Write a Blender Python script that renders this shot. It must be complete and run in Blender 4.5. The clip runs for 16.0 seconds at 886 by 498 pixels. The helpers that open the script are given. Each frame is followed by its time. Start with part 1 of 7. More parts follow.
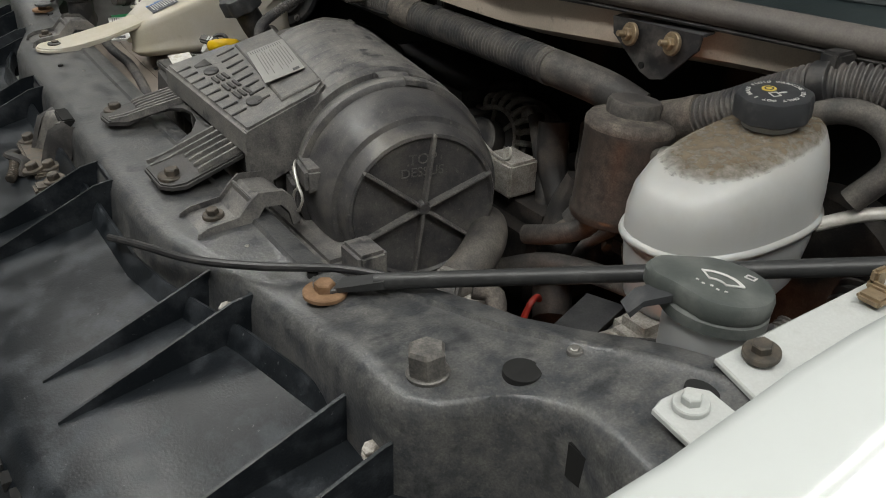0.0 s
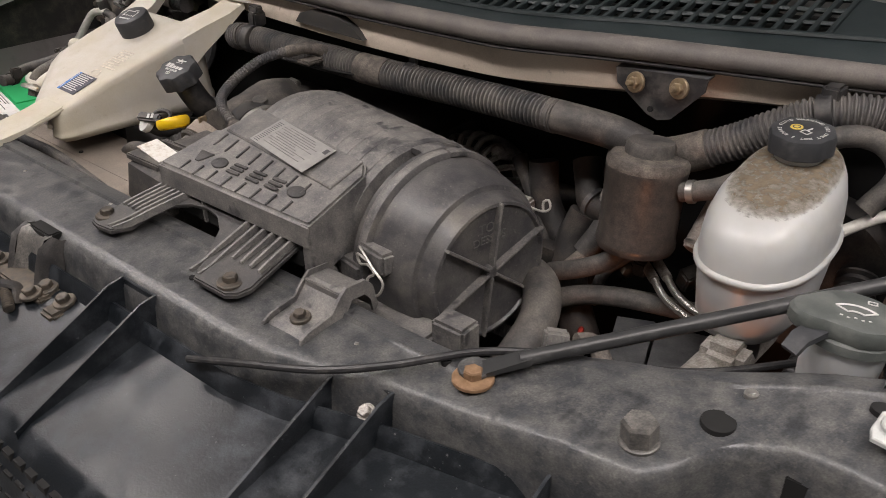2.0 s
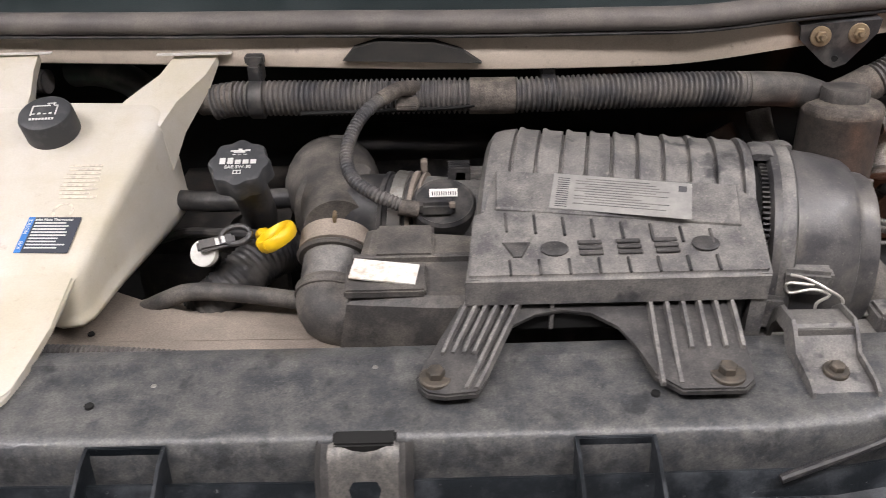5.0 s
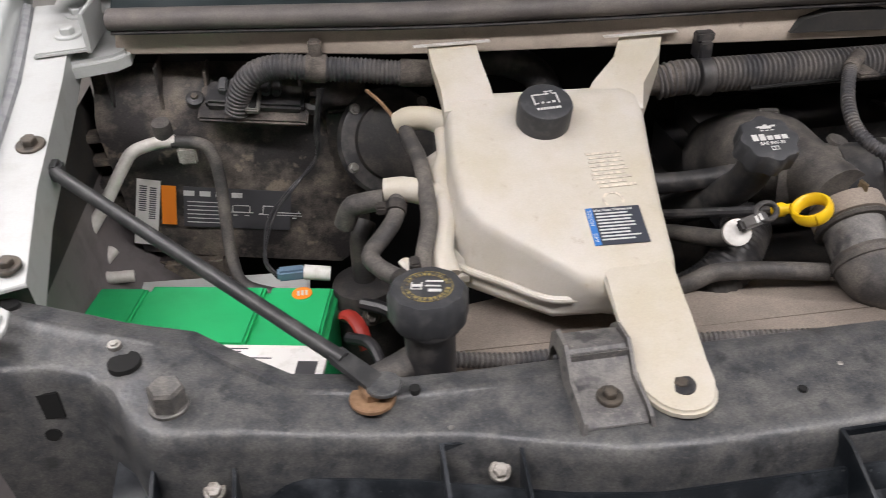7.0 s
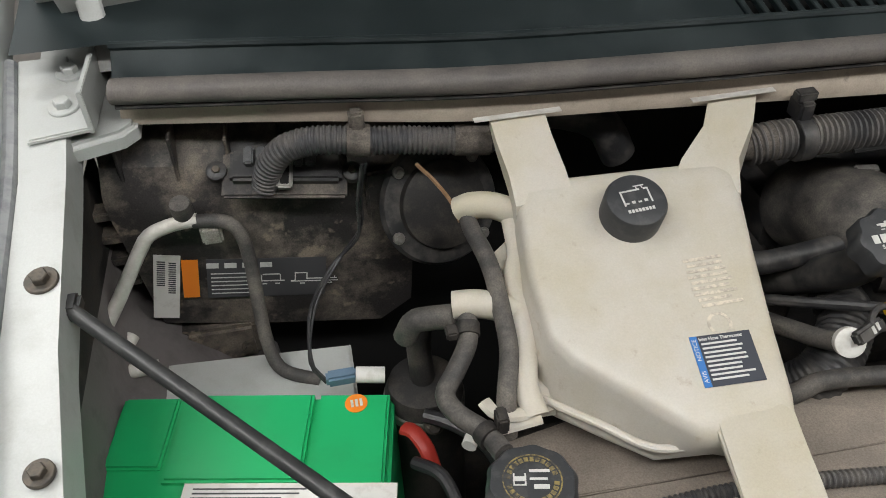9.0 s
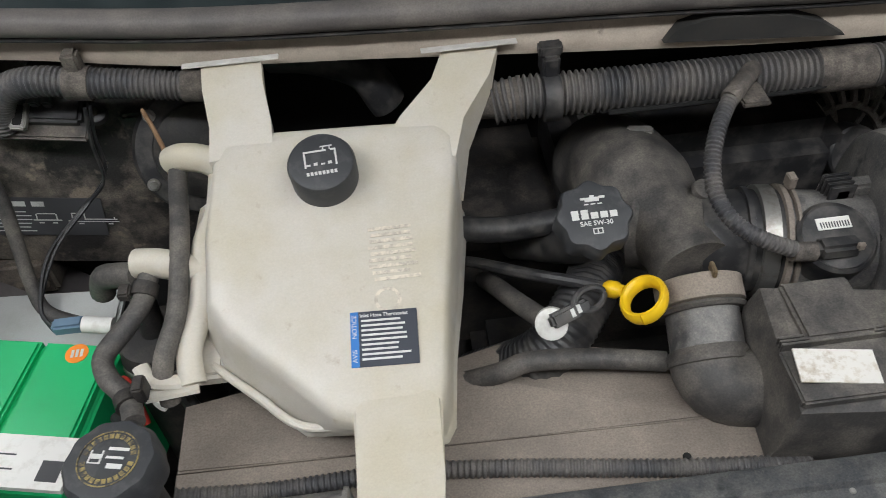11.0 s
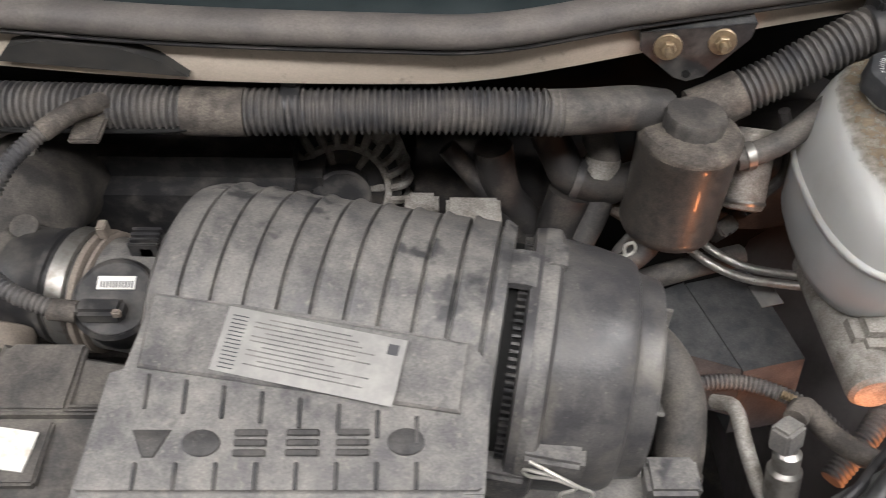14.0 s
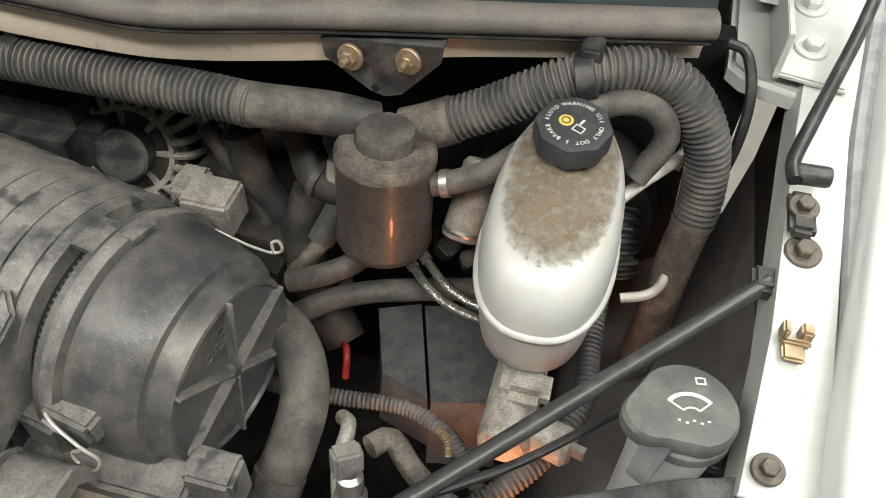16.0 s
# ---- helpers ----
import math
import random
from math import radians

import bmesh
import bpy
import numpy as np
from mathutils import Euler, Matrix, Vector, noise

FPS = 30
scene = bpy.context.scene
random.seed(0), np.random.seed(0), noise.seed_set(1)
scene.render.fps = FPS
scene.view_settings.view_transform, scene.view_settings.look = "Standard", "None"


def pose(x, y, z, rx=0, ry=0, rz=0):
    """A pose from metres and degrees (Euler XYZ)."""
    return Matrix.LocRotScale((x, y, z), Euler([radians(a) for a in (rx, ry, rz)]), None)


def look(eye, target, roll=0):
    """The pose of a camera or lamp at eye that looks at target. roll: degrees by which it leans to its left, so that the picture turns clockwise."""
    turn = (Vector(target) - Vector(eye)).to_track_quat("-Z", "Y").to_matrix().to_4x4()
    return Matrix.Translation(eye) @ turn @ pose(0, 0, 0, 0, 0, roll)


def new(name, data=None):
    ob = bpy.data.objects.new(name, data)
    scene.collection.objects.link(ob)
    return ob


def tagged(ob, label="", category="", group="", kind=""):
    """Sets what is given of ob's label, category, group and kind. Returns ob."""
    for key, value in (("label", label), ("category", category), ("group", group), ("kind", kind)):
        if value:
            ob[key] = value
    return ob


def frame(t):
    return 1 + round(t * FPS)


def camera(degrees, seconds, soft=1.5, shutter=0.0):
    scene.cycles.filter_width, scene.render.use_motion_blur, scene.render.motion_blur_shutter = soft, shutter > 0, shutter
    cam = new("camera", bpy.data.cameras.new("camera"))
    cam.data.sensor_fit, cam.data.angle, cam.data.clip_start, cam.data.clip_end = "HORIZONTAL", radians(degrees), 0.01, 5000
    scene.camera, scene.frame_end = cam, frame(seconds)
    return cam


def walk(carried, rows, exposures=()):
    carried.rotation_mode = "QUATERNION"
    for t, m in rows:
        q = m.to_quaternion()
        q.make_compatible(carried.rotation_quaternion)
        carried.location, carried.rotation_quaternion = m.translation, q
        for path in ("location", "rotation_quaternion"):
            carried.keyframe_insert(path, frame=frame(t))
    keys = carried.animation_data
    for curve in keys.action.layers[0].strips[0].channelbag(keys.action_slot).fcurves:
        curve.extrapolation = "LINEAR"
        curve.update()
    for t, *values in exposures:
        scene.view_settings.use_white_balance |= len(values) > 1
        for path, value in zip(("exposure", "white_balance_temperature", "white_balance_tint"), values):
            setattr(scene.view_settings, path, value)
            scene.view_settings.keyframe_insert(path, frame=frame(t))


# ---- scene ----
cam = camera(57.4, 16.0, soft=0.5, shutter=0.2)
PATH = [
    (0, (1.199, -0.255, 1.432), (-0.246, 0.735, 0.466), 1.4),
    (0.5, (1.188, -0.29, 1.481), (-0.26, 0.697, 0.517), 1.3),
    (1, (1.131, -0.337, 1.502), (-0.264, 0.733, 0.55), 0.3),
    (1.5, (1.089, -0.374, 1.51), (-0.188, 0.831, 0.551), -1.7),
    (2, (1.002, -0.469, 1.526), (-0.118, 0.863, 0.54), -0.8),
    (2.5, (0.846, -0.514, 1.53), (-0.102, 0.94, 0.537), -0.3),
    (3, (0.72, -0.533, 1.527), (-0.028, 1.036, 0.538), -1.4),
    (3.2, (0.67, -0.54, 1.525), (-0.014, 1.054, 0.529), -1.8),
    (5.3, (-0.016, -0.6, 1.534), (0.037, 1.096, 0.476), -1.3),
    (5.5, (-0.077, -0.607, 1.544), (-0.003, 1.083, 0.478), -1.3),
    (6, (-0.279, -0.567, 1.543), (-0.105, 1.111, 0.468), -1.0),
    (6.5, (-0.446, -0.527, 1.532), (-0.206, 1.142, 0.456), -1.2),
    (7, (-0.627, -0.52, 1.541), (-0.395, 1.139, 0.449), -1.8),
    (7.5, (-0.735, -0.426, 1.55), (-0.483, 1.218, 0.44), -2.7),
    (8, (-0.746, -0.302, 1.587), (-0.422, 1.283, 0.412), -2.2),
    (8.2, (-0.737, -0.272, 1.613), (-0.417, 1.297, 0.415), -2.4),
    (10.3, (-0.466, -0.273, 1.684), (-0.328, 1.082, 0.219), -2.4),
    (10.5, (-0.411, -0.268, 1.678), (-0.279, 1.082, 0.208), -2.8),
    (11, (-0.313, -0.263, 1.653), (-0.242, 1.107, 0.198), -4.5),
    (11.5, (-0.244, -0.278, 1.665), (-0.168, 1.078, 0.197), -3.5),
    (12, (-0.116, -0.284, 1.657), (-0.042, 1.067, 0.184), -1.9),
    (12.5, (-0.017, -0.307, 1.652), (-0.005, 1.027, 0.162), -0.8),
    (13, (0.098, -0.278, 1.646), (0.11, 1.063, 0.163), 0.2),
    (13.5, (0.211, -0.239, 1.647), (0.246, 1.073, 0.138), 1.1),
    (14, (0.338, -0.201, 1.646), (0.389, 1.111, 0.136), 2.1),
    (14.5, (0.516, -0.21, 1.659), (0.457, 1.094, 0.142), 1.0),
    (15, (0.613, -0.221, 1.66), (0.503, 1.085, 0.15), 2.5),
    (15.5, (0.72, -0.19, 1.664), (0.542, 1.101, 0.147), 2.4),
    (16, (0.785, -0.161, 1.661), (0.513, 1.123, 0.153), 3.2),
]
walk(cam, [(t, look(eye, target, roll)) for t, eye, target, roll in PATH],
     exposures=[(0.0, -0.58, 6650, 8), (1.5, -0.33, 6900, 17), (2.5, -0.04, 6900, 19), (3.0, 0.2, 6700, 20), (5.5, 0.25, 6600, 18), (6.5, 0.1, 6550, 18), (7.2, -0.12, 6550, 18), (8.0, -0.32, 6750, 10), (10.5, -0.38, 6250, 10), (12.5, 0.0, 6400, 12), (13.5, 0.06, 6500, 12), (14.5, 0.38, 6550, 15), (15.5, 0.46, 6700, 13), (16.0, 0.32, 6900, 7)])

from mathutils.bvhtree import BVHTree

# ---- light ----
world = bpy.data.worlds.new("world")
scene.world = world
world.use_nodes = True
world.node_tree.nodes["Background"].inputs[0].default_value = (0.02, 0.02, 0.022, 1)
world.node_tree.nodes["Background"].inputs[1].default_value = 1.0


def area_lamp(name, loc, target, sx, sy, watts, color):
    d = bpy.data.lights.new(name, "AREA")
    d.shape, d.size, d.size_y, d.energy, d.color = "RECTANGLE", sx, sy, watts, color
    ob = new(name, d)
    ob.matrix_world = look(loc, target)
    return ob


TUBES = [(-1.6, -0.9), (0.0, -1.1), (1.6, -0.9), (-1.6, 1.3), (1.6, 1.3), (-2.4, 0.1), (2.4, 0.1), (0.2, 1.25)]
for lx, ly in TUBES:
    area_lamp("tube_light_lamp", (lx, ly, 3.28), (lx, ly, 0), 1.25, 0.32, 28, (0.99, 1.0, 0.985))
# amber glow that leaks from the back of the lit turn signal
amber = bpy.data.lights.new("turn_signal_lamp", "SPOT")
amber.energy, amber.color, amber.shadow_soft_size, amber.spot_size, amber.spot_blend = 1.5, (1.0, 0.33, 0.11), 0.02, radians(75), 0.6
new("turn_signal_lamp", amber).matrix_world = look((0.79, 0.06, 0.90), (0.72, 0.40, 0.97))


# ---- materials ----
def mat(name, base, second=None, scale=30.0, mixpos=(0.45, 0.62), rough=0.6, metal=0.0, bump=0.15, bscale=220.0,
        third=None, tscale=8.0, tpos=(0.5, 0.7), sub=0.0, patchy=None, emit=None, coat=0.0, grain=0.0, stain=None):
    m = bpy.data.materials.new(name)
    m.use_nodes = True
    nt = m.node_tree
    b = nt.nodes["Principled BSDF"]
    tc = nt.nodes.new("ShaderNodeNewGeometry")

    def noise_ramp(sc, pos, detail=6):
        n = nt.nodes.new("ShaderNodeTexNoise")
        n.inputs["Scale"].default_value, n.inputs["Detail"].default_value, n.inputs["Roughness"].default_value = sc, detail, 0.65
        nt.links.new(tc.outputs["Position"], n.inputs["Vector"])
        r = nt.nodes.new("ShaderNodeMapRange")
        r.inputs[1].default_value, r.inputs[2].default_value = pos
        nt.links.new(n.outputs[0], r.inputs[0])
        return r.outputs[0]

    def mix(fac, a, c):
        x = nt.nodes.new("ShaderNodeMix")
        x.data_type = "RGBA"
        nt.links.new(fac, x.inputs[0])
        if isinstance(a, tuple):
            x.inputs[6].default_value = (*a, 1)
        else:
            nt.links.new(a, x.inputs[6])
        x.inputs[7].default_value = (*c, 1)
        return x.outputs[2]

    col = base
    if second:
        f = noise_ramp(scale, mixpos)
        col = mix(f, base, second)
        rr = nt.nodes.new("ShaderNodeMapRange")
        rr.inputs[3].default_value, rr.inputs[4].default_value = rough, min(1.0, rough + 0.25)
        nt.links.new(f, rr.inputs[0])
        nt.links.new(rr.outputs[0], b.inputs["Roughness"])
    else:
        b.inputs["Roughness"].default_value = rough
    if third:
        col = mix(noise_ramp(tscale, tpos), col, third)
    if stain:
        col = mix(noise_ramp(stain[1], stain[2], 3), col, stain[0])
    if grain:
        gr = nt.nodes.new("ShaderNodeMix")
        gr.data_type, gr.blend_type = "RGBA", "MULTIPLY"
        gr.inputs[0].default_value = grain
        if isinstance(col, tuple):
            gr.inputs[6].default_value = (*col, 1)
        else:
            nt.links.new(col, gr.inputs[6])
        gv = nt.nodes.new("ShaderNodeMapRange")
        gv.inputs[3].default_value, gv.inputs[4].default_value = 0.35, 1.55
        nt.links.new(noise_ramp(520, (0.3, 0.7), 3), gv.inputs[0])
        nt.links.new(gv.outputs[0], gr.inputs[7])
        col = gr.outputs[2]
    if isinstance(col, tuple):
        b.inputs["Base Color"].default_value = (*col, 1)
    else:
        nt.links.new(col, b.inputs["Base Color"])
    b.inputs["Metallic"].default_value = metal
    if sub:
        b.inputs["Subsurface Weight"].default_value = sub
        b.inputs["Subsurface Radius"].default_value = (0.02, 0.015, 0.01)
    if coat:
        b.inputs["Coat Weight"].default_value = coat
        b.inputs["Coat Roughness"].default_value = 0.05
    if emit:
        b.inputs["Emission Color"].default_value = (*emit[0], 1)
        b.inputs["Emission Strength"].default_value = emit[1]
    if patchy:
        at_ = nt.nodes.new("ShaderNodeAttribute")
        at_.attribute_name = "cover"
        ad = nt.nodes.new("ShaderNodeMath")
        ad.operation = "MULTIPLY_ADD"
        ad.inputs[1].default_value = 0.85
        nt.links.new(at_.outputs["Fac"], ad.inputs[0])
        nt.links.new(noise_ramp(*patchy), ad.inputs[2])
        cl = nt.nodes.new("ShaderNodeMapRange")
        cl.inputs[1].default_value, cl.inputs[2].default_value, cl.inputs[4].default_value = 0.55, 1.5, 0.85
        nt.links.new(ad.outputs[0], cl.inputs[0])
        nt.links.new(cl.outputs[0], b.inputs["Alpha"])
    if bump:
        n = nt.nodes.new("ShaderNodeTexNoise")
        n.inputs["Scale"].default_value, n.inputs["Detail"].default_value = bscale, 4
        nt.links.new(tc.outputs["Position"], n.inputs["Vector"])
        bp = nt.nodes.new("ShaderNodeBump")
        bp.inputs["Strength"].default_value, bp.inputs["Distance"].default_value = bump, 0.002
        nt.links.new(n.outputs[0], bp.inputs["Height"])
        nt.links.new(bp.outputs[0], b.inputs["Normal"])
    return m


DUST = (0.20, 0.175, 0.15)
M_SUPPORT = mat("dusty_black_steel", (0.046, 0.049, 0.054), (0.14, 0.137, 0.13), 45, (0.38, 0.78), 0.3, third=(0.16, 0.15, 0.135), tscale=240, tpos=(0.56, 0.85), bump=0.2, bscale=260, grain=0.5, stain=((0.034, 0.036, 0.039), 26, (0.58, 0.7)))
M_SHROUD = mat("black_panel_plastic", (0.009, 0.0115, 0.0145), (0.05, 0.056, 0.064), 22, (0.46, 0.72), 0.3, third=(0.2, 0.2, 0.2), tscale=150, tpos=(0.66, 0.76), bump=0.12, bscale=420, grain=0.3)
M_AIR = mat("grey_black_plastic", (0.085, 0.083, 0.085), (0.215, 0.205, 0.19), 34, (0.36, 0.68), 0.4, third=(0.27, 0.25, 0.22), tscale=190, tpos=(0.56, 0.82), bump=0.16, bscale=480, grain=0.4, stain=((0.05, 0.05, 0.052), 22, (0.6, 0.67)))
# Shade of the dip in the cream flange, as a colour.
M_RECESS_SHADE = mat("brown_grey_recess_shade", (0.026, 0.026, 0.025), (0.055, 0.05, 0.045), 30, (0.4, 0.7), 0.75)
M_RELAY = mat("green_black_plastic", (0.055, 0.058, 0.062), (0.12, 0.12, 0.122), 40, (0.4, 0.7), 0.35, third=(0.11, 0.1, 0.09), tscale=200, tpos=(0.62, 0.85), grain=0.3)
M_END = mat("glossy_grey_plastic", (0.05, 0.049, 0.053), (0.115, 0.11, 0.106), 30, (0.4, 0.7), 0.3, third=(0.24, 0.225, 0.2), tscale=180, tpos=(0.6, 0.85), bump=0.12, bscale=450, grain=0.3, stain=((0.14, 0.13, 0.117), 18, (0.54, 0.72)))
# Dark plastic; also gives the shade between the foot ribs.
M_AIRLOW = mat("dark_plastic_rib_shade", (0.03, 0.029, 0.03), (0.085, 0.08, 0.075), 40, (0.4, 0.7), 0.5, third=(0.16, 0.15, 0.13), tscale=200, tpos=(0.6, 0.85), bump=0.15, grain=0.4)
M_WIRE = mat("bright_spring_wire", (0.62, 0.6, 0.56), (0.45, 0.42, 0.38), 150, (0.5, 0.7), 0.35, metal=0.6, bump=0)
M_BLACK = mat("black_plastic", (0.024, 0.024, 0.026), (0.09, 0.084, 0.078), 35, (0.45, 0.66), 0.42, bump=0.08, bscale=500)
M_SHROUD.node_tree.nodes["Principled BSDF"].inputs["Specular IOR Level"].default_value = 0.32
M_CAP = mat("cap_plastic", (0.034, 0.036, 0.04), (0.085, 0.085, 0.085), 60, (0.5, 0.75), 0.5, bump=0.1, bscale=700)
M_DARK = mat("grimy_metal", (0.016, 0.015, 0.015), (0.075, 0.064, 0.055), 25, (0.45, 0.7), 0.6, grain=0.5)
# Near black stands in for shade inside holes, gaps and deep spaces.
M_VOID = mat("black_for_shade", (0.006, 0.006, 0.006), rough=0.9, bump=0)
M_LOOM = mat("dusty_loom", (0.052, 0.052, 0.056), (0.16, 0.145, 0.132), 18, (0.4, 0.68), 0.55, bump=0.1, grain=0.35)
M_TAPE = mat("cloth_tape", (0.06, 0.052, 0.047), (0.19, 0.165, 0.14), 40, (0.4, 0.7), 0.75, bump=0.5, bscale=300, grain=0.5)
M_HOSE = mat("rubber_hose", (0.05, 0.047, 0.046), (0.165, 0.148, 0.13), 25, (0.4, 0.7), 0.6, bump=0.15, grain=0.45)
M_TANK = mat("aged_white_plastic", (0.545, 0.515, 0.46), (0.48, 0.44, 0.345), 8, (0.4, 0.66), 0.38, third=(0.36, 0.30, 0.22), tscale=55, tpos=(0.62, 0.86), sub=0.15, bump=0.05, bscale=150, grain=0.08)
M_BRAKE = mat("milky_plastic", (0.48, 0.485, 0.475), (0.42, 0.42, 0.40), 14, (0.5, 0.8), 0.3, sub=0.2, bump=0.03, bscale=120)
M_BRAKELOW = mat("milky_plastic_filled", (0.40, 0.41, 0.415), (0.35, 0.35, 0.345), 14, (0.5, 0.8), 0.3, sub=0.2, bump=0.03, bscale=120)
M_FILM = mat("dust_film", (0.12, 0.09, 0.055), (0.22, 0.175, 0.12), 120, (0.38, 0.66), 0.9, bump=0.5, bscale=350, patchy=(110.0, (0.2, 0.8)))
M_CREAM = mat("cream_primer", (0.47, 0.405, 0.335), (0.34, 0.288, 0.235), 16, (0.5, 0.75), 0.5, third=(0.16, 0.13, 0.11), tscale=45, tpos=(0.64, 0.8), bump=0.05, grain=0.15)
M_TAN = mat("dusty_tan_plastic", (0.18, 0.152, 0.128), (0.27, 0.228, 0.19), 11, (0.4, 0.7), 0.7, third=(0.15, 0.13, 0.11), tscale=50, tpos=(0.66, 0.85), bump=0.1, grain=0.35)
M_WHITE = mat("white_car_paint", (0.57, 0.60, 0.59), (0.54, 0.565, 0.555), 6, (0.5, 0.8), 0.12, bump=0, coat=0.6)
M_RAIL = mat("white_painted_steel", (0.46, 0.475, 0.465), (0.385, 0.385, 0.365), 20, (0.5, 0.8), 0.35, third=(0.35, 0.33, 0.3), tscale=70, tpos=(0.7, 0.86), bump=0.04, grain=0.08)
M_SEALER = mat("grey_seam_sealer", (0.36, 0.37, 0.38), (0.28, 0.29, 0.3), 40, rough=0.6)
M_PLUG = mat("grey_blue_plastic", (0.12, 0.19, 0.27), rough=0.5)
M_APRON = mat("inner_apron_paint", (0.17, 0.155, 0.155), (0.10, 0.09, 0.088), 12, (0.45, 0.75), 0.5)
M_GREEN = mat("green_battery_plastic", (0.012, 0.42, 0.14), (0.018, 0.36, 0.125), 15, (0.5, 0.8), 0.35, bump=0.03)
M_STICK = mat("paper_label", (0.74, 0.73, 0.7), (0.6, 0.58, 0.54), 60, (0.5, 0.7), 0.55, bump=0.03)
M_GREYLAB = mat("grey_label", (0.3, 0.295, 0.285), (0.4, 0.39, 0.37), 60, (0.45, 0.7), 0.38, metal=0.35, bump=0.03)
M_PRINT = mat("label_print", (0.06, 0.06, 0.065), rough=0.6, bump=0)
M_NAVY = mat("navy_label", (0.035, 0.04, 0.055), rough=0.45, bump=0)
M_BLUE = mat("blue_band", (0.03, 0.17, 0.48), rough=0.45, bump=0)
M_WCAP = mat("dusty_cap_plastic", (0.065, 0.074, 0.07), (0.13, 0.138, 0.13), 30, (0.42, 0.66), 0.5, bump=0.1, bscale=500)
M_STAINED = mat("stained_label", (0.66, 0.64, 0.6), (0.30, 0.22, 0.13), 42, (0.52, 0.66), 0.6, third=(0.5, 0.44, 0.36), tscale=150, tpos=(0.5, 0.7), bump=0.03)
M_INK = mat("white_ink", (0.6, 0.6, 0.58), (0.4, 0.4, 0.385), 200, (0.55, 0.75), 0.5, bump=0)
M_FADED = mat("faded_stamp", (0.42, 0.38, 0.32), (0.66, 0.6, 0.5), 150, (0.4, 0.6), 0.6, bump=0)
M_YELLOW = mat("yellow_plastic", (0.82, 0.52, 0.01), (0.7, 0.42, 0.02), 40, (0.5, 0.8), 0.35, bump=0.03)
M_GOLD = mat("yellow_ink", (0.62, 0.47, 0.09), rough=0.5, bump=0)
M_WORNGOLD = mat("worn_yellow_ink", (0.30, 0.235, 0.08), (0.07, 0.065, 0.06), 160, (0.42, 0.6), 0.6, bump=0)
M_BIGBOLT = mat("weathered_bolt_steel", (0.13, 0.127, 0.122), (0.24, 0.225, 0.205), 120, (0.4, 0.7), 0.45, metal=0.5, grain=0.4)
M_ORANGE = mat("orange_label", (0.85, 0.24, 0.02), rough=0.4, bump=0)
M_RED = mat("red_rubber", (0.35, 0.03, 0.02), rough=0.45)
M_STEEL = mat("zinc_steel", (0.4, 0.39, 0.37), (0.26, 0.24, 0.21), 60, (0.45, 0.7), 0.35, metal=0.85)
M_PIPE = mat("bare_pipe", (0.66, 0.64, 0.6), (0.46, 0.43, 0.39), 45, (0.4, 0.7), 0.35, metal=0.1, bump=0.1)
M_ALU = mat("cast_aluminium", (0.4, 0.38, 0.35), (0.2, 0.18, 0.155), 45, (0.4, 0.7), 0.5, metal=0.3, bump=0.3, bscale=350, grain=0.5)
M_BOLT = mat("dull_bolt_steel", (0.075, 0.068, 0.06), (0.17, 0.14, 0.11), 90, (0.4, 0.7), 0.5, metal=0.5)
M_RUST = mat("rusty_steel", (0.2, 0.115, 0.06), (0.32, 0.2, 0.12), 110, (0.4, 0.7), 0.75, metal=0.2, bump=0.3, bscale=500)
M_BRASS = mat("gold_zinc", (0.36, 0.28, 0.18), (0.26, 0.2, 0.14), 100, (0.4, 0.7), 0.4, metal=0.7)
M_PSRES = mat("dusty_reservoir", (0.034, 0.031, 0.03), (0.085, 0.072, 0.06), 95, (0.35, 0.8), 0.33, bump=0.15, grain=0.4, coat=0.15)
M_FLOOR = mat("garage_concrete", (0.3, 0.28, 0.26), (0.2, 0.19, 0.18), 3, (0.4, 0.7), 0.6)
M_WALL = mat("garage_wall", (0.5, 0.49, 0.47), (0.44, 0.43, 0.41), 2, (0.4, 0.7), 0.8)
M_LIGHT = mat("lamp_diffuser", (0.9, 0.9, 0.9), rough=0.5, bump=0, emit=((1.0, 0.98, 0.95), 9.0))
M_GLASS = mat("tinted_windscreen", (0.01, 0.014, 0.015), rough=0.05, bump=0)
M_COWL = mat("cowl_plastic", (0.013, 0.02, 0.022), (0.032, 0.043, 0.046), 10, (0.4, 0.75), 0.36, bump=0.1, bscale=500)
M_CABLE = mat("black_cable", (0.02, 0.02, 0.022), (0.07, 0.066, 0.062), 50, (0.5, 0.75), 0.4, bump=0)
M_ROD = mat("brace_rod", (0.03, 0.031, 0.032), (0.08, 0.08, 0.078), 35, (0.5, 0.75), 0.38, bump=0.05)
M_HVAC = mat("hvac_plastic", (0.03, 0.027, 0.027), (0.2, 0.17, 0.14), 16, (0.44, 0.68), 0.5, third=(0.18, 0.15, 0.12), tscale=60, tpos=(0.62, 0.82), bump=0.15, bscale=250, grain=0.5, stain=((0.2, 0.165, 0.13), 26, (0.6, 0.68)))
M_SEAL = mat("rubber_seal", (0.1, 0.09, 0.086), (0.185, 0.165, 0.148), 12, (0.4, 0.7), 0.55, bump=0.1, grain=0.3)


# ---- mesh helpers ----
def finish(name, bm, m, smooth=35):
    me = bpy.data.meshes.new(name)
    bmesh.ops.recalc_face_normals(bm, faces=bm.faces)
    bm.to_mesh(me)
    bm.free()
    me.materials.append(m)
    if smooth:
        me.shade_smooth()
        me.set_sharp_from_angle(angle=radians(smooth))
    return me


def thing(name, loc, label, category, group="", kind=""):
    ob = new(name)
    ob.location = loc
    ob.empty_display_size = 0.02
    return tagged(ob, label, category, group, kind)


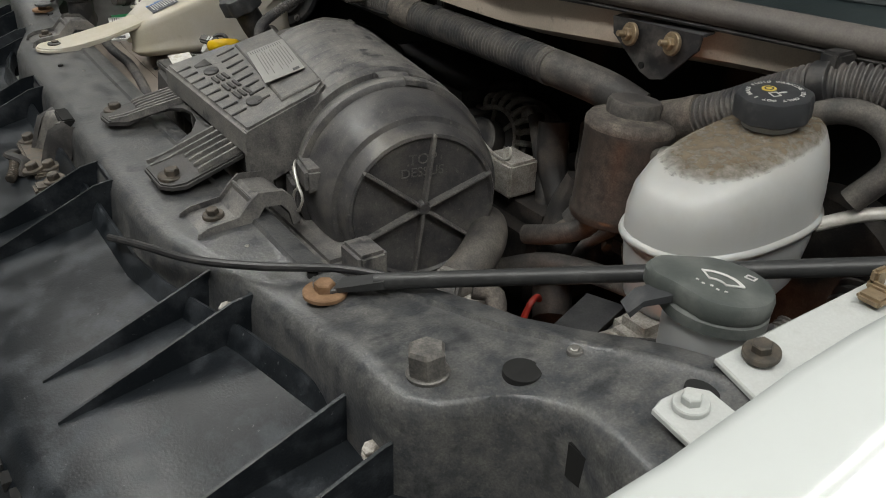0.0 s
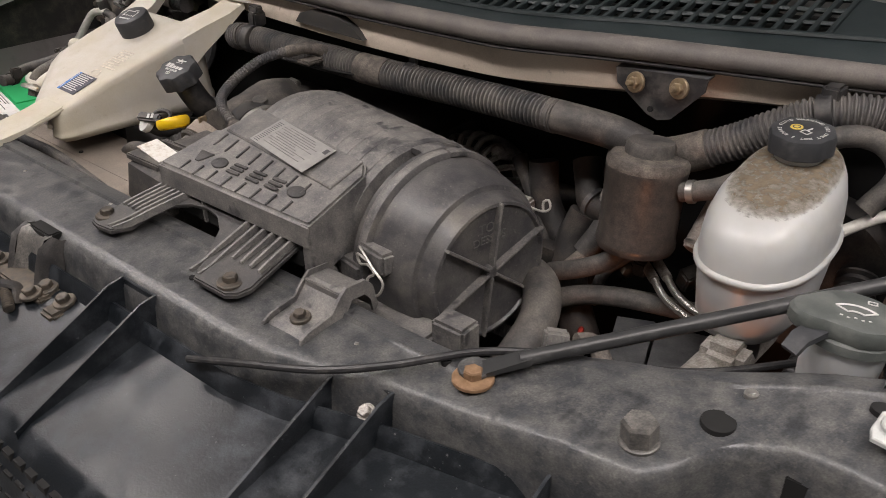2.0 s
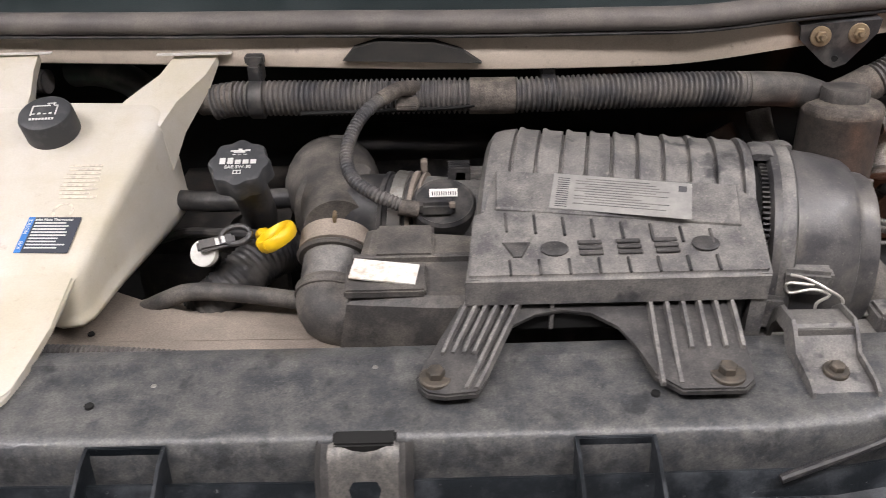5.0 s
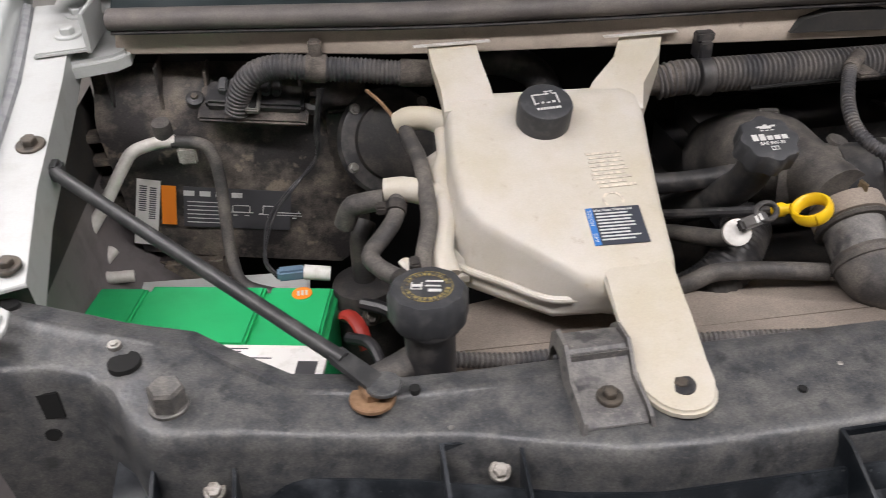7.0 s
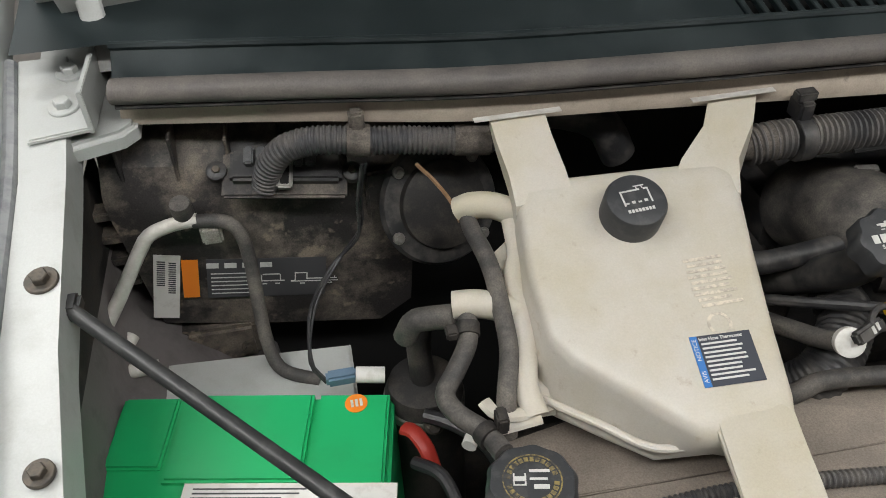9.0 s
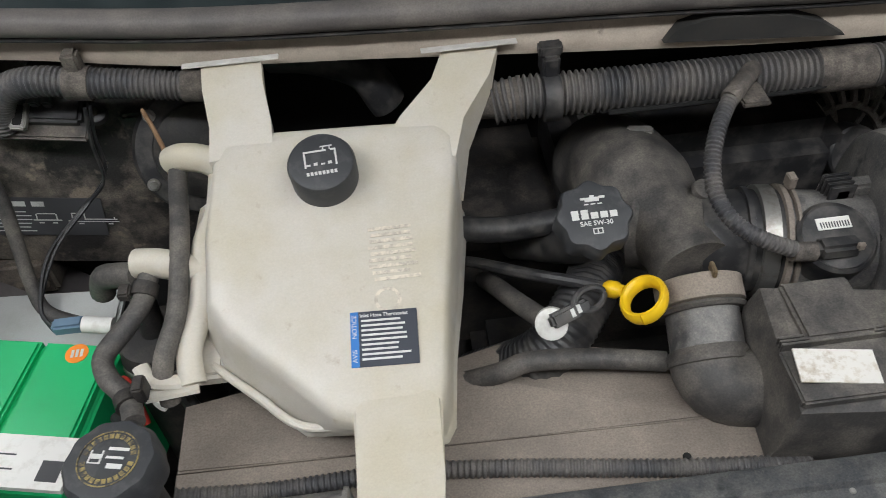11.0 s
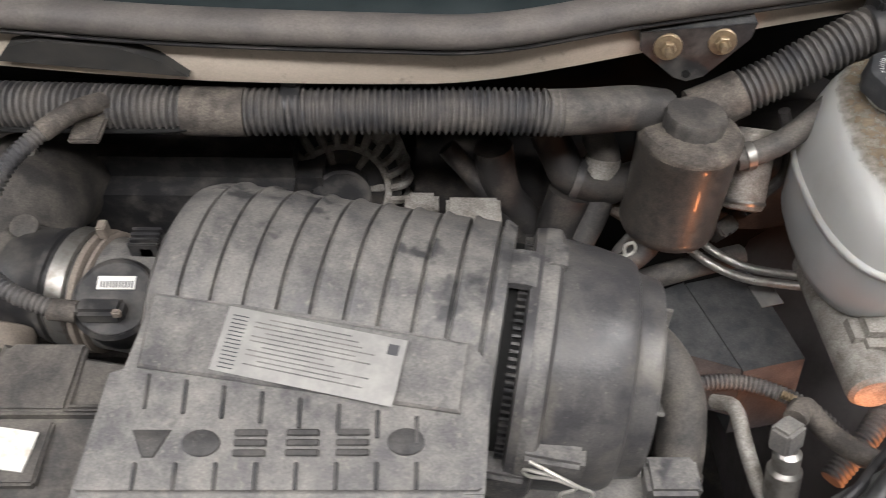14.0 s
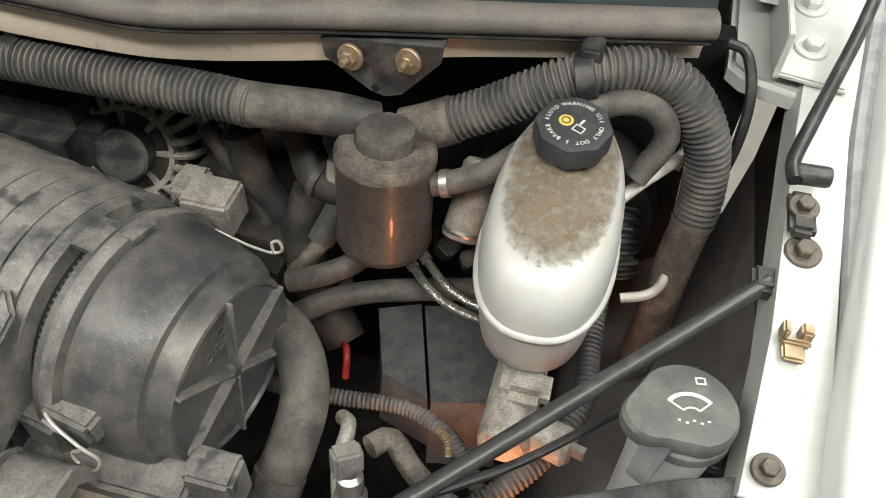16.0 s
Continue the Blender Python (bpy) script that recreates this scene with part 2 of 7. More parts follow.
def part(name, bm, m, parent, label="", smooth=35):
    ob = new(name, finish(name, bm, m, smooth))
    ob.parent = parent
    ob.matrix_parent_inverse = Matrix.Translation(-parent.location)
    return tagged(ob, label)


def single(name, bm, m, label, category, group="", kind="", smooth=35):
    me = finish(name, bm, m, smooth)
    c = sum((Vector(v.co) for v in me.vertices), Vector()) / len(me.vertices)
    me.transform(Matrix.Translation(-c))
    ob = new(name, me)
    ob.location = c
    return tagged(ob, label, category, group, kind)


def box(x0, x1, y0, y1, z0, z1, bev=0.003, m=None, seg=2):
    bm = bmesh.new()
    bmesh.ops.create_cube(bm, size=1)
    for v in bm.verts:
        v.co = Vector(((x0 + x1) / 2 + v.co.x * (x1 - x0), (y0 + y1) / 2 + v.co.y * (y1 - y0), (z0 + z1) / 2 + v.co.z * (z1 - z0)))
    if bev:
        bmesh.ops.bevel(bm, geom=bm.edges[:], offset=bev, segments=seg, affect="EDGES")
    if m is not None:
        bm.transform(m)
    return bm


def slab(outline, zf, thick, bev=0.003, seg=2):
    """A plate with the outline in plan, its top at zf(x, y)."""
    bm = bmesh.new()
    top = [bm.verts.new((x, y, zf(x, y))) for x, y in outline]
    bot = [bm.verts.new((x, y, zf(x, y) - thick)) for x, y in outline]
    n = len(outline)
    bm.faces.new(top)
    bm.faces.new(bot[::-1])
    for i in range(n):
        bm.faces.new((top[i], bot[i], bot[(i + 1) % n], top[(i + 1) % n]))
    if bev:
        es = [e for e in bm.edges if (e.verts[0] in top) and (e.verts[1] in top)]
        bmesh.ops.bevel(bm, geom=es, offset=bev, segments=seg, affect="EDGES")
    return bm


def rings(loops, close=True, caps=(True, True)):
    """Skin between loops of points of equal length."""
    bm = bmesh.new()
    vs = [[bm.verts.new(p) for p in loop] for loop in loops]
    n = len(loops[0])
    for a, b in zip(vs, vs[1:]):
        for i in range(n if close else n - 1):
            j = (i + 1) % n
            bm.faces.new((a[i], a[j], b[j], b[i]))
    if close and caps[0]:
        bm.faces.new(vs[0])
    if close and caps[1]:
        bm.faces.new(vs[-1][::-1])
    return bm


def lathe(profile, m=None, seg=32, wave=0, amp=0.0, caps=(True, True)):
    """profile: (radius, height) rows round z; wave scallops the rim."""
    loops = []
    for r, z in profile:
        loops.append([(r * (1 + amp * math.cos(wave * 2 * math.pi * i / seg)) * math.cos(2 * math.pi * i / seg),
                       r * (1 + amp * math.cos(wave * 2 * math.pi * i / seg)) * math.sin(2 * math.pi * i / seg), z) for i in range(seg)])
    bm = rings(loops, caps=caps)
    if m is not None:
        bm.transform(m)
    return bm


def at(pos, normal=(0, 0, 1), spin=0):
    q = Vector(normal).normalized().to_track_quat("Z", "Y")
    return Matrix.Translation(pos) @ q.to_matrix().to_4x4() @ pose(0, 0, 0, 0, 0, spin)


def curve(points, step):
    """Points along a smooth curve through the given ones."""
    p = [Vector(v) for v in points]
    p = [2 * p[0] - p[1]] + p + [2 * p[-1] - p[-2]]
    dense = []
    for i in range(1, len(p) - 2):
        for k in range(24):
            t = k / 24
            dense.append(0.5 * ((2 * p[i]) + (p[i + 1] - p[i - 1]) * t + (2 * p[i - 1] - 5 * p[i] + 4 * p[i + 1] - p[i + 2]) * t * t
                                + (3 * p[i] - p[i - 1] - 3 * p[i + 1] + p[i + 2]) * t ** 3))
    dense.append(p[-2])
    out, carry = [dense[0]], 0.0
    for a, b in zip(dense, dense[1:]):
        d = (b - a).length
        while d > 1e-9 and carry + d >= step:
            f = (step - carry) / d
            a = a.lerp(b, f)
            d = (b - a).length
            out.append(a)
            carry = 0.0
        carry += d
    out.append(dense[-1])
    return out


def tube(points, r, seg=12, step=0.012, pitch=0.0, depth=0.0, flat=1.0, rfun=None):
    """A hose along the points; with a pitch it is ribbed."""
    if pitch:
        step = pitch / 4
    c = curve(points, step)
    loops, up = [], None
    for i, q in enumerate(c):
        t = (c[min(i + 1, len(c) - 1)] - c[max(i - 1, 0)]).normalized()
        if up is None:
            up = t.cross(Vector((0, 0, 1)) if abs(t.z) < 0.9 else Vector((1, 0, 0))).normalized()
        up = (up - t * up.dot(t)).normalized()
        side = t.cross(up)
        rr = rfun(i / (len(c) - 1)) if rfun else r
        if pitch and i % 4 in (2, 3):
            rr -= depth
        loops.append([q + up * (rr * math.cos(2 * math.pi * k / seg)) + side * (rr * flat * math.sin(2 * math.pi * k / seg)) for k in range(seg)])
    return rings(loops)


def merge(*bms):
    out = bmesh.new()
    for b in bms:
        me = bpy.data.meshes.new("tmp")
        b.to_mesh(me)
        b.free()
        out.from_mesh(me)
        bpy.data.meshes.remove(me)
    return out


def hexbolt(parent, pos, normal, r, m, washer=0.0, h=None, label="", wm=None, spin=0):
    """A hexagon head on its washer; the washer is a piece of the bolt."""
    h = h or r * 0.9
    M = at(pos, normal, spin)
    base = 0.003 if washer else 0.0
    b = part("bolt", lathe([(r, base), (r, base + h * 0.85), (r * 0.86, base + h), (r * 0.5, base + h * 0.97)], M, 6), m, parent, label, smooth=20)
    if washer:
        part("washer", lathe([(washer, -0.001), (washer, 0.0022), (washer * 0.93, 0.0032), (r, 0.0032)], M, 24), wm or m, b)
    return b


def writing(parent, s, size, M, m, name="lettering", bold=0.0, lift=0.0006):
    d = bpy.data.curves.new("letters", "FONT")
    d.body, d.size, d.align_x, d.align_y, d.extrude, d.offset = s, size, "CENTER", "CENTER", lift, bold
    tmp = bpy.data.objects.new("letters", d)
    scene.collection.objects.link(tmp)
    me = bpy.data.meshes.new_from_object(tmp.evaluated_get(bpy.context.evaluated_depsgraph_get()))
    bpy.data.objects.remove(tmp)
    bm = bmesh.new()
    bm.from_mesh(me)
    bm.transform(M)
    return part(name, bm, m, parent, smooth=0)


def plane_frame(o, ux, uy):
    """Axes on a tilted face: along ux and uy, and out of it."""
    x = Vector(ux).normalized()
    z = x.cross(Vector(uy)).normalized()
    y = z.cross(x)
    return Matrix.Translation(o) @ Matrix((x, y, z)).transposed().to_4x4()


def bars(parent, name, M, rects, m, lift=0.0008):
    """Flat strips of print on a label; rects: x0, x1, y0, y1."""
    bm = merge(*[box(a, b, c, d, 0, lift, 0) for a, b, c, d in rects])
    bm.transform(M)
    return part(name, bm, m, parent, smooth=0)


# ---- garage round the car ----
tagged(single("floor", box(-5, 5, -5, 5, -0.1, 0, 0), M_FLOOR, "grey concrete garage floor", "floor", kind="structure"), kind="structure")
for nm, bx in (("wall_north", (-5, 5, 5, 5.15, 0, 3.5)), ("wall_south", (-5, 5, -5.15, -5, 0, 3.5)), ("wall_east", (5, 5.15, -5, 5, 0, 3.5)), ("wall_west", (-5.15, -5, -5, 5, 0, 3.5))):
    single(nm, box(*bx, 0), M_WALL, "plain off-white garage wall", "wall", kind="structure")
single("ceiling", box(-5, 5, -5, 5, 3.5, 3.6, 0), M_WALL, "plain off-white garage ceiling", "ceiling", kind="structure")
for lx, ly in TUBES:
    fx = thing("ceiling_light", (lx, ly, 3.5), "lit white fluorescent ceiling light fixture", "light", "garage ceiling lights")
    part("housing", box(lx - 0.66, lx + 0.66, ly - 0.19, ly + 0.19, 3.36, 3.5, 0.01), M_RAIL, fx)
    part("diffuser", box(lx - 0.63, lx + 0.63, ly - 0.16, ly + 0.16, 3.325, 3.36, 0.006), M_LIGHT, fx, "glowing white diffuser")


# ---- body of the car ----
def rail_z(y):
    return 1.113 + (y - 0.135) * 0.18


def mirror(pts, s):
    return [(s * x, *rest) for x, *rest in pts]


for s in (1, -1):
    fender = thing("fender", (s * 1.0, 0.3, 0.7), "glossy white painted front fender with bolted inner flange", "fender", "front fenders")
    # outer skin: rolls from the gutter over the shoulder and down the side
    loops = []
    for i in range(27):
        y = -0.30 + i * 0.05
        rz = rail_z(max(y, 0.0)) - 0.12 * max(0.0, -y - 0.02) - 0.9 * max(0.0, -y - 0.12) ** 2
        dx = 0.045 * max(0.0, y - 0.15)
        e = 0.974 + 0.1 * max(0.0, y - 0.12)
        prof = [(e - 0.002, -0.02), (e, 0.03), (e + 0.004, 0.038), (e + 0.014, 0.042), (e + 0.04, 0.045), (e + 0.075, 0.042), (e + 0.11, 0.032), (1.135, 0.01), (1.16, -0.04), (1.175, -0.11), (1.18, -0.3), (1.17, -0.6)]
        dx *= 0.3
        loops.append([(s * (px + dx), y, rz + pz) for px, pz in prof])
    part("skin", rings(loops, close=False), M_WHITE, fender, "glossy white paint", smooth=50)
    # inner flange
    out = [(0.918, 0.115), (0.978, 0.10), (0.985, 0.25), (0.995, 0.46), (1.02, 0.66), (0.965, 0.66), (0.948, 0.46), (0.936, 0.25)]
    part("flange", slab(mirror(out, s)[::s], lambda x, y: rail_z(y), 0.004, 0.0012, 1), M_RAIL, fender, "scuffed white flange with peeling sealer")
    part("flange_lip", rings([[(s * 0.918, 0.115, rail_z(0.115)), (s * 0.915, 0.115, rail_z(0.115) - 0.045)], [(s * 0.936, 0.25, rail_z(0.25)), (s * 0.933, 0.25, rail_z(0.25) - 0.045)],
                              [(s * 0.948, 0.46, rail_z(0.46)), (s * 0.945, 0.46, rail_z(0.46) - 0.045)], [(s * 0.965, 0.66, rail_z(0.66)), (s * 0.96, 0.66, rail_z(0.66) - 0.045)]], close=False), M_RAIL, fender)
    part("seam_sealer", tube([(s * 0.992, 0.12, rail_z(0.12) - 0.004), (s * 0.997, 0.25, rail_z(0.25) - 0.004), (s * 1.006, 0.46, rail_z(0.46) - 0.004), (s * 1.03, 0.66, rail_z(0.66) - 0.004)], 0.009, 8, 0.03), M_SEALER, fender, "grey seam sealer in the gutter")
    hexbolt(fender, (s * 0.9575, 0.328, rail_z(0.328)), (0, -0.18, 1), 0.0085, M_BOLT, 0.0155, label="dull flange bolt")
    hexbolt(fender, (s * 0.937, 0.135, rail_z(0.135) + 0.004), (0, -0.18, 1), 0.007, M_BOLT, 0.0122, label="dull flange bolt")
    # tab over the end of the radiator support
    part("mounting_tab", slab(mirror([(0.923, 0.06), (0.926, 0.05), (0.972, 0.044), (0.972, 0.086), (0.936, 0.09), (0.925, 0.082)], s)[::s], lambda x, y: 1.104 + 0.1 * (y - 0.07), 0.004, 0.001, 1), M_RAIL, fender, "white painted tab")
    hexbolt(fender, (s * 0.939, 0.069, 1.105), (0, -0.1, 1), 0.0066, M_RAIL, 0.0115, label="pale painted bolt")
    # wall of the wheel house below the flange
    part("apron", rings([[(s * x, y, z) for y in (0.0, 0.2, 0.4, 0.62)] for x, z in ((0.965, 1.0), (0.955, 0.9), (0.87, 0.82), (0.80, 0.74), (0.78, 0.45))], close=False), M_APRON, fender, "dusty light inner apron", smooth=60)
    part("splash_shield", rings([[(s * x, y, z) for y in (0.0, 0.2, 0.4, 0.62)] for x, z in ((0.965, 1.105), (0.965, 0.995))], close=False), M_DARK, fender, "dark inner splash shield")
    part("cowl_side", slab(mirror([(0.885, 0.545), (0.90, 0.53), (0.955, 0.515), (0.97, 0.53), (0.97, 0.66), (0.885, 0.66)], s)[::s], lambda x, y: 1.172 + 0.1 * (y - 0.53), 0.02, 0.006, 3), M_RAIL, fender, "white painted cowl corner")
    if s < 0:
        part("apron_shelf", slab([(-0.97, 0.36), (-0.97, 0.47), (-0.69, 0.45), (-0.69, 0.34)], lambda x, y: 0.868, 0.01, 0.004), M_RAIL, fender, "pale painted battery shelf")
    # hinge of the hood
    hz = 1.181
    hinge = part("hood_hinge", slab(mirror([(0.924, 0.52), (0.99, 0.51), (1.0, 0.70), (0.93, 0.70)], s)[::s], lambda x, y: hz + 0.012 + 0.1 * (y - 0.56), 0.005, 0.002), M_RAIL, fender, "white painted hood hinge")
    part("upright", box(-0.003, 0.003, 0.52, 0.71, hz, hz + 0.05, 0.001, Matrix.Translation((s * 0.926, 0, 0))), M_RAIL, hinge)
    part("arm", tube([(s * 0.918, 0.62, hz + 0.02), (s * 0.922, 0.66, hz + 0.09), (s * 0.945, 0.70, hz + 0.16), (s * 0.975, 0.74, hz + 0.2)], 0.014, 10, 0.01, flat=0.45), M_RAIL, hinge, "curved white hinge arm")
    hexbolt(fender, (s * 0.958, 0.562, hz + 0.0125), (0, -0.1, 1), 0.0095, M_RAIL, 0.017, label="painted hinge bolt")
    hexbolt(fender, (s * 0.958, 0.628, hz + 0.019), (0, -0.1, 1), 0.0095, M_RAIL, 0.017, label="painted hinge bolt")

hood = thing("hood", (0, 0.72, 1.28), "white hood raised open on its hinges", "hood")
part("outer_skin", rings([[(x, 0.74 - 0.60 * f, 1.30 + 1.0 * f - 0.10 * x * x) for x in (-0.98, -0.6, -0.2, 0.2, 0.6, 0.98)] for f in (0.0, 0.3, 0.7, 1.0)], close=False), M_WHITE, hood)
part("inner_frame", rings([[(x, 0.715 - 0.60 * f, 1.29 + 1.0 * f - 0.10 * x * x) for x in (-0.95, -0.6, -0.2, 0.2, 0.6, 0.95)] for f in (0.0, 0.3, 0.7, 0.99)], close=False), M_RAIL, hood, "white painted inner frame")

# rubber buffer on the passenger fender
bump = thing("hood_bumper", (-1.075, 0.55, 1.19), "black rubber hood stop on the white fender", "bumper")
part("rubber", lathe([(0.018, 0), (0.016, 0.006), (0.011, 0.01), (0.009, 0.03), (0.006, 0.034)], at((-1.075, 0.56, 1.195)), 20), M_BLACK, bump)

SEAL = [(-0.894, 0.55, 1.236), (-0.70, 0.51, 1.238), (-0.514, 0.47, 1.240), (-0.314, 0.445, 1.242), (-0.05, 0.417, 1.246), (0.12, 0.397, 1.248),
        (0.30, 0.387, 1.250), (0.40, 0.39, 1.250), (0.53, 0.43, 1.249), (0.684, 0.474, 1.246), (0.785, 0.505, 1.243), (0.883, 0.535, 1.24)]
LEDGE = [(-0.897, 0.56, 1.2), (-0.70, 0.518, 1.2), (-0.52, 0.473, 1.2), (-0.33, 0.45, 1.2), (-0.08, 0.418, 1.2), (0.12, 0.397, 1.2),
         (0.30, 0.394, 1.2), (0.40, 0.403, 1.2), (0.536, 0.437, 1.205), (0.66, 0.478, 1.207), (0.76, 0.508, 1.207), (0.88, 0.545, 1.207)]
cs = thing("cowl_seal", (0, 0.46, 1.2), "dusty grey rubber weatherstrip along the cowl edge", "seal")
part("bulb", tube(SEAL, 0.0165, 16, 0.012, flat=0.85), M_SEAL, cs)
part("lip", tube([(x, y - 0.006, z - 0.015) for x, y, z in SEAL], 0.004, 8, 0.015, flat=0.8), M_BLACK, cs, "thin black lower lip")

ledge = thing("firewall", (0, 0.58, 0.5), "cream painted firewall flange under the weatherstrip", "firewall")
a, b = curve(LEDGE, 0.02), curve([(x, y + 0.012, z - 0.013) for x, y, z in SEAL], 0.02)
n = min(len(a), len(b))
a = [a[round(i * (len(a) - 1) / (n - 1))] for i in range(n)]
b = [b[round(i * (len(b) - 1) / (n - 1))] for i in range(n)]
part("flange", rings([[q + Vector((0, 0.01, 0)) for q in b], b, [(p * 0.25 + q * 0.75) + Vector((0, 0, -0.003)) for p, q in zip(a, b)], [(p * 0.7 + q * 0.3) + Vector((0, 0, -0.003)) for p, q in zip(a, b)], a, [p + Vector((0, 0.001, -0.012)) for p in a], [p + Vector((0, 0.05, -0.03)) for p in a]], close=False), M_CREAM, ledge, "cream painted steel lip", smooth=50)
# The depth behind the engine is shaded by colour: a near-black wall.
part("wall", box(-0.95, 0.95, 0.60, 0.63, 0.3, 1.185, 0), M_VOID, ledge, "firewall in near black for the deep shade")
# The dip is a dark piece on the flange, its shade painted in.
rec = [(-0.045, 1.199), (-0.03, 1.215), (0.0, 1.224), (0.07, 1.224), (0.105, 1.214), (0.13, 1.199)]
part("recess", rings([[(x, 0.4115 - 0.115 * (x + 0.05) - dy_, z) for x, z in rec] for dy_ in (-0.02, 0.0035)]), M_RECESS_SHADE, ledge, "dark piece for the shade in a pressed recess of the flange")

cowl = thing("windscreen_cowl", (0, 0.7, 1.2), "dark plastic cowl panel with slotted air intake", "cowl")
sp = curve([(x, y + 0.012, z + 0.008) for x, y, z in SEAL], 0.03)
seal_mid = curve(SEAL, 0.01)


def vent_y(x):
    """Front edge of the slotted intake behind the weatherstrip."""
    p = min(seal_mid, key=lambda q: abs(q.x - x))
    return p.y + 0.052 + 0.05 * max(0.0, x - 0.3)


VENT_Z, VENT_D = 1.266, 0.15
part("front_panel", rings([[p for p in sp], [Vector((p.x, p.y + 0.012, p.z + 0.004)) for p in sp], [Vector((p.x, vent_y(p.x), VENT_Z)) for p in sp]], close=False), M_COWL, cowl, smooth=50)
part("front_lip", tube([(p.x, vent_y(p.x) - 0.004, VENT_Z) for p in sp[::3]], 0.005, 8, 0.02), M_COWL, cowl)
px_ = [-0.22 + i * 0.0815 for i in range(13)]
# A black sheet paints the shade under the slots.
part("vent_pan", rings([[(x, vent_y(x) - 0.004, VENT_Z - 0.003) for x in px_], [(x, vent_y(x) + 0.004, VENT_Z - 0.028) for x in px_], [(x, vent_y(x) + VENT_D, VENT_Z - 0.01) for x in px_]], close=False), M_VOID, cowl, "black sheet for the shade under the slots")
xs_ = [-1.0 + i * 0.1 for i in range(21)]
part("rear_panel", rings([[(x, vent_y(x) + VENT_D, VENT_Z + 0.2 * VENT_D) for x in xs_], [(x, vent_y(x) + VENT_D + 0.03, VENT_Z + 0.2 * VENT_D + 0.01) for x in xs_], [(x, 0.80, 1.335) for x in xs_], [(x, 0.82, 1.325) for x in xs_]], close=False), M_COWL, cowl, smooth=50)
for x0, x1 in ((-1.0, -0.205), (0.738, 1.0)):
    ex = [x0 + (x1 - x0) * i / 8 for i in range(9)]
    part("end_panel", rings([[(x, vent_y(x), VENT_Z) for x in ex], [(x, vent_y(x) + VENT_D, VENT_Z + 0.2 * VENT_D) for x in ex]], close=False), M_COWL, cowl)
slat = finish("slat", box(-0.0036, 0.0036, -0.077, 0.077, -0.006, 0.003, 0.0012, None, 1), M_COWL)
for i in range(49):
    o = new("slat", slat)
    x = -0.2 + i * 0.0195
    o.location = (x, vent_y(x) + VENT_D / 2, VENT_Z + 0.1 * VENT_D)
    o.rotation_euler = (radians(11.3), 0, 0)
    o.parent = cowl
    o.matrix_parent_inverse = Matrix.Translation(-cowl.location)
for dy_ in (0.035, 0.073, 0.111):
    part("crossbar", tube([(x, vent_y(x) + dy_, VENT_Z + 0.2 * dy_ - 0.001) for x in [-0.2 + i * 0.085 for i in range(12)]], 0.006, 6, 0.03, flat=0.6), M_COWL, cowl)
single("windscreen", rings([[(x, y - 0.06 * (x * x), z) for x in (-0.95, -0.5, 0, 0.5, 0.95)] for y, z in ((0.82, 1.33), (1.37, 1.77))], close=False), M_GLASS, "dark tinted windscreen behind the cowl", "windscreen")
# Added near-black backing for the space under the windscreen.
single("dash_wall", box(-1.0, 1.0, 0.9, 0.95, 0.3, 1.3, 0), M_VOID, "plain near-black panel added under the windscreen", "panel", kind="structure")


# ---- radiator support ----
ST = [(0.0, 0.028, 1.04, -0.09, 1.033, -0.10, 0.95), (0.35, 0.028, 1.042, -0.09, 1.033, -0.10, 0.95), (0.42, 0.028, 1.043, -0.085, 1.034, -0.096, 0.94), (0.48, 0.027, 1.044, -0.068, 1.035, -0.08, 0.94),
      (0.55, 0.025, 1.046, -0.047, 1.037, -0.057, 0.93), (0.60, 0.026, 1.047, -0.04, 1.038, -0.05, 0.92), (0.64, 0.06, 1.052, -0.038, 1.043, -0.046, 0.91), (0.69, 0.082, 1.06, -0.037, 1.053, -0.044, 0.9),
      (0.735, 0.09, 1.07, -0.036, 1.064, -0.042, 0.9), (0.775, 0.10, 1.075, -0.036, 1.067, -0.041, 0.9), (0.80, 0.112, 1.079, -0.033, 1.068, -0.037, 0.9), (0.818, 0.118, 1.083, -0.018, 1.069, -0.022, 0.9), (0.836, 0.124, 1.088, 0.016, 1.073, 0.012, 0.9), (0.86, 0.132, 1.095, 0.040, 1.079, 0.036, 0.91),
      (0.89, 0.142, 1.102, 0.050, 1.086, 0.046, 0.92), (0.925, 0.15, 1.109, 0.045, 1.092, 0.04, 0.93), (0.965, 0.158, 1.115, 0.035, 1.097, 0.03, 0.95)]
REAR_LEFT = {0.64: 0.033, 0.69: 0.034, 0.735: 0.06, 0.775: 0.092, 0.80: 0.097, 0.818: 0.099, 0.836: 0.101, 0.86: 0.106, 0.89: 0.113, 0.925: 0.122, 0.965: 0.132}
full = [(-x, REAR_LEFT.get(x, yb), *r) for x, yb, *r in ST[:0:-1]] + ST
support = thing("radiator_support", (0, -0.03, 0.9), "dusty black painted steel radiator support across the bay", "radiator support")
loops = []
for x, yb, zb, yf, zf, yo, zo in full:
    mid = 0.004 * math.sin(x * 23)
    loops.append([(x, yb + 0.001, zb - 0.03), (x, yb, zb - 0.002), (x, yb - 0.003, zb), (x, yb - 0.022, zb), (x, yb - 0.025, zb - 0.004), (x, (yb + yf) / 2, (zb + zf) / 2 - 0.001), (x, yf + 0.02, zf), (x, yf + 0.008, zf - 0.001), (x, yf + 0.001, zf - 0.007),
                  (x, yf - 0.003, zf - 0.018), (x, yo, zo)])
part("beam", rings(loops, close=False), M_SUPPORT, support, smooth=45)


beam_bm = rings(loops, close=False)
BEAM = BVHTree.FromBMesh(beam_bm)
beam_bm.free()


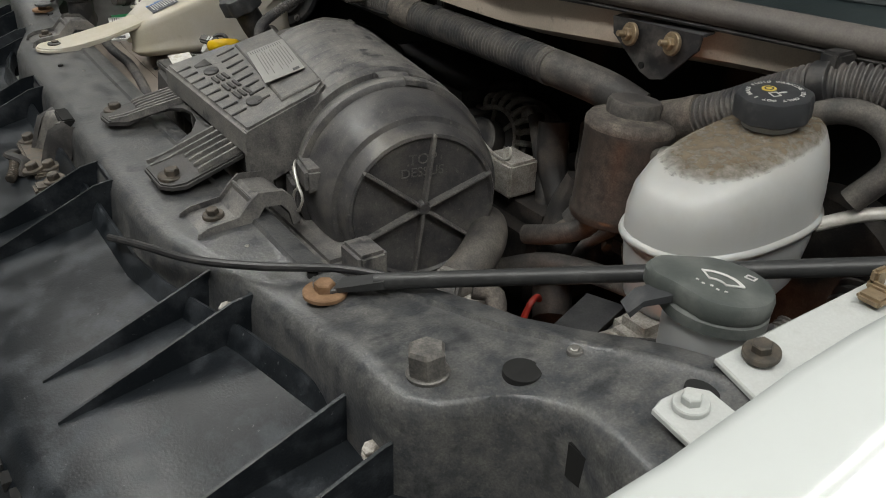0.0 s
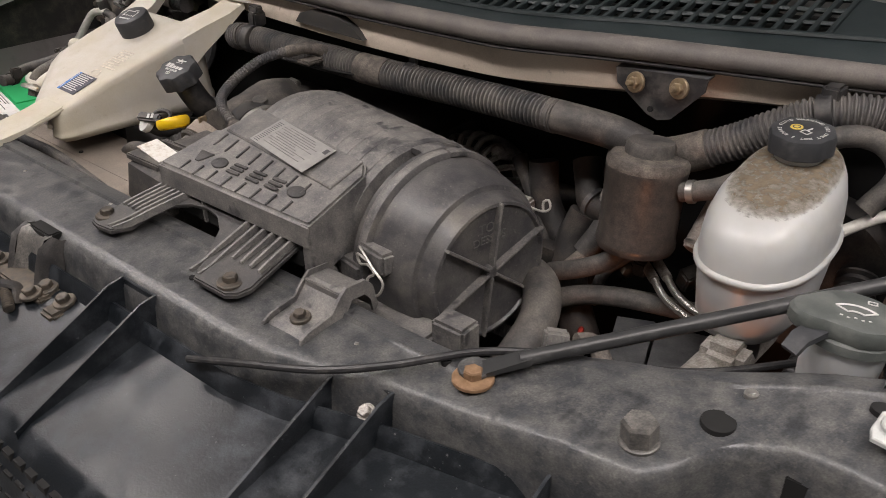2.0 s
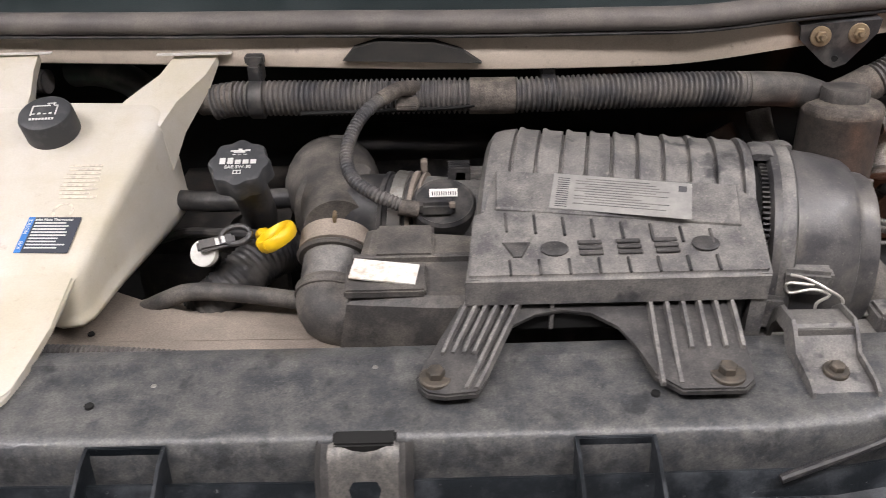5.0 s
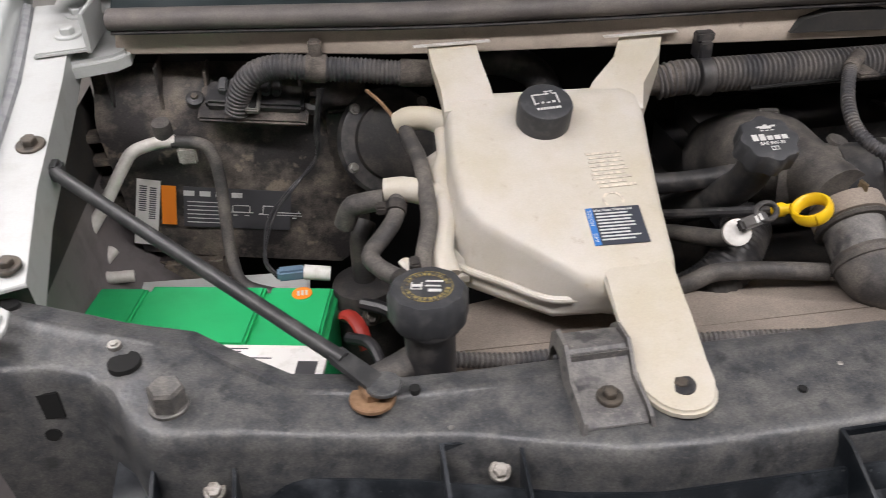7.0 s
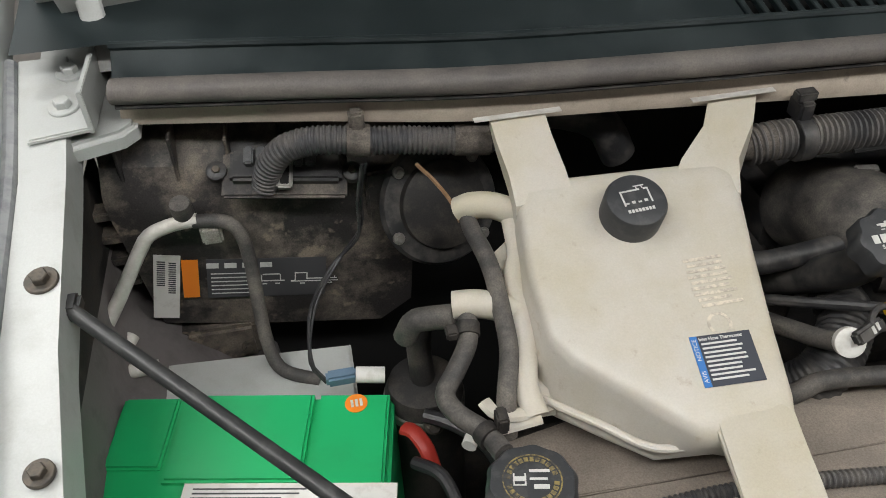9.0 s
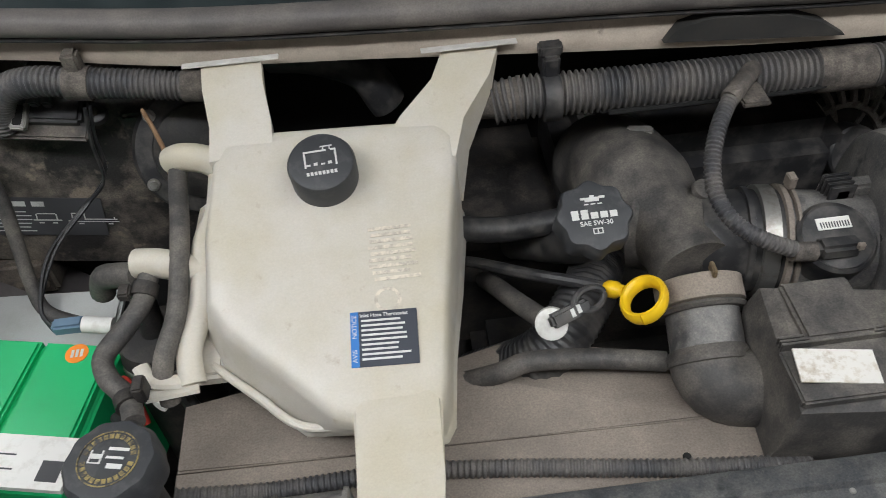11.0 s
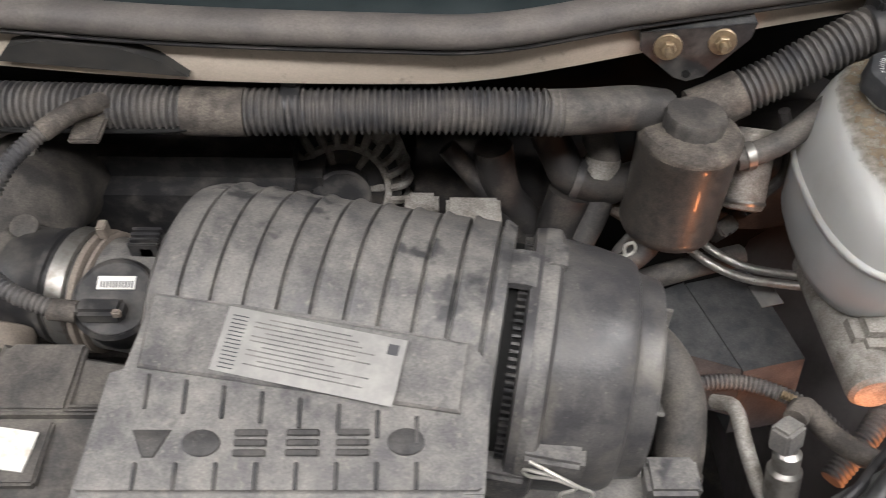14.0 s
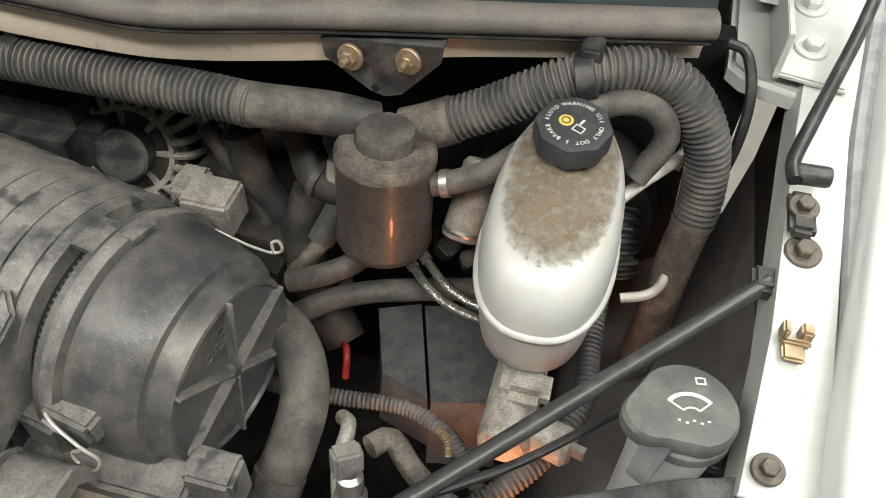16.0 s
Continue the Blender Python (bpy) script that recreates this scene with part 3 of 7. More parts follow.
def on_beam(x, y):
    """Place and slope of the support's top under (x, y)."""
    p, nrm, _, _ = BEAM.ray_cast(Vector((x, y, 1.4)), Vector((0, 0, -1)))
    return p, nrm if nrm.z > 0 else -nrm


# The beam is uncut; a black disc paints the shade of each hole.
def hole(x, y, r, sx=1.0):
    p, nrm = on_beam(x, y)
    M = at(p, nrm) @ Matrix.Diagonal((sx, 1, 1, 1))
    part("hole", lathe([(r * 1.04, -0.003), (r * 1.02, 0.0021), (r, 0.0023)], M, 28), M_VOID, support, "black disc for the shade in a punched hole")


for s in (1, -1):
    hole(s * 0.830, 0.052, 0.0138)
    hole(s * 0.934, 0.112, 0.0085, 1.4)
    hole(s * 0.585, 0.006, 0.005)
    hole(s * 0.25, -0.045, 0.004)
    hexbolt(support, on_beam(s * 0.788, 0.0)[0], (s * -0.05, -0.05, 1), 0.0150, M_BIGBOLT, 0.0165, 0.0205, "large weathered hexagon bolt", spin=12)
    hexbolt(support, (s * 0.622, 0.0, 1.048), (0, 0, 1), 0.0095, M_RUST, 0.02, label="rusty brace bolt", wm=M_RUST)
    hexbolt(support, on_beam(s * 0.84, 0.092 if s > 0 else 0.07)[0], (0, -0.1, 1), 0.0035, M_STEEL, 0.006, 0.002, "small bright rivet")
    # rectangular window in the front face by the lamp, its shade a near-black block
    part("hole", box(s * 0.90 - 0.011, s * 0.90 + 0.011, 0.0445, 0.06, 1.03, 1.06, 0.0008), M_VOID, support, "rectangular opening")
    part("hole", lathe([(0.008, 0.0), (0.007, 0.004)], at((s * 0.905, 0.0475, 1.012), (0, -1, 0)), 16), M_VOID, support, "round opening")
for x, y in ((-0.56, -0.035), (0.0, 0.0), (-0.2, -0.02), (0.49, -0.02)):
    part("speck", lathe([(0.0028, 0), (0.002, 0.001)], at(on_beam(x, y)[0]), 10), M_STEEL, support, "bare metal speck")

# upper mounts of the radiator, one on each side
for x, lab in ((0.42, 1), (-0.435, 1)):
    rm = thing("radiator_mount", (x, -0.01, 1.04), "grey stamped radiator mount bracket bolted to the support", "bracket", "radiator mounts")
    w = 0.027
    tops = [(-0.056, 1.046), (-0.046, 1.051), (-0.012, 1.055), (0.002, 1.07), (0.011, 1.077), (0.038, 1.074), (0.05, 1.062), (0.056, 1.035)]
    lows = [(-0.06, 1.036), (-0.048, 1.036), (-0.006, 1.038), (0.008, 1.05), (0.015, 1.06), (0.034, 1.058), (0.042, 1.048), (0.046, 1.03)]
    web = [(x - w, y, z - 0.0065) for y, z in tops], [(x + w, y, z - 0.0065) for y, z in tops]
    part("web", rings([web[0], web[1], [(px, py, pz - 0.002) for px, py, pz in web[1]], [(px, py, pz - 0.002) for px, py, pz in web[0]]], close=False), M_AIR, rm, smooth=40)
    for sx in (-1, 1):
        part("side_wall", rings([[(x + sx * w, y, z), (x + sx * (w + 0.0035), y - 0.0005, z - 0.001), (x + sx * (w + 0.006), yl, zl), (x + sx * (w + 0.0015), yl, zl)] for (y, z), (yl, zl) in zip(tops, lows)]), M_AIR, rm, smooth=40)
    part("cross_rib", box(x - w, x + w, 0.002, 0.006, 1.058, 1.071, 0.001), M_AIR, rm)
    hexbolt(rm, (x, -0.03, 1.0475), (0, -0.1, 1), 0.0068, M_BOLT, 0.0115)

# ---- header panel of the grille with its fins ----
BACK = [(-0.86, 0.05), (-0.80, 0.0), (-0.767, -0.022), (-0.70, -0.042), (-0.593, -0.064), (-0.47, -0.10), (-0.40, -0.112), (0.0, -0.115), (0.40, -0.112), (0.47, -0.10), (0.593, -0.064), (0.70, -0.042), (0.767, -0.022), (0.80, 0.0), (0.86, 0.05)]
shroud = thing("grille_header_panel", (0, -0.2, 0.9), "black plastic grille header panel with stiffening fins", "panel")
loops = []
for x, y in BACK:
    fy = -0.262 + 0.16 * max(0.0, abs(x) - 0.55)
    loops.append([(x, y + 0.002, 0.975), (x, y, 0.999), (x, y - 0.004, 1.001), (x, y - 0.008, 0.996), (x, y - 0.014, 0.980), (x, (y + fy) / 2, 0.966), (x, fy, 0.950), (x, fy - 0.012, 0.944), (x, fy - 0.02, 0.934), (x, fy - 0.045, 0.90), (x, fy - 0.075, 0.80)])
part("skin", rings(loops, close=False), M_SHROUD, shroud, smooth=50)


def pan_z(x, y):
    return 0.950 + (y + 0.262) * 0.17


for c in (0.213, 0.54, 0.778, -0.204, -0.54, -0.778):
    yb = -0.096 if abs(c) < 0.4 else (-0.052 if abs(c) < 0.7 else -0.03)
    for e in (-0.033, 0.033):
        x = c + e
        prof = [(yb, 0.96), (yb, 1.026), (yb - 0.02, 1.023), (yb - 0.182, pan_z(x, yb - 0.182) + 0.002), (yb - 0.182, 0.93)]
        part("fin", rings([[(x - 0.0016, y, z) for y, z in prof], [(x + 0.0016, y, z) for y, z in prof]]), M_SHROUD, shroud)
    part("fin_bridge", box(c - 0.033, c + 0.033, yb - 0.0018, yb + 0.0018, 0.955, 1.025, 0.0008), M_SHROUD, shroud)
    if abs(c) > 0.5:
        hexbolt(shroud, (c + 0.014, yb - 0.018, 1.002), (0, -0.6, 1), 0.0065, M_ALU, 0.0095, label="dull zinc fixing screw")
# expanded mesh of the grille below the panel's edge
cells = []
for i in range(70):
    for j in range(8):
        x = -0.86 + i * 0.0245 + (j % 2) * 0.0122
        fy = -0.262 + 0.16 * max(0.0, abs(x) - 0.55)
        z = 0.925 - j * 0.016
        y = fy - 0.026 - (0.925 - z) * 0.55
        cells.append(box(x - 0.008, x + 0.008, y - 0.004, y + 0.004, z - 0.0045, z + 0.0045, 0))
tagged(part("mesh_holes", merge(*cells), M_VOID, shroud, "dark perforated grille mesh", smooth=0), kind="stuff")

# ---- hood latch ----
latch = thing("hood_latch", (0.0, -0.12, 0.98), "grimy steel hood latch on the radiator support", "latch")
part("cover", rings([[(x, y - 0.013 * (1 - (x / 0.03) ** 2) * -1, z) for x in (-0.03, -0.02, -0.01, 0.0, 0.01, 0.02, 0.03)] for y, z in ((-0.098, 1.037), (-0.108, 1.036), (-0.116, 1.026), (-0.122, 1.01), (-0.134, 0.985), (-0.136, 0.96))], close=False), M_BIGBOLT, latch, "worn steel latch cover", smooth=60)
for sx in (-1, 1):
    part("cheek", rings([[(sx * 0.029, y, z), (sx * 0.035, y - 0.004, z + 0.003), (sx * 0.041, y + 0.004, z - 0.004), (sx * 0.041, y + 0.03, z - 0.01)] for y, z in ((-0.096, 1.037), (-0.116, 1.028), (-0.124, 1.01), (-0.138, 0.97))], close=False), M_AIRLOW, latch, smooth=50)
part("slot", box(-0.027, 0.027, -0.1, -0.082, 1.02, 1.0385, 0.002), M_VOID, latch)
part("plate", box(-0.075, 0.075, -0.152, -0.115, 0.95, 0.986, 0.003), M_BOLT, latch)
part("pawl", tube([(-0.03, -0.16, 0.985), (0.0, -0.17, 0.993), (0.03, -0.155, 0.99), (0.045, -0.165, 0.975)], 0.008, 8, 0.006, flat=0.6), M_DARK, latch)
part("spring", tube([(0.0, -0.165, 0.99), (0.03, -0.17, 0.985), (0.055, -0.18, 0.98)], 0.007, 10, pitch=0.004, depth=0.002), M_BOLT, latch)
for bx, by in ((-0.062, -0.135), (0.058, -0.13), (0.055, -0.15), (0.105, -0.133)):
    hexbolt(latch, (bx, by, 0.987), (0, -0.2, 1), 0.0085, M_BOLT, 0.014)
part("lug", box(0.09, 0.12, -0.16, -0.115, 0.965, 0.985, 0.004), M_BOLT, latch)


# ---- air cleaner ----
AC = Matrix.Translation((0.135, 0.246, 1.045)) @ pose(0, 0, 0, 0, 0, -10.7)
ac = thing("air_cleaner", (0.3, 0.17, 0.97), "dusty dark grey plastic air cleaner with ribbed housing", "air cleaner")


def hoop(u, r, a0, a1, w, h, seg=26):
    """A raised band round the axis of the air cleaner."""
    loops = []
    for i in range(seg + 1):
        a = radians(a0 + (a1 - a0) * i / seg)
        loops.append([(uu, rr * math.cos(a), rr * math.sin(a)) for uu, rr in ((u - w, r - 0.002), (u - w, r + h * 0.7), (u - w * 0.5, r + h), (u + w * 0.5, r + h), (u + w, r + h * 0.7), (u + w, r - 0.002))])
    bm = rings(loops)
    bm.transform(AC)
    return bm


def barrel(prof, seg=56):
    return lathe(prof, AC @ pose(0, 0, 0, 0, 90, 0), seg)


part("housing", barrel([(0.075, -0.013), (0.102, -0.011), (0.111, -0.005), (0.1148, 0.006), (0.1162, 0.018)] + [(r_, 0.0215 + i * 0.0265 + d_) for i in range(10) for r_, d_ in ((0.1162, -0.0026), (0.1122, -0.0016), (0.1122, 0.0008), (0.1186, 0.0018), (0.119, 0.004), (0.1166, 0.009))] + [(0.1165, 0.268), (0.115, 0.272), (0.100, 0.273)]), M_AIR, ac, "ribbed upper housing")
# A black core gives the joint gap its shade.
part("joint_gap_shade", barrel([(0.100, 0.262), (0.100, 0.297)]), M_VOID, ac, "black core for the shade in the joint gap")
part("filter_pleats", merge(*[box(0.281, 0.290, -0.0012, 0.0012, 0.098, 0.1065, 0, AC @ pose(0, 0, 0, i * 3.2, 0, 0)) for i in range(-32, 28)]), M_BLACK, ac, "pleated filter edge in the gap", smooth=0)
part("collar", barrel([(0.108, 0.288), (0.1155, 0.29), (0.1165, 0.297), (0.1165, 0.311), (0.112, 0.314)]), M_END, ac, "clamping collar")
part("end_housing", barrel([(0.110, 0.313), (0.1095, 0.318), (0.1065, 0.345), (0.101, 0.371), (0.097, 0.377), (0.0915, 0.379), (0.0885, 0.385), (0.0875, 0.395), (0.085, 0.4), (0.0815, 0.401), (0.079, 0.3975), (0.02, 0.395)]), M_END, ac, "removable round end cover")
part("hub", barrel([(0.0085, 0.392), (0.0085, 0.402), (0.006, 0.404)], 20), M_END, ac)
for i in range(6):
    spoke = box(-0.0017, 0.0017, 0.006, 0.085, -0.004, 0.007, 0.0008, AC @ Matrix.Translation((0.3985, 0, 0)) @ pose(0, 0, 0, i * 60 + 22, 0, 0) @ pose(0, 0, 0, 0, 90, 0))
    part("spoke", spoke, M_AIR, ac)
EM = AC @ Matrix.Translation((0.3955, 0.0, 0.0)) @ pose(0, 0, 0, 90, 0, 90)
writing(ac, "TOP", 0.017, EM @ Matrix.Translation((0, 0.056, 0)), M_AIR, "embossing", lift=0.0014)
writing(ac, "DESSUS", 0.015, EM @ Matrix.Translation((0, 0.041, 0)), M_AIR, "embossing", lift=0.0014)
part("arrow_mark", barrel([(0.1165, 0.2975), (0.1172, 0.299), (0.1172, 0.309), (0.1165, 0.3105)]), M_AIR, ac)
part("latch_ear", hoop(0.283, 0.112, 78, 96, 0.011, 0.006, 6), M_AIR, ac)
part("latch_ear", hoop(0.309, 0.114, 70, 84, 0.007, 0.005, 6), M_AIR, ac)


def acw(u, v, w):
    return AC @ Vector((u, v, w))


# wire bails that hold the end cover
for pts, base in (([(0.308, -0.116, 0.036), (0.322, -0.121, 0.036), (0.345, -0.124, 0.026), (0.36, -0.123, 0.014), (0.353, -0.127, -0.003), (0.338, -0.128, -0.001), (0.335, -0.126, 0.011), (0.346, -0.124, 0.021), (0.33, -0.121, 0.024), (0.310, -0.118, 0.016), (0.306, -0.119, 0.028), (0.33, -0.122, 0.03)], 0.11),
                  ([(0.31, 0.104, 0.04), (0.345, 0.108, 0.03), (0.372, 0.110, 0.03), (0.382, 0.113, 0.036), (0.379, 0.114, 0.046), (0.372, 0.112, 0.042), (0.374, 0.11, 0.032)], 0.11)):
    part("wire_bail", tube([acw(*p) for p in pts], 0.0016, 8, 0.004), M_WIRE, ac, "bent wire clip")
part("clip_bracket", box(0.300, 0.350, -0.116, -0.095, 0.012, 0.04, 0.004, AC), M_AIR, ac)
part("clip_bracket", box(0.268, 0.31, -0.121, -0.09, -0.03, 0.01, 0.004, AC), M_AIR, ac)


# sloping duct cover in front of the barrel
def duct_z(x, y):
    rear = 0.18 - (x - 0.127) * 0.1885
    f = (y - 0.034) / (rear - 0.034)
    return 1.112 + 0.038 * max(-0.1, min(1.1, f))


cover_out = [(0.127, 0.183), (0.249, 0.160), (0.371, 0.137), (0.385, 0.12), (0.378, 0.034), (0.092, 0.034), (0.112, 0.11)]
part("duct_cover", slab(cover_out, duct_z, 0.03, 0.004, 3), M_AIR, ac, "sloping duct cover", smooth=50)
part("label_panel", slab([(0.129, 0.178), (0.369, 0.133), (0.362, 0.086), (0.126, 0.122)], lambda x, y: duct_z(x, y) + 0.004, 0.006, 0.0015, 1), M_AIR, ac)
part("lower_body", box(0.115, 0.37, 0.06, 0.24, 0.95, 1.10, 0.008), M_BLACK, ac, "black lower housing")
# The slot's inner shade is a solid near-black block.
part("inlet", box(0.108, 0.362, 0.040, 0.07, 1.045, 1.083, 0.004), M_VOID, ac, "near-black block for the shade in the inlet slot")
for gx in (0.175, 0.30):
    part("inlet_divider", box(gx - 0.002, gx + 0.002, 0.036, 0.07, 1.05, 1.082, 0.0005), M_AIR, ac)
part("side_cheek", slab([(0.372, 0.125), (0.386, 0.12), (0.379, 0.036), (0.364, 0.036)], duct_z, 0.075, 0.003, 2), M_AIR, ac)
part("side_cheek", slab([(0.104, 0.12), (0.118, 0.125), (0.106, 0.036), (0.093, 0.036)], duct_z, 0.075, 0.003, 2), M_AIR, ac)
# raised black strips that paint the shade of short grooves, and the row of raised letter blocks
for i in range(8):
    x = 0.135 + i * 0.028
    for y0, y1 in ((0.092 - 0.028 * (i / 7) * 0.9, 0.118 - 0.032 * (i / 7)), (0.037, 0.056)):
        M = plane_frame((x, (y0 + y1) / 2, duct_z(x, (y0 + y1) / 2)), (1, 0, 0), (0, 1, 0.34))
        part("groove_shade", box(-0.0014, 0.0014, -(y1 - y0) / 2, (y1 - y0) / 2, -0.001, 0.0018, 0.0006, M, 1), M_BLACK, ac)
for i, x in enumerate((0.143, 0.179, 0.2135, 0.2505, 0.286, 0.3235)):
    M = plane_frame((x, 0.0685, duct_z(x, 0.0685)), (1, 0, 0), (0.0, 1, 0.26))
    if i == 0:
        shp = rings([[(px * k_, py * k_, pz) for px, py in ((-0.0135, 0.0095), (0.0135, 0.0095), (0.004, -0.0095), (-0.004, -0.0095))] for pz, k_ in ((-0.001, 1.04), (0.0012, 1.0), (0.0018, 0.9))])
        shp.transform(M)
    elif i in (1, 5):
        shp = lathe([(0.0115, -0.001), (0.0115, 0.0012), (0.0105, 0.0018), (0.002, 0.0018)], M @ Matrix.Diagonal((1.15, 0.83, 1, 1)), 28)
    else:
        shp = merge(*[box(-0.0115, 0.0115, y_, y_ + 0.0048, -0.001, 0.0018, 0.0008, M, 1) for y_ in (-0.0095, -0.0024, 0.0047)])
    part("raised_emblem", shp, M_AIRLOW, ac, "raised emblem shape")
LM = plane_frame((0.2515, 0.1265, duct_z(0.2515, 0.1265) + 0.0056), (0.134, -0.031, 0.0), (0.0, 0.045, 0.0135))
lab = part("emission_label", box(-0.069, 0.069, -0.025, 0.025, 0, 0.0006, 0, LM), M_GREYLAB, ac, "scuffed silver-grey data label")
random.seed(5)
rows_ = [(-0.046 + 0.01 * (j % 3 == 0), 0.012 + 0.04 * random.random() ** 2, 0.0195 - j * 0.0036, 0.0205 - j * 0.0036) for j in range(11)]
bars(lab, "print_line", LM @ Matrix.Translation((0, 0, 0.0006)), rows_, M_AIR, 0.0003)
bars(lab, "barcode", LM @ Matrix.Translation((0, 0, 0.0006)), [(-0.064, -0.052, -0.022 + j * 0.0031, -0.0212 + j * 0.0031) for j in range(14)], M_PRINT, 0.0003)
bars(lab, "data_mark", LM @ Matrix.Translation((0, 0, 0.0006)), [(0.056, 0.064, 0.012, 0.02)], M_PRINT, 0.0003)

# ribbed feet with the arch between them
foot_out = [(0.088, 0.045), (0.045, -0.03), (0.047, -0.043), (0.056, -0.053), (0.072, -0.056), (0.10, -0.053), (0.111, -0.03), (0.117, 0.0), (0.132, 0.02), (0.158, 0.033), (0.185, 0.037), (0.212, 0.033), (0.236, 0.018), (0.25, -0.004), (0.259, -0.035), (0.279, -0.056), (0.335, -0.056), (0.346, -0.046), (0.349, -0.03), (0.352, 0.045)]


def foot_z(x, y):
    return 1.0505 + max(0.0, y + 0.03) * 0.36 + max(0.0, -y - 0.03) * 0.02


# Plate darker than its ribs: the grooves' shade is in its colour.
part("foot_bracket", slab(foot_out, foot_z, 0.006, 0.002, 2), M_AIRLOW, ac, "ribbed bracket bolted to the support")
for leg in (0, 1):
    for i in range(6):
        f = i / 5
        xt, xb = (0.096 + 0.05 * f, 0.053 + 0.046 * f) if leg == 0 else (0.268 + 0.077 * f, 0.264 + 0.079 * f)
        stop = -0.012 if (leg == 0 and i < 4) or (leg == 1 and 2 <= i <= 5) else -0.048
        loops = []
        for k, y in enumerate((0.044, 0.02, -0.004, max(stop, -0.03), stop)):
            g = (y - 0.044) / (-0.048 - 0.044)
            x, z = xt + (xb - xt) * g, foot_z(0, y)
            h = 0.0085 if k < 3 else (0.0075 if k == 3 else 0.003)
            y_ = y - 0.0002 * k
            loops.append([(x - 0.0026, y_, z - 0.001), (x - 0.0017, y_, z + h), (x + 0.0017, y_, z + h), (x + 0.0026, y_, z - 0.001)])
        part("foot_rib", rings(loops), M_AIR, ac)
hexbolt(ac, (0.063, -0.034, 1.052), (0, 0, 1), 0.0085, M_BOLT, 0.015)
hexbolt(ac, (0.323, -0.037, 1.052), (0, 0, 1), 0.0085, M_BOLT, 0.016)

# ---- coolant tank ----
tank = thing("coolant_tank", (-0.4, 0.2, 1.0), "yellowed white plastic coolant tank strapped to the support", "coolant tank")


def tank_z(x, y):
    return 1.147 + 0.348 * (y - 0.313)


def loop_from(outline, zf, n=None):
    return [(x, y, zf(x, y)) for x, y in outline]


top = [(-0.497, 0.352), (-0.488, 0.372), (-0.44, 0.381), (-0.36, 0.378), (-0.272, 0.374), (-0.260, 0.358), (-0.262, 0.33), (-0.274, 0.27), (-0.288, 0.19), (-0.297, 0.125), (-0.303, 0.105), (-0.318, 0.096), (-0.36, 0.096), (-0.395, 0.106), (-0.44, 0.148), (-0.488, 0.19), (-0.503, 0.215), (-0.505, 0.28)]
low = [(-0.512, 0.35), (-0.50, 0.38), (-0.44, 0.384), (-0.36, 0.382), (-0.268, 0.38), (-0.256, 0.36), (-0.258, 0.33), (-0.27, 0.26), (-0.286, 0.18), (-0.295, 0.112), (-0.303, 0.098), (-0.325, 0.095), (-0.37, 0.116), (-0.425, 0.122), (-0.465, 0.158), (-0.505, 0.196), (-0.522, 0.225), (-0.522, 0.29)]


def lerp_loop(a, b, f):
    return [(p[0] + (q[0] - p[0]) * f, p[1] + (q[1] - p[1]) * f) for p, q in zip(a, b)]


def shrink(a, d):
    cx, cy = sum(p[0] for p in a) / len(a), sum(p[1] for p in a) / len(a)
    return [(cx + (p[0] - cx) * (1 - d), cy + (p[1] - cy) * (1 - d)) for p in a]


body_loops = [loop_from(shrink(top, 0.16), tank_z), loop_from(shrink(top, 0.06), lambda x, y: tank_z(x, y) - 0.0012), loop_from(shrink(top, 0.02), lambda x, y: tank_z(x, y) - 0.005), loop_from(top, lambda x, y: tank_z(x, y) - 0.013)]


def tank_low(x, y):
    return 1.024 + (x + 0.29) * 0.02


def between(f):
    return lambda x, y: tank_z(x, y) * (1 - f) - 0.013 * (1 - f) + tank_low(x, y) * f


for f in (0.3, 0.6, 0.8):
    body_loops.append(loop_from(lerp_loop(top, low, f), between(f)))
body_loops += [loop_from(shrink(low, -0.012), between(0.86)), loop_from(shrink(low, -0.012), between(0.93)), loop_from(low, between(0.98)), loop_from(shrink(low, 0.05), lambda x, y: tank_low(x, y) - 0.006), loop_from(shrink(low, 0.3), lambda x, y: tank_low(x, y) - 0.01)]
part("body", rings(body_loops), M_TANK, tank, smooth=60)
part("moulding_seam", tube([(x * 1.004, y - 0.002, 1.044) for x, y in low[11:]], 0.0042, 10, 0.008), M_TANK, tank)
# straps up to the cowl and the long foot
part("strap", rings([[(-0.498, 0.352, 1.158), (-0.436, 0.356, 1.161), (-0.436, 0.356, 1.125), (-0.498, 0.352, 1.12)], [(-0.497, 0.385, 1.173), (-0.437, 0.385, 1.173), (-0.437, 0.385, 1.152), (-0.497, 0.385, 1.15)], [(-0.502, 0.42, 1.193), (-0.442, 0.42, 1.193), (-0.442, 0.42, 1.178), (-0.502, 0.42, 1.178)], [(-0.503, 0.45, 1.206), (-0.443, 0.448, 1.206), (-0.443, 0.448, 1.195), (-0.503, 0.45, 1.195)]]), M_TANK, tank, smooth=50)
part("strap", rings([[(-0.33, 0.352, 1.158), (-0.263, 0.33, 1.15), (-0.258, 0.33, 1.09), (-0.33, 0.352, 1.11)], [(-0.312, 0.376, 1.169), (-0.25, 0.368, 1.166), (-0.246, 0.366, 1.125), (-0.312, 0.376, 1.14)], [(-0.277, 0.405, 1.188), (-0.219, 0.405, 1.187), (-0.217, 0.405, 1.168), (-0.277, 0.405, 1.172)], [(-0.262, 0.432, 1.204), (-0.207, 0.43, 1.203), (-0.207, 0.43, 1.193), (-0.262, 0.432, 1.193)]]), M_TANK, tank, smooth=50)
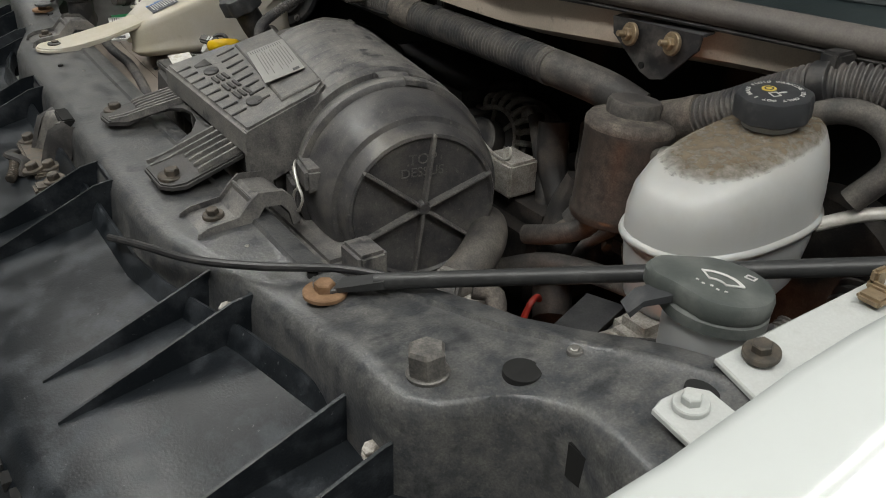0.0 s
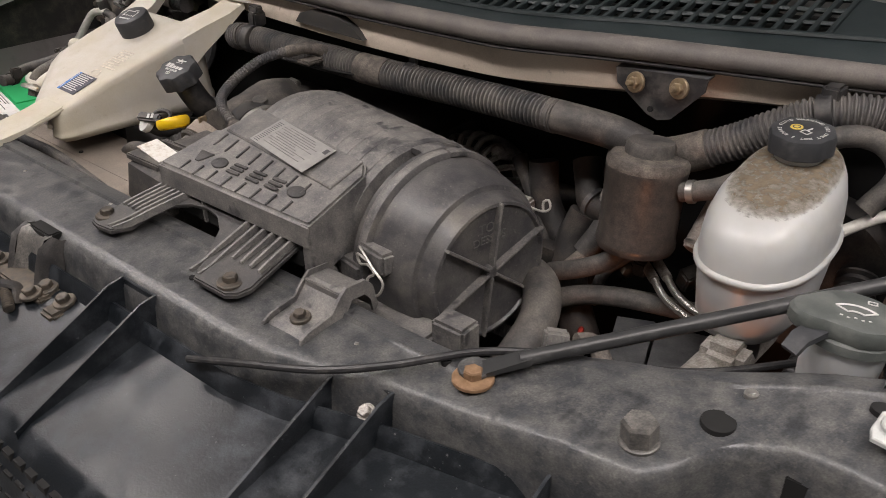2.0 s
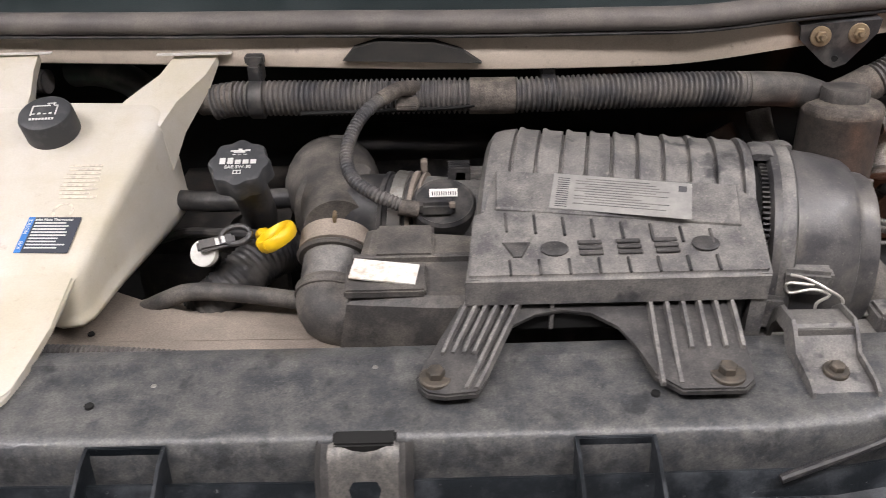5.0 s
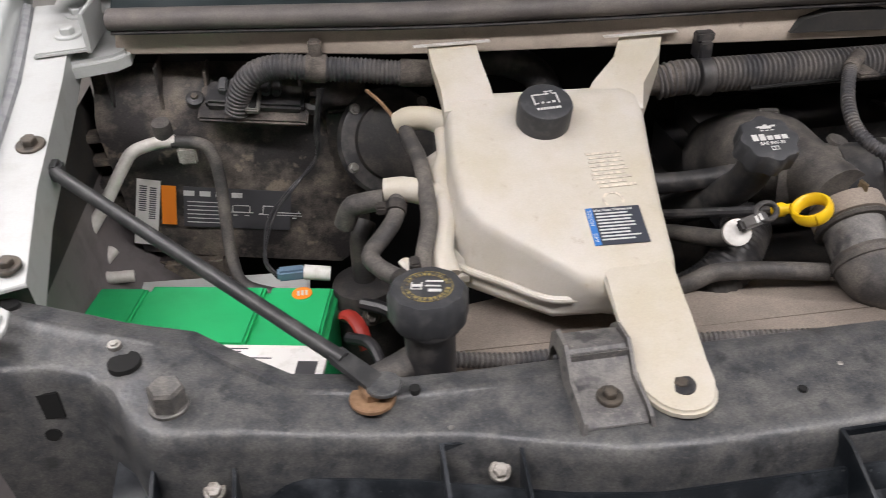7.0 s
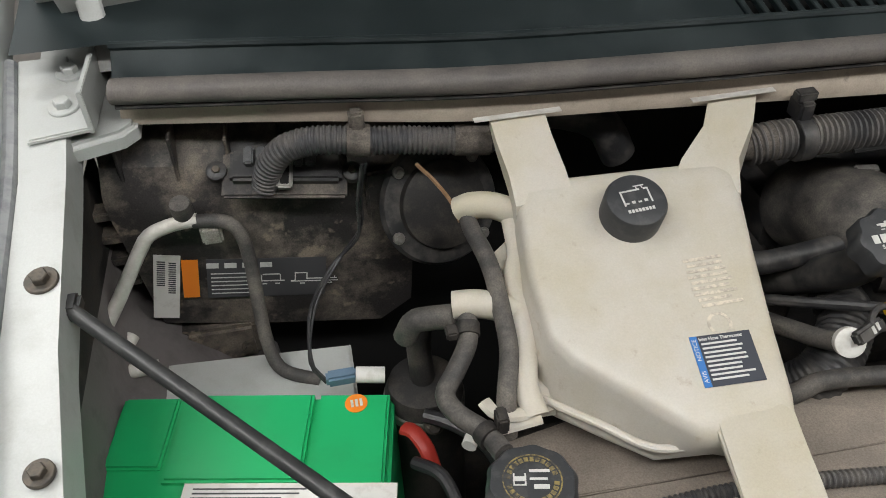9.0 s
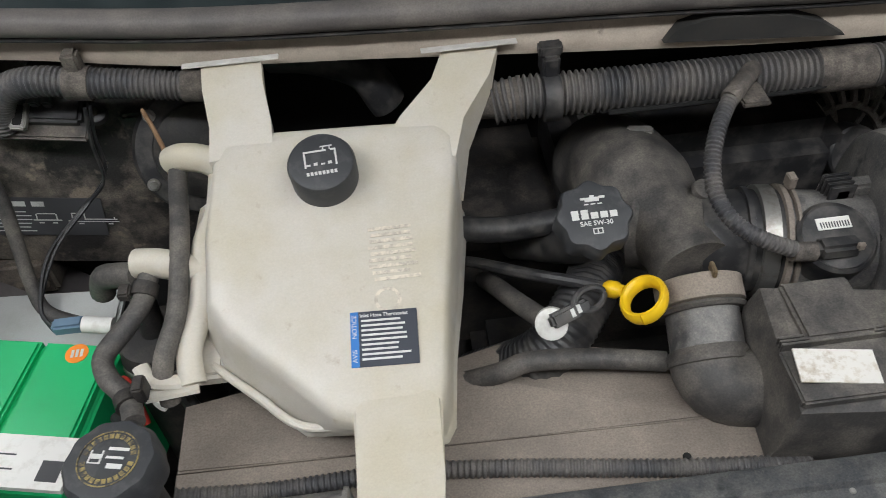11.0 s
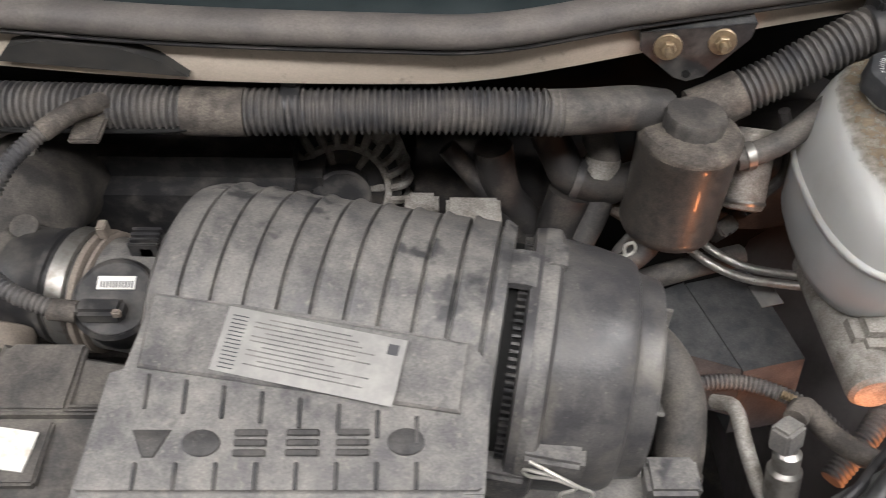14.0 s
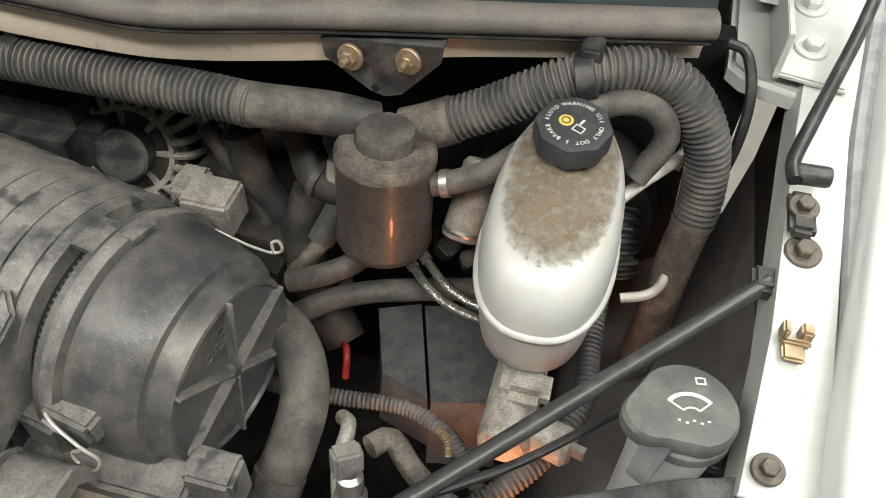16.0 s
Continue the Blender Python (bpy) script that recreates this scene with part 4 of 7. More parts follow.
for cx, cy in ((-0.473, 0.444), (-0.236, 0.426)):
    part("spring_clip", box(cx - 0.048, cx + 0.048, cy - 0.003, cy + 0.006, 1.2058, 1.2072, 0.0004), M_PIPE, tank, "thin bright steel clip")
foot = [(-0.379, 0.112), (-0.380, 0.05), (-0.383, 0.0)] + [(-0.351 + 0.0325 * math.cos(a), -0.026 + 0.034 * math.sin(a)) for a in [math.pi + i * math.pi / 10 for i in range(11)]] + [(-0.316, 0.0), (-0.309, 0.05), (-0.304, 0.112), (-0.315, 0.124), (-0.34, 0.128), (-0.367, 0.122)]
part("foot_strap", slab(foot, lambda x, y: 1.046 + 0.27 * max(0.0, y - 0.012) + 0.004 * (1 if y > 0.06 else max(0.0, (y - 0.035) / 0.025)), 0.007, 0.0028, 3), M_TANK, tank, smooth=50)
part("foot_crease", tube([(-0.377, 0.045, 1.0555), (-0.345, 0.047, 1.0565), (-0.312, 0.045, 1.0555)], 0.002, 8, 0.006), M_TANK, tank)
part("grommet", lathe([(0.013, 0), (0.013, 0.003), (0.008, 0.004)], at((-0.351, -0.027, 1.0465)), 24), M_BLACK, tank, "dark push-in fastener")
hexbolt(tank, (-0.351, -0.027, 1.047), (0, 0, 1), 0.0065, M_BOLT)
for pts, r, fl in (([(-0.548, 0.398, 1.128), (-0.535, 0.392, 1.136), (-0.51, 0.384, 1.136), (-0.485, 0.372, 1.125)], 0.0145, 1.0), ([(-0.578, 0.289, 1.096), (-0.555, 0.284, 1.098), (-0.525, 0.278, 1.09), (-0.50, 0.27, 1.08)], 0.0145, 1.0),
                   ([(-0.496, 0.372, 1.128), (-0.500, 0.33, 1.112), (-0.512, 0.30, 1.102), (-0.517, 0.243, 1.08), (-0.527, 0.20, 1.065), (-0.524, 0.172, 1.052)], 0.0125, 0.7)):
    part("spout", tube(pts, r, 14, 0.006, flat=fl), M_TANK, tank, smooth=50)
part("side_flange", slab([(-0.50, 0.365), (-0.522, 0.35), (-0.53, 0.30), (-0.54, 0.22), (-0.537, 0.185), (-0.50, 0.185), (-0.497, 0.28)], lambda x, y: 1.045 + 0.38 * (y - 0.19), 0.012, 0.004, 2), M_TANK, tank, "moulded side flange", smooth=50)
part("hook", tube([(-0.52, 0.18, 1.05), (-0.545, 0.174, 1.057), (-0.562, 0.178, 1.06), (-0.570, 0.19, 1.064)], 0.008, 8, 0.006, flat=0.6), M_TANK, tank)
part("hook", tube([(-0.52, 0.172, 1.048), (-0.545, 0.168, 1.05), (-0.566, 0.166, 1.05)], 0.007, 8, 0.006, flat=0.6), M_TANK, tank)
tn = Vector((0, -0.348, 1)).normalized()
CB = Vector((-0.388, 0.3205, 1.1495))
cap = part("cap", lathe([(0.031, -0.006), (0.0315, 0.004), (0.0315, 0.026), (0.0295, 0.030), (0.0265, 0.0315), (0.004, 0.0315)], at(CB, tn), 48), M_CAP, tank, "black round coolant cap")
CM = plane_frame(CB + tn * 0.0316, (1, 0.07, 0), (0, 1, 0.348))
bars(cap, "tank_symbol", CM, [(-0.015, -0.0133, -0.006, 0.011), (0.0133, 0.015, -0.006, 0.0105), (-0.015, 0.006, 0.0095, 0.0112), (0.01, 0.015, 0.0095, 0.0112), (0.003, 0.004, 0.011, 0.015), (0.001, 0.012, 0.014, 0.0152), (0.009, 0.010, 0.011, 0.015)] + [(-0.013 + i * 0.0065, -0.0095 + i * 0.0065, -0.0045, -0.0028 + 0.0012 * (i % 2)) for i in range(4)], M_INK, 0.0005)
bars(cap, "emblem", CM, [(-0.014 + i * 0.0036, -0.0115 + i * 0.0036, -0.0145, -0.011) for i in range(8)], M_INK, 0.0005)
# moulded-in faded stamp
SM = plane_frame((-0.337, 0.247, tank_z(-0.337, 0.247) + 0.0004), (1, 0.0, 0), (0, 1, 0.348))
random.seed(11)
for j in range(9):
    bars(tank, "faded_stamp", SM, [(-0.018 + 0.004 * random.random(), 0.018 + 0.01 * random.random(), 0.016 - j * 0.0062, 0.0195 - j * 0.0062)], M_FADED, 0.0004)
part("faded_stamp", lathe([(0.012, 0.0002), (0.012, 0.0005), (0.009, 0.0005), (0.009, 0.0002)], SM @ Matrix.Translation((-0.004, -0.052, 0)), 24, caps=(False, False)), M_FADED, tank)
NM = plane_frame((-0.347, 0.165, tank_z(-0.347, 0.165) + 0.0008), (0.0615, -0.003, 0), (0.0, 0.05, 0.0174)) @ Matrix.Scale(0.94, 4)
note = part("notice_label", box(-0.031, 0.031, -0.0265, 0.0265, 0, 0.0006, 0, NM), M_NAVY, tank, "dark blue notice label with white text")
NM2 = NM @ Matrix.Translation((0, 0, 0.0006))
bars(note, "blue_band", NM2, [(-0.031, -0.0235, -0.0265, 0.0265)], M_BLUE, 0.0003)
writing(note, "NOTICE", 0.0062, NM2 @ Matrix.Translation((-0.0272, 0.012, 0.0004)) @ pose(0, 0, 0, 0, 0, 90), M_INK, lift=0.0002)
writing(note, "AVIS", 0.0062, NM2 @ Matrix.Translation((-0.0272, -0.016, 0.0004)) @ pose(0, 0, 0, 0, 0, 90), M_INK, lift=0.0002)
writing(note, "Inlet Hose Thermostat", 0.0048, NM2 @ Matrix.Translation((0.0, 0.0225, 0.0001)), M_INK, lift=0.0002, bold=0.0001)
random.seed(3)
bars(note, "print_line", NM2, [(-0.021, 0.012 + 0.014 * random.random(), 0.0165 - j * 0.0046, 0.0185 - j * 0.0046) for j in range(9)], M_INK, 0.0003)
# two hoses on the tank's spouts
single("overflow_hose", tube([(-0.541, 0.392, 1.126), (-0.541, 0.372, 1.122), (-0.534, 0.314, 1.116), (-0.534, 0.257, 1.096), (-0.537, 0.225, 1.084), (-0.549, 0.187, 1.066), (-0.551, 0.172, 1.03)], 0.0095, 14, 0.008), M_HOSE, "grey rubber overflow hose on the coolant tank", "hose", "coolant hoses")
bh = thing("bypass_hose", (-0.59, 0.2, 1.05), "grey rubber bypass hose with pinch clamps", "hose", "coolant hoses")
part("hose", tube([(-0.566, 0.278, 1.092), (-0.572, 0.25, 1.082), (-0.588, 0.226, 1.074), (-0.604, 0.203, 1.068), (-0.597, 0.18, 1.066), (-0.577, 0.158, 1.063), (-0.566, 0.13, 1.066)], 0.0098, 14, 0.006), M_HOSE, bh)
part("clamp", tube([(-0.568, 0.268, 1.089), (-0.5705, 0.256, 1.0845)], 0.0122, 14, 0.004), M_DARK, bh)
part("clamp", tube([(-0.578, 0.159, 1.063), (-0.573, 0.148, 1.064)], 0.0122, 14, 0.004), M_DARK, bh)
part("clamp_tab", box(-0.592, -0.580, 0.25, 0.266, 1.086, 1.096, 0.002), M_DARK, bh)
part("clamp_tab", box(-0.567, -0.556, 0.148, 0.166, 1.066, 1.086, 0.002), M_DARK, bh)
hh = thing("heater_tee", (-0.62, 0.29, 1.06), "brown grimy heater hose elbow at the tank", "hose")
part("elbow", tube([(-0.59, 0.29, 1.07), (-0.615, 0.30, 1.062), (-0.63, 0.305, 1.055), (-0.64, 0.31, 1.03)], 0.0125, 14, 0.006), M_HOSE, hh)

# ---- pressure cap on the radiator neck ----
rn = thing("radiator_filler", (-0.572, 0.075, 1.02), "black plastic pressure cap with yellow warning print", "radiator cap")
part("cap", lathe([(0.034, -0.025), (0.0365, -0.02), (0.0365, 0.004), (0.033, 0.0095), (0.027, 0.0105), (0.003, 0.0105)], at((-0.572, 0.082, 1.085)), 80, 10, 0.022), M_CAP, rn, "scalloped black cap")
RM = Matrix.Translation((-0.572, 0.082, 1.0957))
part("warning_ring", lathe([(0.0235, 0.0), (0.0235, 0.0006), (0.0225, 0.0006), (0.0225, 0.0)], RM, 40, caps=(False, False)), M_WORNGOLD, rn)
for i in range(26):
    if i in (6, 19):
        continue
    part("warning_mark", box(-0.0016, 0.0016, 0.017, 0.021, 0, 0.0005, 0, RM @ pose(0, 0, 0, 0, 0, i * 360 / 26)), M_WORNGOLD, rn)
bars(rn, "tank_symbol", RM @ pose(0, 0, 0, 0, 0, -12), [(-0.015, -0.0138, -0.004, 0.006), (-0.006, -0.0048, -0.004, 0.006), (-0.015, -0.0048, -0.005, -0.004), (-0.014, -0.006, -0.001, 0.003), (-0.002, 0.014, 0.007, 0.0095), (-0.002, 0.012, 0.0, 0.002), (0.001, 0.013, -0.008, -0.004)], M_INK, 0.0005)
part("neck", lathe([(0.024, 0.90), (0.024, 1.055), (0.031, 1.058), (0.031, 1.07)], Matrix.Translation((-0.572, 0.078, 0)), 28), M_BLACK, rn)
part("side_pipe", tube([(-0.56, 0.09, 1.02), (-0.60, 0.075, 1.01), (-0.64, 0.06, 1.0), (-0.66, 0.055, 0.97)], 0.016, 14, 0.01), M_HOSE, rn)
single("coolant_loom", tube([(-0.55, 0.085, 1.0), (-0.47, 0.088, 0.985), (-0.36, 0.09, 0.985), (-0.25, 0.08, 0.985), (-0.12, 0.062, 0.985), (0.0, 0.05, 0.985)], 0.0085, 12, pitch=0.0055, depth=0.0016), M_LOOM, "black corrugated conduit along the fan shroud", "conduit")


# ---- fan shroud ----
fs = thing("fan_shroud", (-0.1, 0.12, 0.9), "dusty tan plastic fan shroud behind the radiator", "fan shroud")
part("front_strip", slab([(-0.56, 0.03), (0.52, 0.03), (0.52, 0.098), (0.06, 0.104), (-0.03, 0.1045), (-0.335, 0.1105), (-0.56, 0.116)], lambda x, y: 0.982, 0.03, 0.002), M_TAN, fs)
part("upper_panel", slab([(-0.56, 0.1185), (-0.335, 0.113), (-0.03, 0.107), (-0.03, 0.111), (-0.086, 0.117), (-0.142, 0.136), (-0.206, 0.158), (-0.266, 0.18), (-0.32, 0.21), (-0.42, 0.215), (-0.56, 0.19)], lambda x, y: 0.980, 0.03, 0.002), M_TAN, fs)
part("ring_panel", slab([(-0.03, 0.112), (0.10, 0.10), (0.10, 0.17), (-0.04, 0.175), (-0.099, 0.193), (-0.147, 0.212), (-0.20, 0.226), (-0.245, 0.234), (-0.29, 0.222), (-0.31, 0.212), (-0.266, 0.183), (-0.206, 0.161), (-0.142, 0.139), (-0.086, 0.120)], lambda x, y: 0.974 - 0.1 * (y - 0.11), 0.05, 0.003), M_TAN, fs, "reddish tan dusty ring")
for x, y, r in ((-0.322, 0.124, 0.004), (-0.101, 0.070, 0.004), (0.04, 0.066, 0.003)):
    part("hole", lathe([(r, 0.9815), (r * 0.9, 0.9835)], Matrix.Translation((x, y, 0)), 14), M_VOID, fs)
part("lower_wall", box(-0.56, 0.52, 0.036, 0.06, 0.6, 0.965, 0), M_DARK, fs, "dark shroud wall")
part("side_block", box(0.515, 0.560, 0.072, 0.106, 0.965, 1.02, 0.004), M_AIR, fs, "grey mounting block")
part("side_beam", box(0.30, 0.52, 0.055, 0.10, 0.965, 1.0, 0.005), M_AIR, fs)
part("side_web", box(0.38, 0.50, 0.10, 0.16, 0.96, 0.975, 0.003), M_AIR, fs)
single("radiator_core", box(-0.6, 0.6, -0.03, 0.035, 0.45, 0.985, 0.004), M_DARK, "dark grimy radiator between support and fan shroud", "radiator")

# ---- engine mass below ----
eng = thing("engine_block", (0, 0.5, 0.5), "dark oily engine deep in the bay", "engine")
part("block", box(-0.26, 0.30, 0.28, 0.62, 0.45, 0.86, 0.02), M_DARK, eng)
part("valve_cover", box(-0.36, -0.12, 0.34, 0.62, 0.8, 0.96, 0.025), M_DARK, eng)
part("valve_cover", box(0.30, 0.5, 0.36, 0.62, 0.8, 0.95, 0.025), M_DARK, eng)
part("plenum", box(-0.13, 0.22, 0.42, 0.62, 0.86, 1.03, 0.03), M_BLACK, eng)
part("belt_cover", tube([(-0.27, 0.23, 0.9), (-0.2, 0.2, 0.97), (-0.15, 0.24, 1.0), (-0.12, 0.3, 0.98)], 0.03, 12, 0.01, pitch=0.006, depth=0.0012), M_BLACK, eng, "ribbed black belt")
part("pulley", lathe([(0.02, 0), (0.06, 0.004), (0.06, 0.03), (0.055, 0.034), (0.02, 0.034)], at((0.1, 0.27, 0.9), (0, -1, 0)), 36), M_DARK, eng)
part("manifold_pipe", tube([(0.36, 0.46, 1.04), (0.40, 0.44, 1.0), (0.435, 0.42, 0.955), (0.46, 0.40, 0.9)], 0.012, 12, 0.01), M_DARK, eng, "dull metal pipe")
part("manifold_pipe", tube([(0.41, 0.45, 1.05), (0.425, 0.44, 0.99), (0.47, 0.43, 0.93), (0.5, 0.42, 0.88)], 0.022, 12, 0.01), M_DARK, eng)
part("manifold_pipe", tube([(0.50, 0.43, 1.0), (0.49, 0.41, 0.95), (0.51, 0.38, 0.9), (0.56, 0.34, 0.85)], 0.026, 12, 0.01), M_DARK, eng)
part("bracket", box(0.36, 0.42, 0.37, 0.42, 0.955, 1.005, 0.004, None), M_ALU, eng)
single("splash_pan", box(-0.95, 0.95, -0.1, 0.6, 0.40, 0.43, 0), M_DARK, "dark splash pan under the engine", "panel", kind="structure")

# ---- alternator ----
alt = thing("alternator", (0.275, 0.45, 1.0), "dusty cast aluminium alternator with slotted end frame", "alternator")
AM = at((0.238, 0.485, 0.957), (0.12, -0.9, 0.42)) @ Matrix.Scale(1.3, 4)
part("core", lathe([(0.045, -0.06), (0.056, -0.05), (0.056, 0.006), (0.03, 0.01)], AM, 32), M_DARK, alt)
part("rear_case", lathe([(0.05, -0.075), (0.063, -0.07), (0.064, -0.03), (0.058, -0.028)], AM, 36), M_ALU, alt)
for i in range(24):
    part("fin", tube([AM @ pose(0, 0, 0, 0, 0, i * 15) @ Vector((r_, 0, z_)) for r_, z_ in ((0.065, -0.03), (0.065, -0.012), (0.060, 0.003), (0.052, 0.01), (0.043, 0.0115))], 0.0052, 6, 0.009), M_ALU, alt)
part("rim", lathe([(0.058, -0.07), (0.0675, -0.066), (0.068, -0.03), (0.0665, -0.024), (0.062, -0.024)], AM, 40, caps=(False, False)), M_ALU, alt)
part("rim", lathe([(0.039, 0.004), (0.040, 0.0135), (0.0455, 0.0145), (0.047, 0.009), (0.046, 0.004)], AM, 40, caps=(False, False)), M_ALU, alt)
for i in range(7):
    part("arm", box(-0.0035, 0.0035, 0.012, 0.042, 0.002, 0.011, 0.0015, AM @ pose(0, 0, 0, 0, 0, i * 360 / 7 + 12), 1), M_ALU, alt)
for i in range(3):
    part("case_lug", lathe([(0.009, -0.03), (0.009, 0.008), (0.0065, 0.01), (0.0035, 0.008)], AM @ pose(0, 0, 0, 0, 0, i * 120 + 50) @ Matrix.Translation((0.062, 0, 0)), 16), M_ALU, alt)
part("pulley", lathe([(0.026, 0.01), (0.0265, 0.03), (0.024, 0.032), (0.01, 0.032)], AM, 32), M_BLACK, alt)
part("mount_ear", box(0.315, 0.355, 0.42, 0.47, 0.93, 0.97, 0.006), M_ALU, alt)

# ---- air intake: mass flow tube, elbow, snorkel ----
intake = thing("air_intake_duct", (-0.03, 0.28, 1.0), "black rubber air intake elbow with metal clamps", "intake duct")


def ring_at(u0, u1, r, thick=0.003):
    return barrel([(r - thick, u0), (r, u0 + 0.001), (r, u1 - 0.001), (r - thick, u1)], 40)


part("flow_meter", barrel([(0.05, -0.095), (0.052, -0.09), (0.052, -0.03), (0.05, -0.02), (0.05, 0.0)], 40), M_AIR, intake, "grey mass flow meter body")
part("cuff", barrel([(0.047, -0.175), (0.050, -0.165), (0.052, -0.12), (0.0535, -0.095)], 40), M_BLACK, intake)
part("clamp_band", ring_at(-0.122, -0.105, 0.0565), M_STEEL, intake, "bright steel clamp band")
part("clamp_ridge", ring_at(-0.101, -0.094, 0.0575), M_TAN, intake)
part("clamp_ridge", ring_at(-0.091, -0.086, 0.0565), M_TAN, intake)
part("clamp_ridge", ring_at(-0.135, -0.128, 0.0545), M_BLACK, intake)
part("clamp_screw", box(-0.004, 0.004, -0.006, 0.006, 0.0, 0.014, 0.001, Matrix.Translation((0.05, 0.286, 1.098))), M_TAN, intake)
part("sensor_disc", lathe([(0.036, -0.03), (0.037, 0.0), (0.034, 0.004), (0.032, 0.002), (0.01, 0.002)], at((0.072, 0.222, 1.088), (0, -0.35, 1)), 40), M_BLACK, intake, "round black sensor cover")
DM = plane_frame((0.072, 0.234, 1.0945), (1, 0, 0), (0, 1, 0.35))
part("sensor_label", box(-0.016, 0.016, -0.006, 0.006, 0, 0.001, 0, DM), M_STICK, intake, "white bar code label")
bars(intake, "barcode", DM @ Matrix.Translation((0, 0, 0.001)), [(-0.013 + i * 0.0026, -0.0118 + i * 0.0026, -0.0045, 0.0015) for i in range(11)], M_PRINT, 0.0003)
part("sensor_plug", box(0.045, 0.085, 0.198, 0.216, 1.083, 1.1, 0.004), M_BLACK, intake)
part("plug_lock", box(0.078, 0.085, 0.197, 0.202, 1.094, 1.1015, 0.001), M_TAN, intake)
part("connector", box(0.085, 0.1, 0.262, 0.285, 1.085, 1.108, 0.002), M_BLACK, intake)
for i in range(4):
    part("connector_fin", box(0.078, 0.104, 0.262 + i * 0.006, 0.265 + i * 0.006, 1.088, 1.112, 0.0008), M_BLACK, intake)
part("connector_tail", box(0.10, 0.135, 0.268, 0.285, 1.088, 1.104, 0.003), M_AIR, intake)
part("elbow", tube([(-0.08, 0.47, 0.99), (-0.078, 0.42, 1.022), (-0.074, 0.37, 1.038), (-0.066, 0.32, 1.045), (-0.058, 0.27, 1.052), (-0.053, 0.235, 1.05)], 0.05, 28, 0.008, rfun=lambda f: 0.061 - 0.022 * max(0.0, min(1.0, (f - 0.5) / 0.35))), M_HOSE, intake, "matt black rubber elbow")
part("elbow_branch", tube([(-0.085, 0.315, 1.04), (-0.06, 0.30, 1.043), (-0.03, 0.281, 1.045), (-0.005, 0.275, 1.045)], 0.047, 28, 0.008), M_HOSE, intake)
for f in (0.0, 0.011, 0.022):
    part("bellows", lathe([(0.0545, -0.003), (0.058, 0.0), (0.0545, 0.003)], at((-0.0785, 0.435 - f, 1.013 + f * 0.6), (0.05, -0.84, 0.5)), 40), M_HOSE, intake)
part("hose_clamp", lathe([(0.0575, -0.005), (0.0585, 0), (0.0575, 0.005)], at((-0.079, 0.445, 1.006), (0.05, -0.84, 0.5)), 40), M_STEEL, intake)
part("clamp_screw", box(-0.014, 0.014, -0.005, 0.005, -0.003, 0.008, 0.002, Matrix.Translation((-0.063, 0.405, 1.086)) @ pose(0, 0, 0, 20, 0, -12)), M_STEEL, intake, "bright worm screw")
part("grommet", lathe([(0.013, 0), (0.012, 0.005), (0.006, 0.006)], at((-0.028, 0.30, 1.09), (0.2, -0.2, 1)), 20), M_HOSE, intake)
# collar, smooth cuff and the bend into the box
sn = (0.02, 0.87, 0.43)
part("collar", lathe([(0.036, -0.013), (0.0415, -0.011), (0.0415, 0.011), (0.036, 0.013)], at((-0.053, 0.213, 1.04), sn), 40), M_TAN, intake, "dusty tan collar")
part("collar_tab", box(-0.052, -0.048, 0.198, 0.212, 1.078, 1.088, 0.001), M_BRASS, intake)
part("collar_lip", lathe([(0.04, -0.003), (0.043, 0), (0.04, 0.003)], at((-0.054, 0.198, 1.033), sn), 40), M_HOSE, intake)
part("cuff", tube([(-0.053, 0.213, 1.04), (-0.056, 0.17, 1.019), (-0.058, 0.143, 1.007)], 0.0345, 28, 0.01), M_AIR, intake)
part("cuff_ring", lathe([(0.035, -0.008), (0.0385, -0.006), (0.0372, -0.002), (0.0385, 0.002), (0.0372, 0.005), (0.035, 0.008)], at((-0.057, 0.158, 1.013), sn), 40), M_HOSE, intake)
part("bend", tube([(-0.057, 0.158, 1.012), (-0.057, 0.146, 1.008), (-0.05, 0.134, 1.004), (-0.03, 0.128, 1.003), (0.0, 0.127, 1.003)], 0.0365, 28, 0.006), M_HOSE, intake)

res = thing("intake_box", (0.03, 0.1, 0.98), "black plastic intake box with a water-stained white label", "intake box")
part("body", rings([[(-0.004, 0.176, 1.079), (0.112, 0.156, 1.079), (0.108, 0.06, 1.072), (0.07, 0.058, 1.072), (-0.012, 0.066, 1.072)],
                    [(-0.012, 0.184, 1.072), (0.118, 0.16, 1.072), (0.114, 0.05, 1.064), (0.07, 0.048, 1.064), (-0.024, 0.058, 1.064)],
                    [(-0.02, 0.186, 1.045), (0.12, 0.162, 1.045), (0.116, 0.046, 1.02), (0.06, 0.042, 1.015), (-0.034, 0.054, 1.015)],
                    [(-0.02, 0.18, 0.96), (0.12, 0.16, 0.96), (0.112, 0.06, 0.96), (0.05, 0.058, 0.965), (-0.03, 0.068, 0.96)]]), M_HOSE, res, smooth=25)
part("raised_back", box(0.0, 0.062, 0.115, 0.178, 1.074, 1.084, 0.003, None), M_HOSE, res)
for y in (0.113, 0.117, 0.121):
    part("ridge", box(-0.022, 0.112, y, y + 0.0022, 1.072, 1.0825 - (y - 0.113) * 0.2, 0.0006, None, 1), M_HOSE, res)
part("label_field", box(-0.026, 0.054, 0.058, 0.110, 1.07, 1.0795, 0.002), M_HOSE, res)
BM = plane_frame((0.0125, 0.0865, 1.083), (0.065, -0.008, -0.004), (0, 0.03, 0.003))
bl = part("label", box(-0.033, 0.033, -0.0155, 0.0155, -0.001, 0.0007, 0.0, BM), M_STAINED, res, "white label with brown water stains")

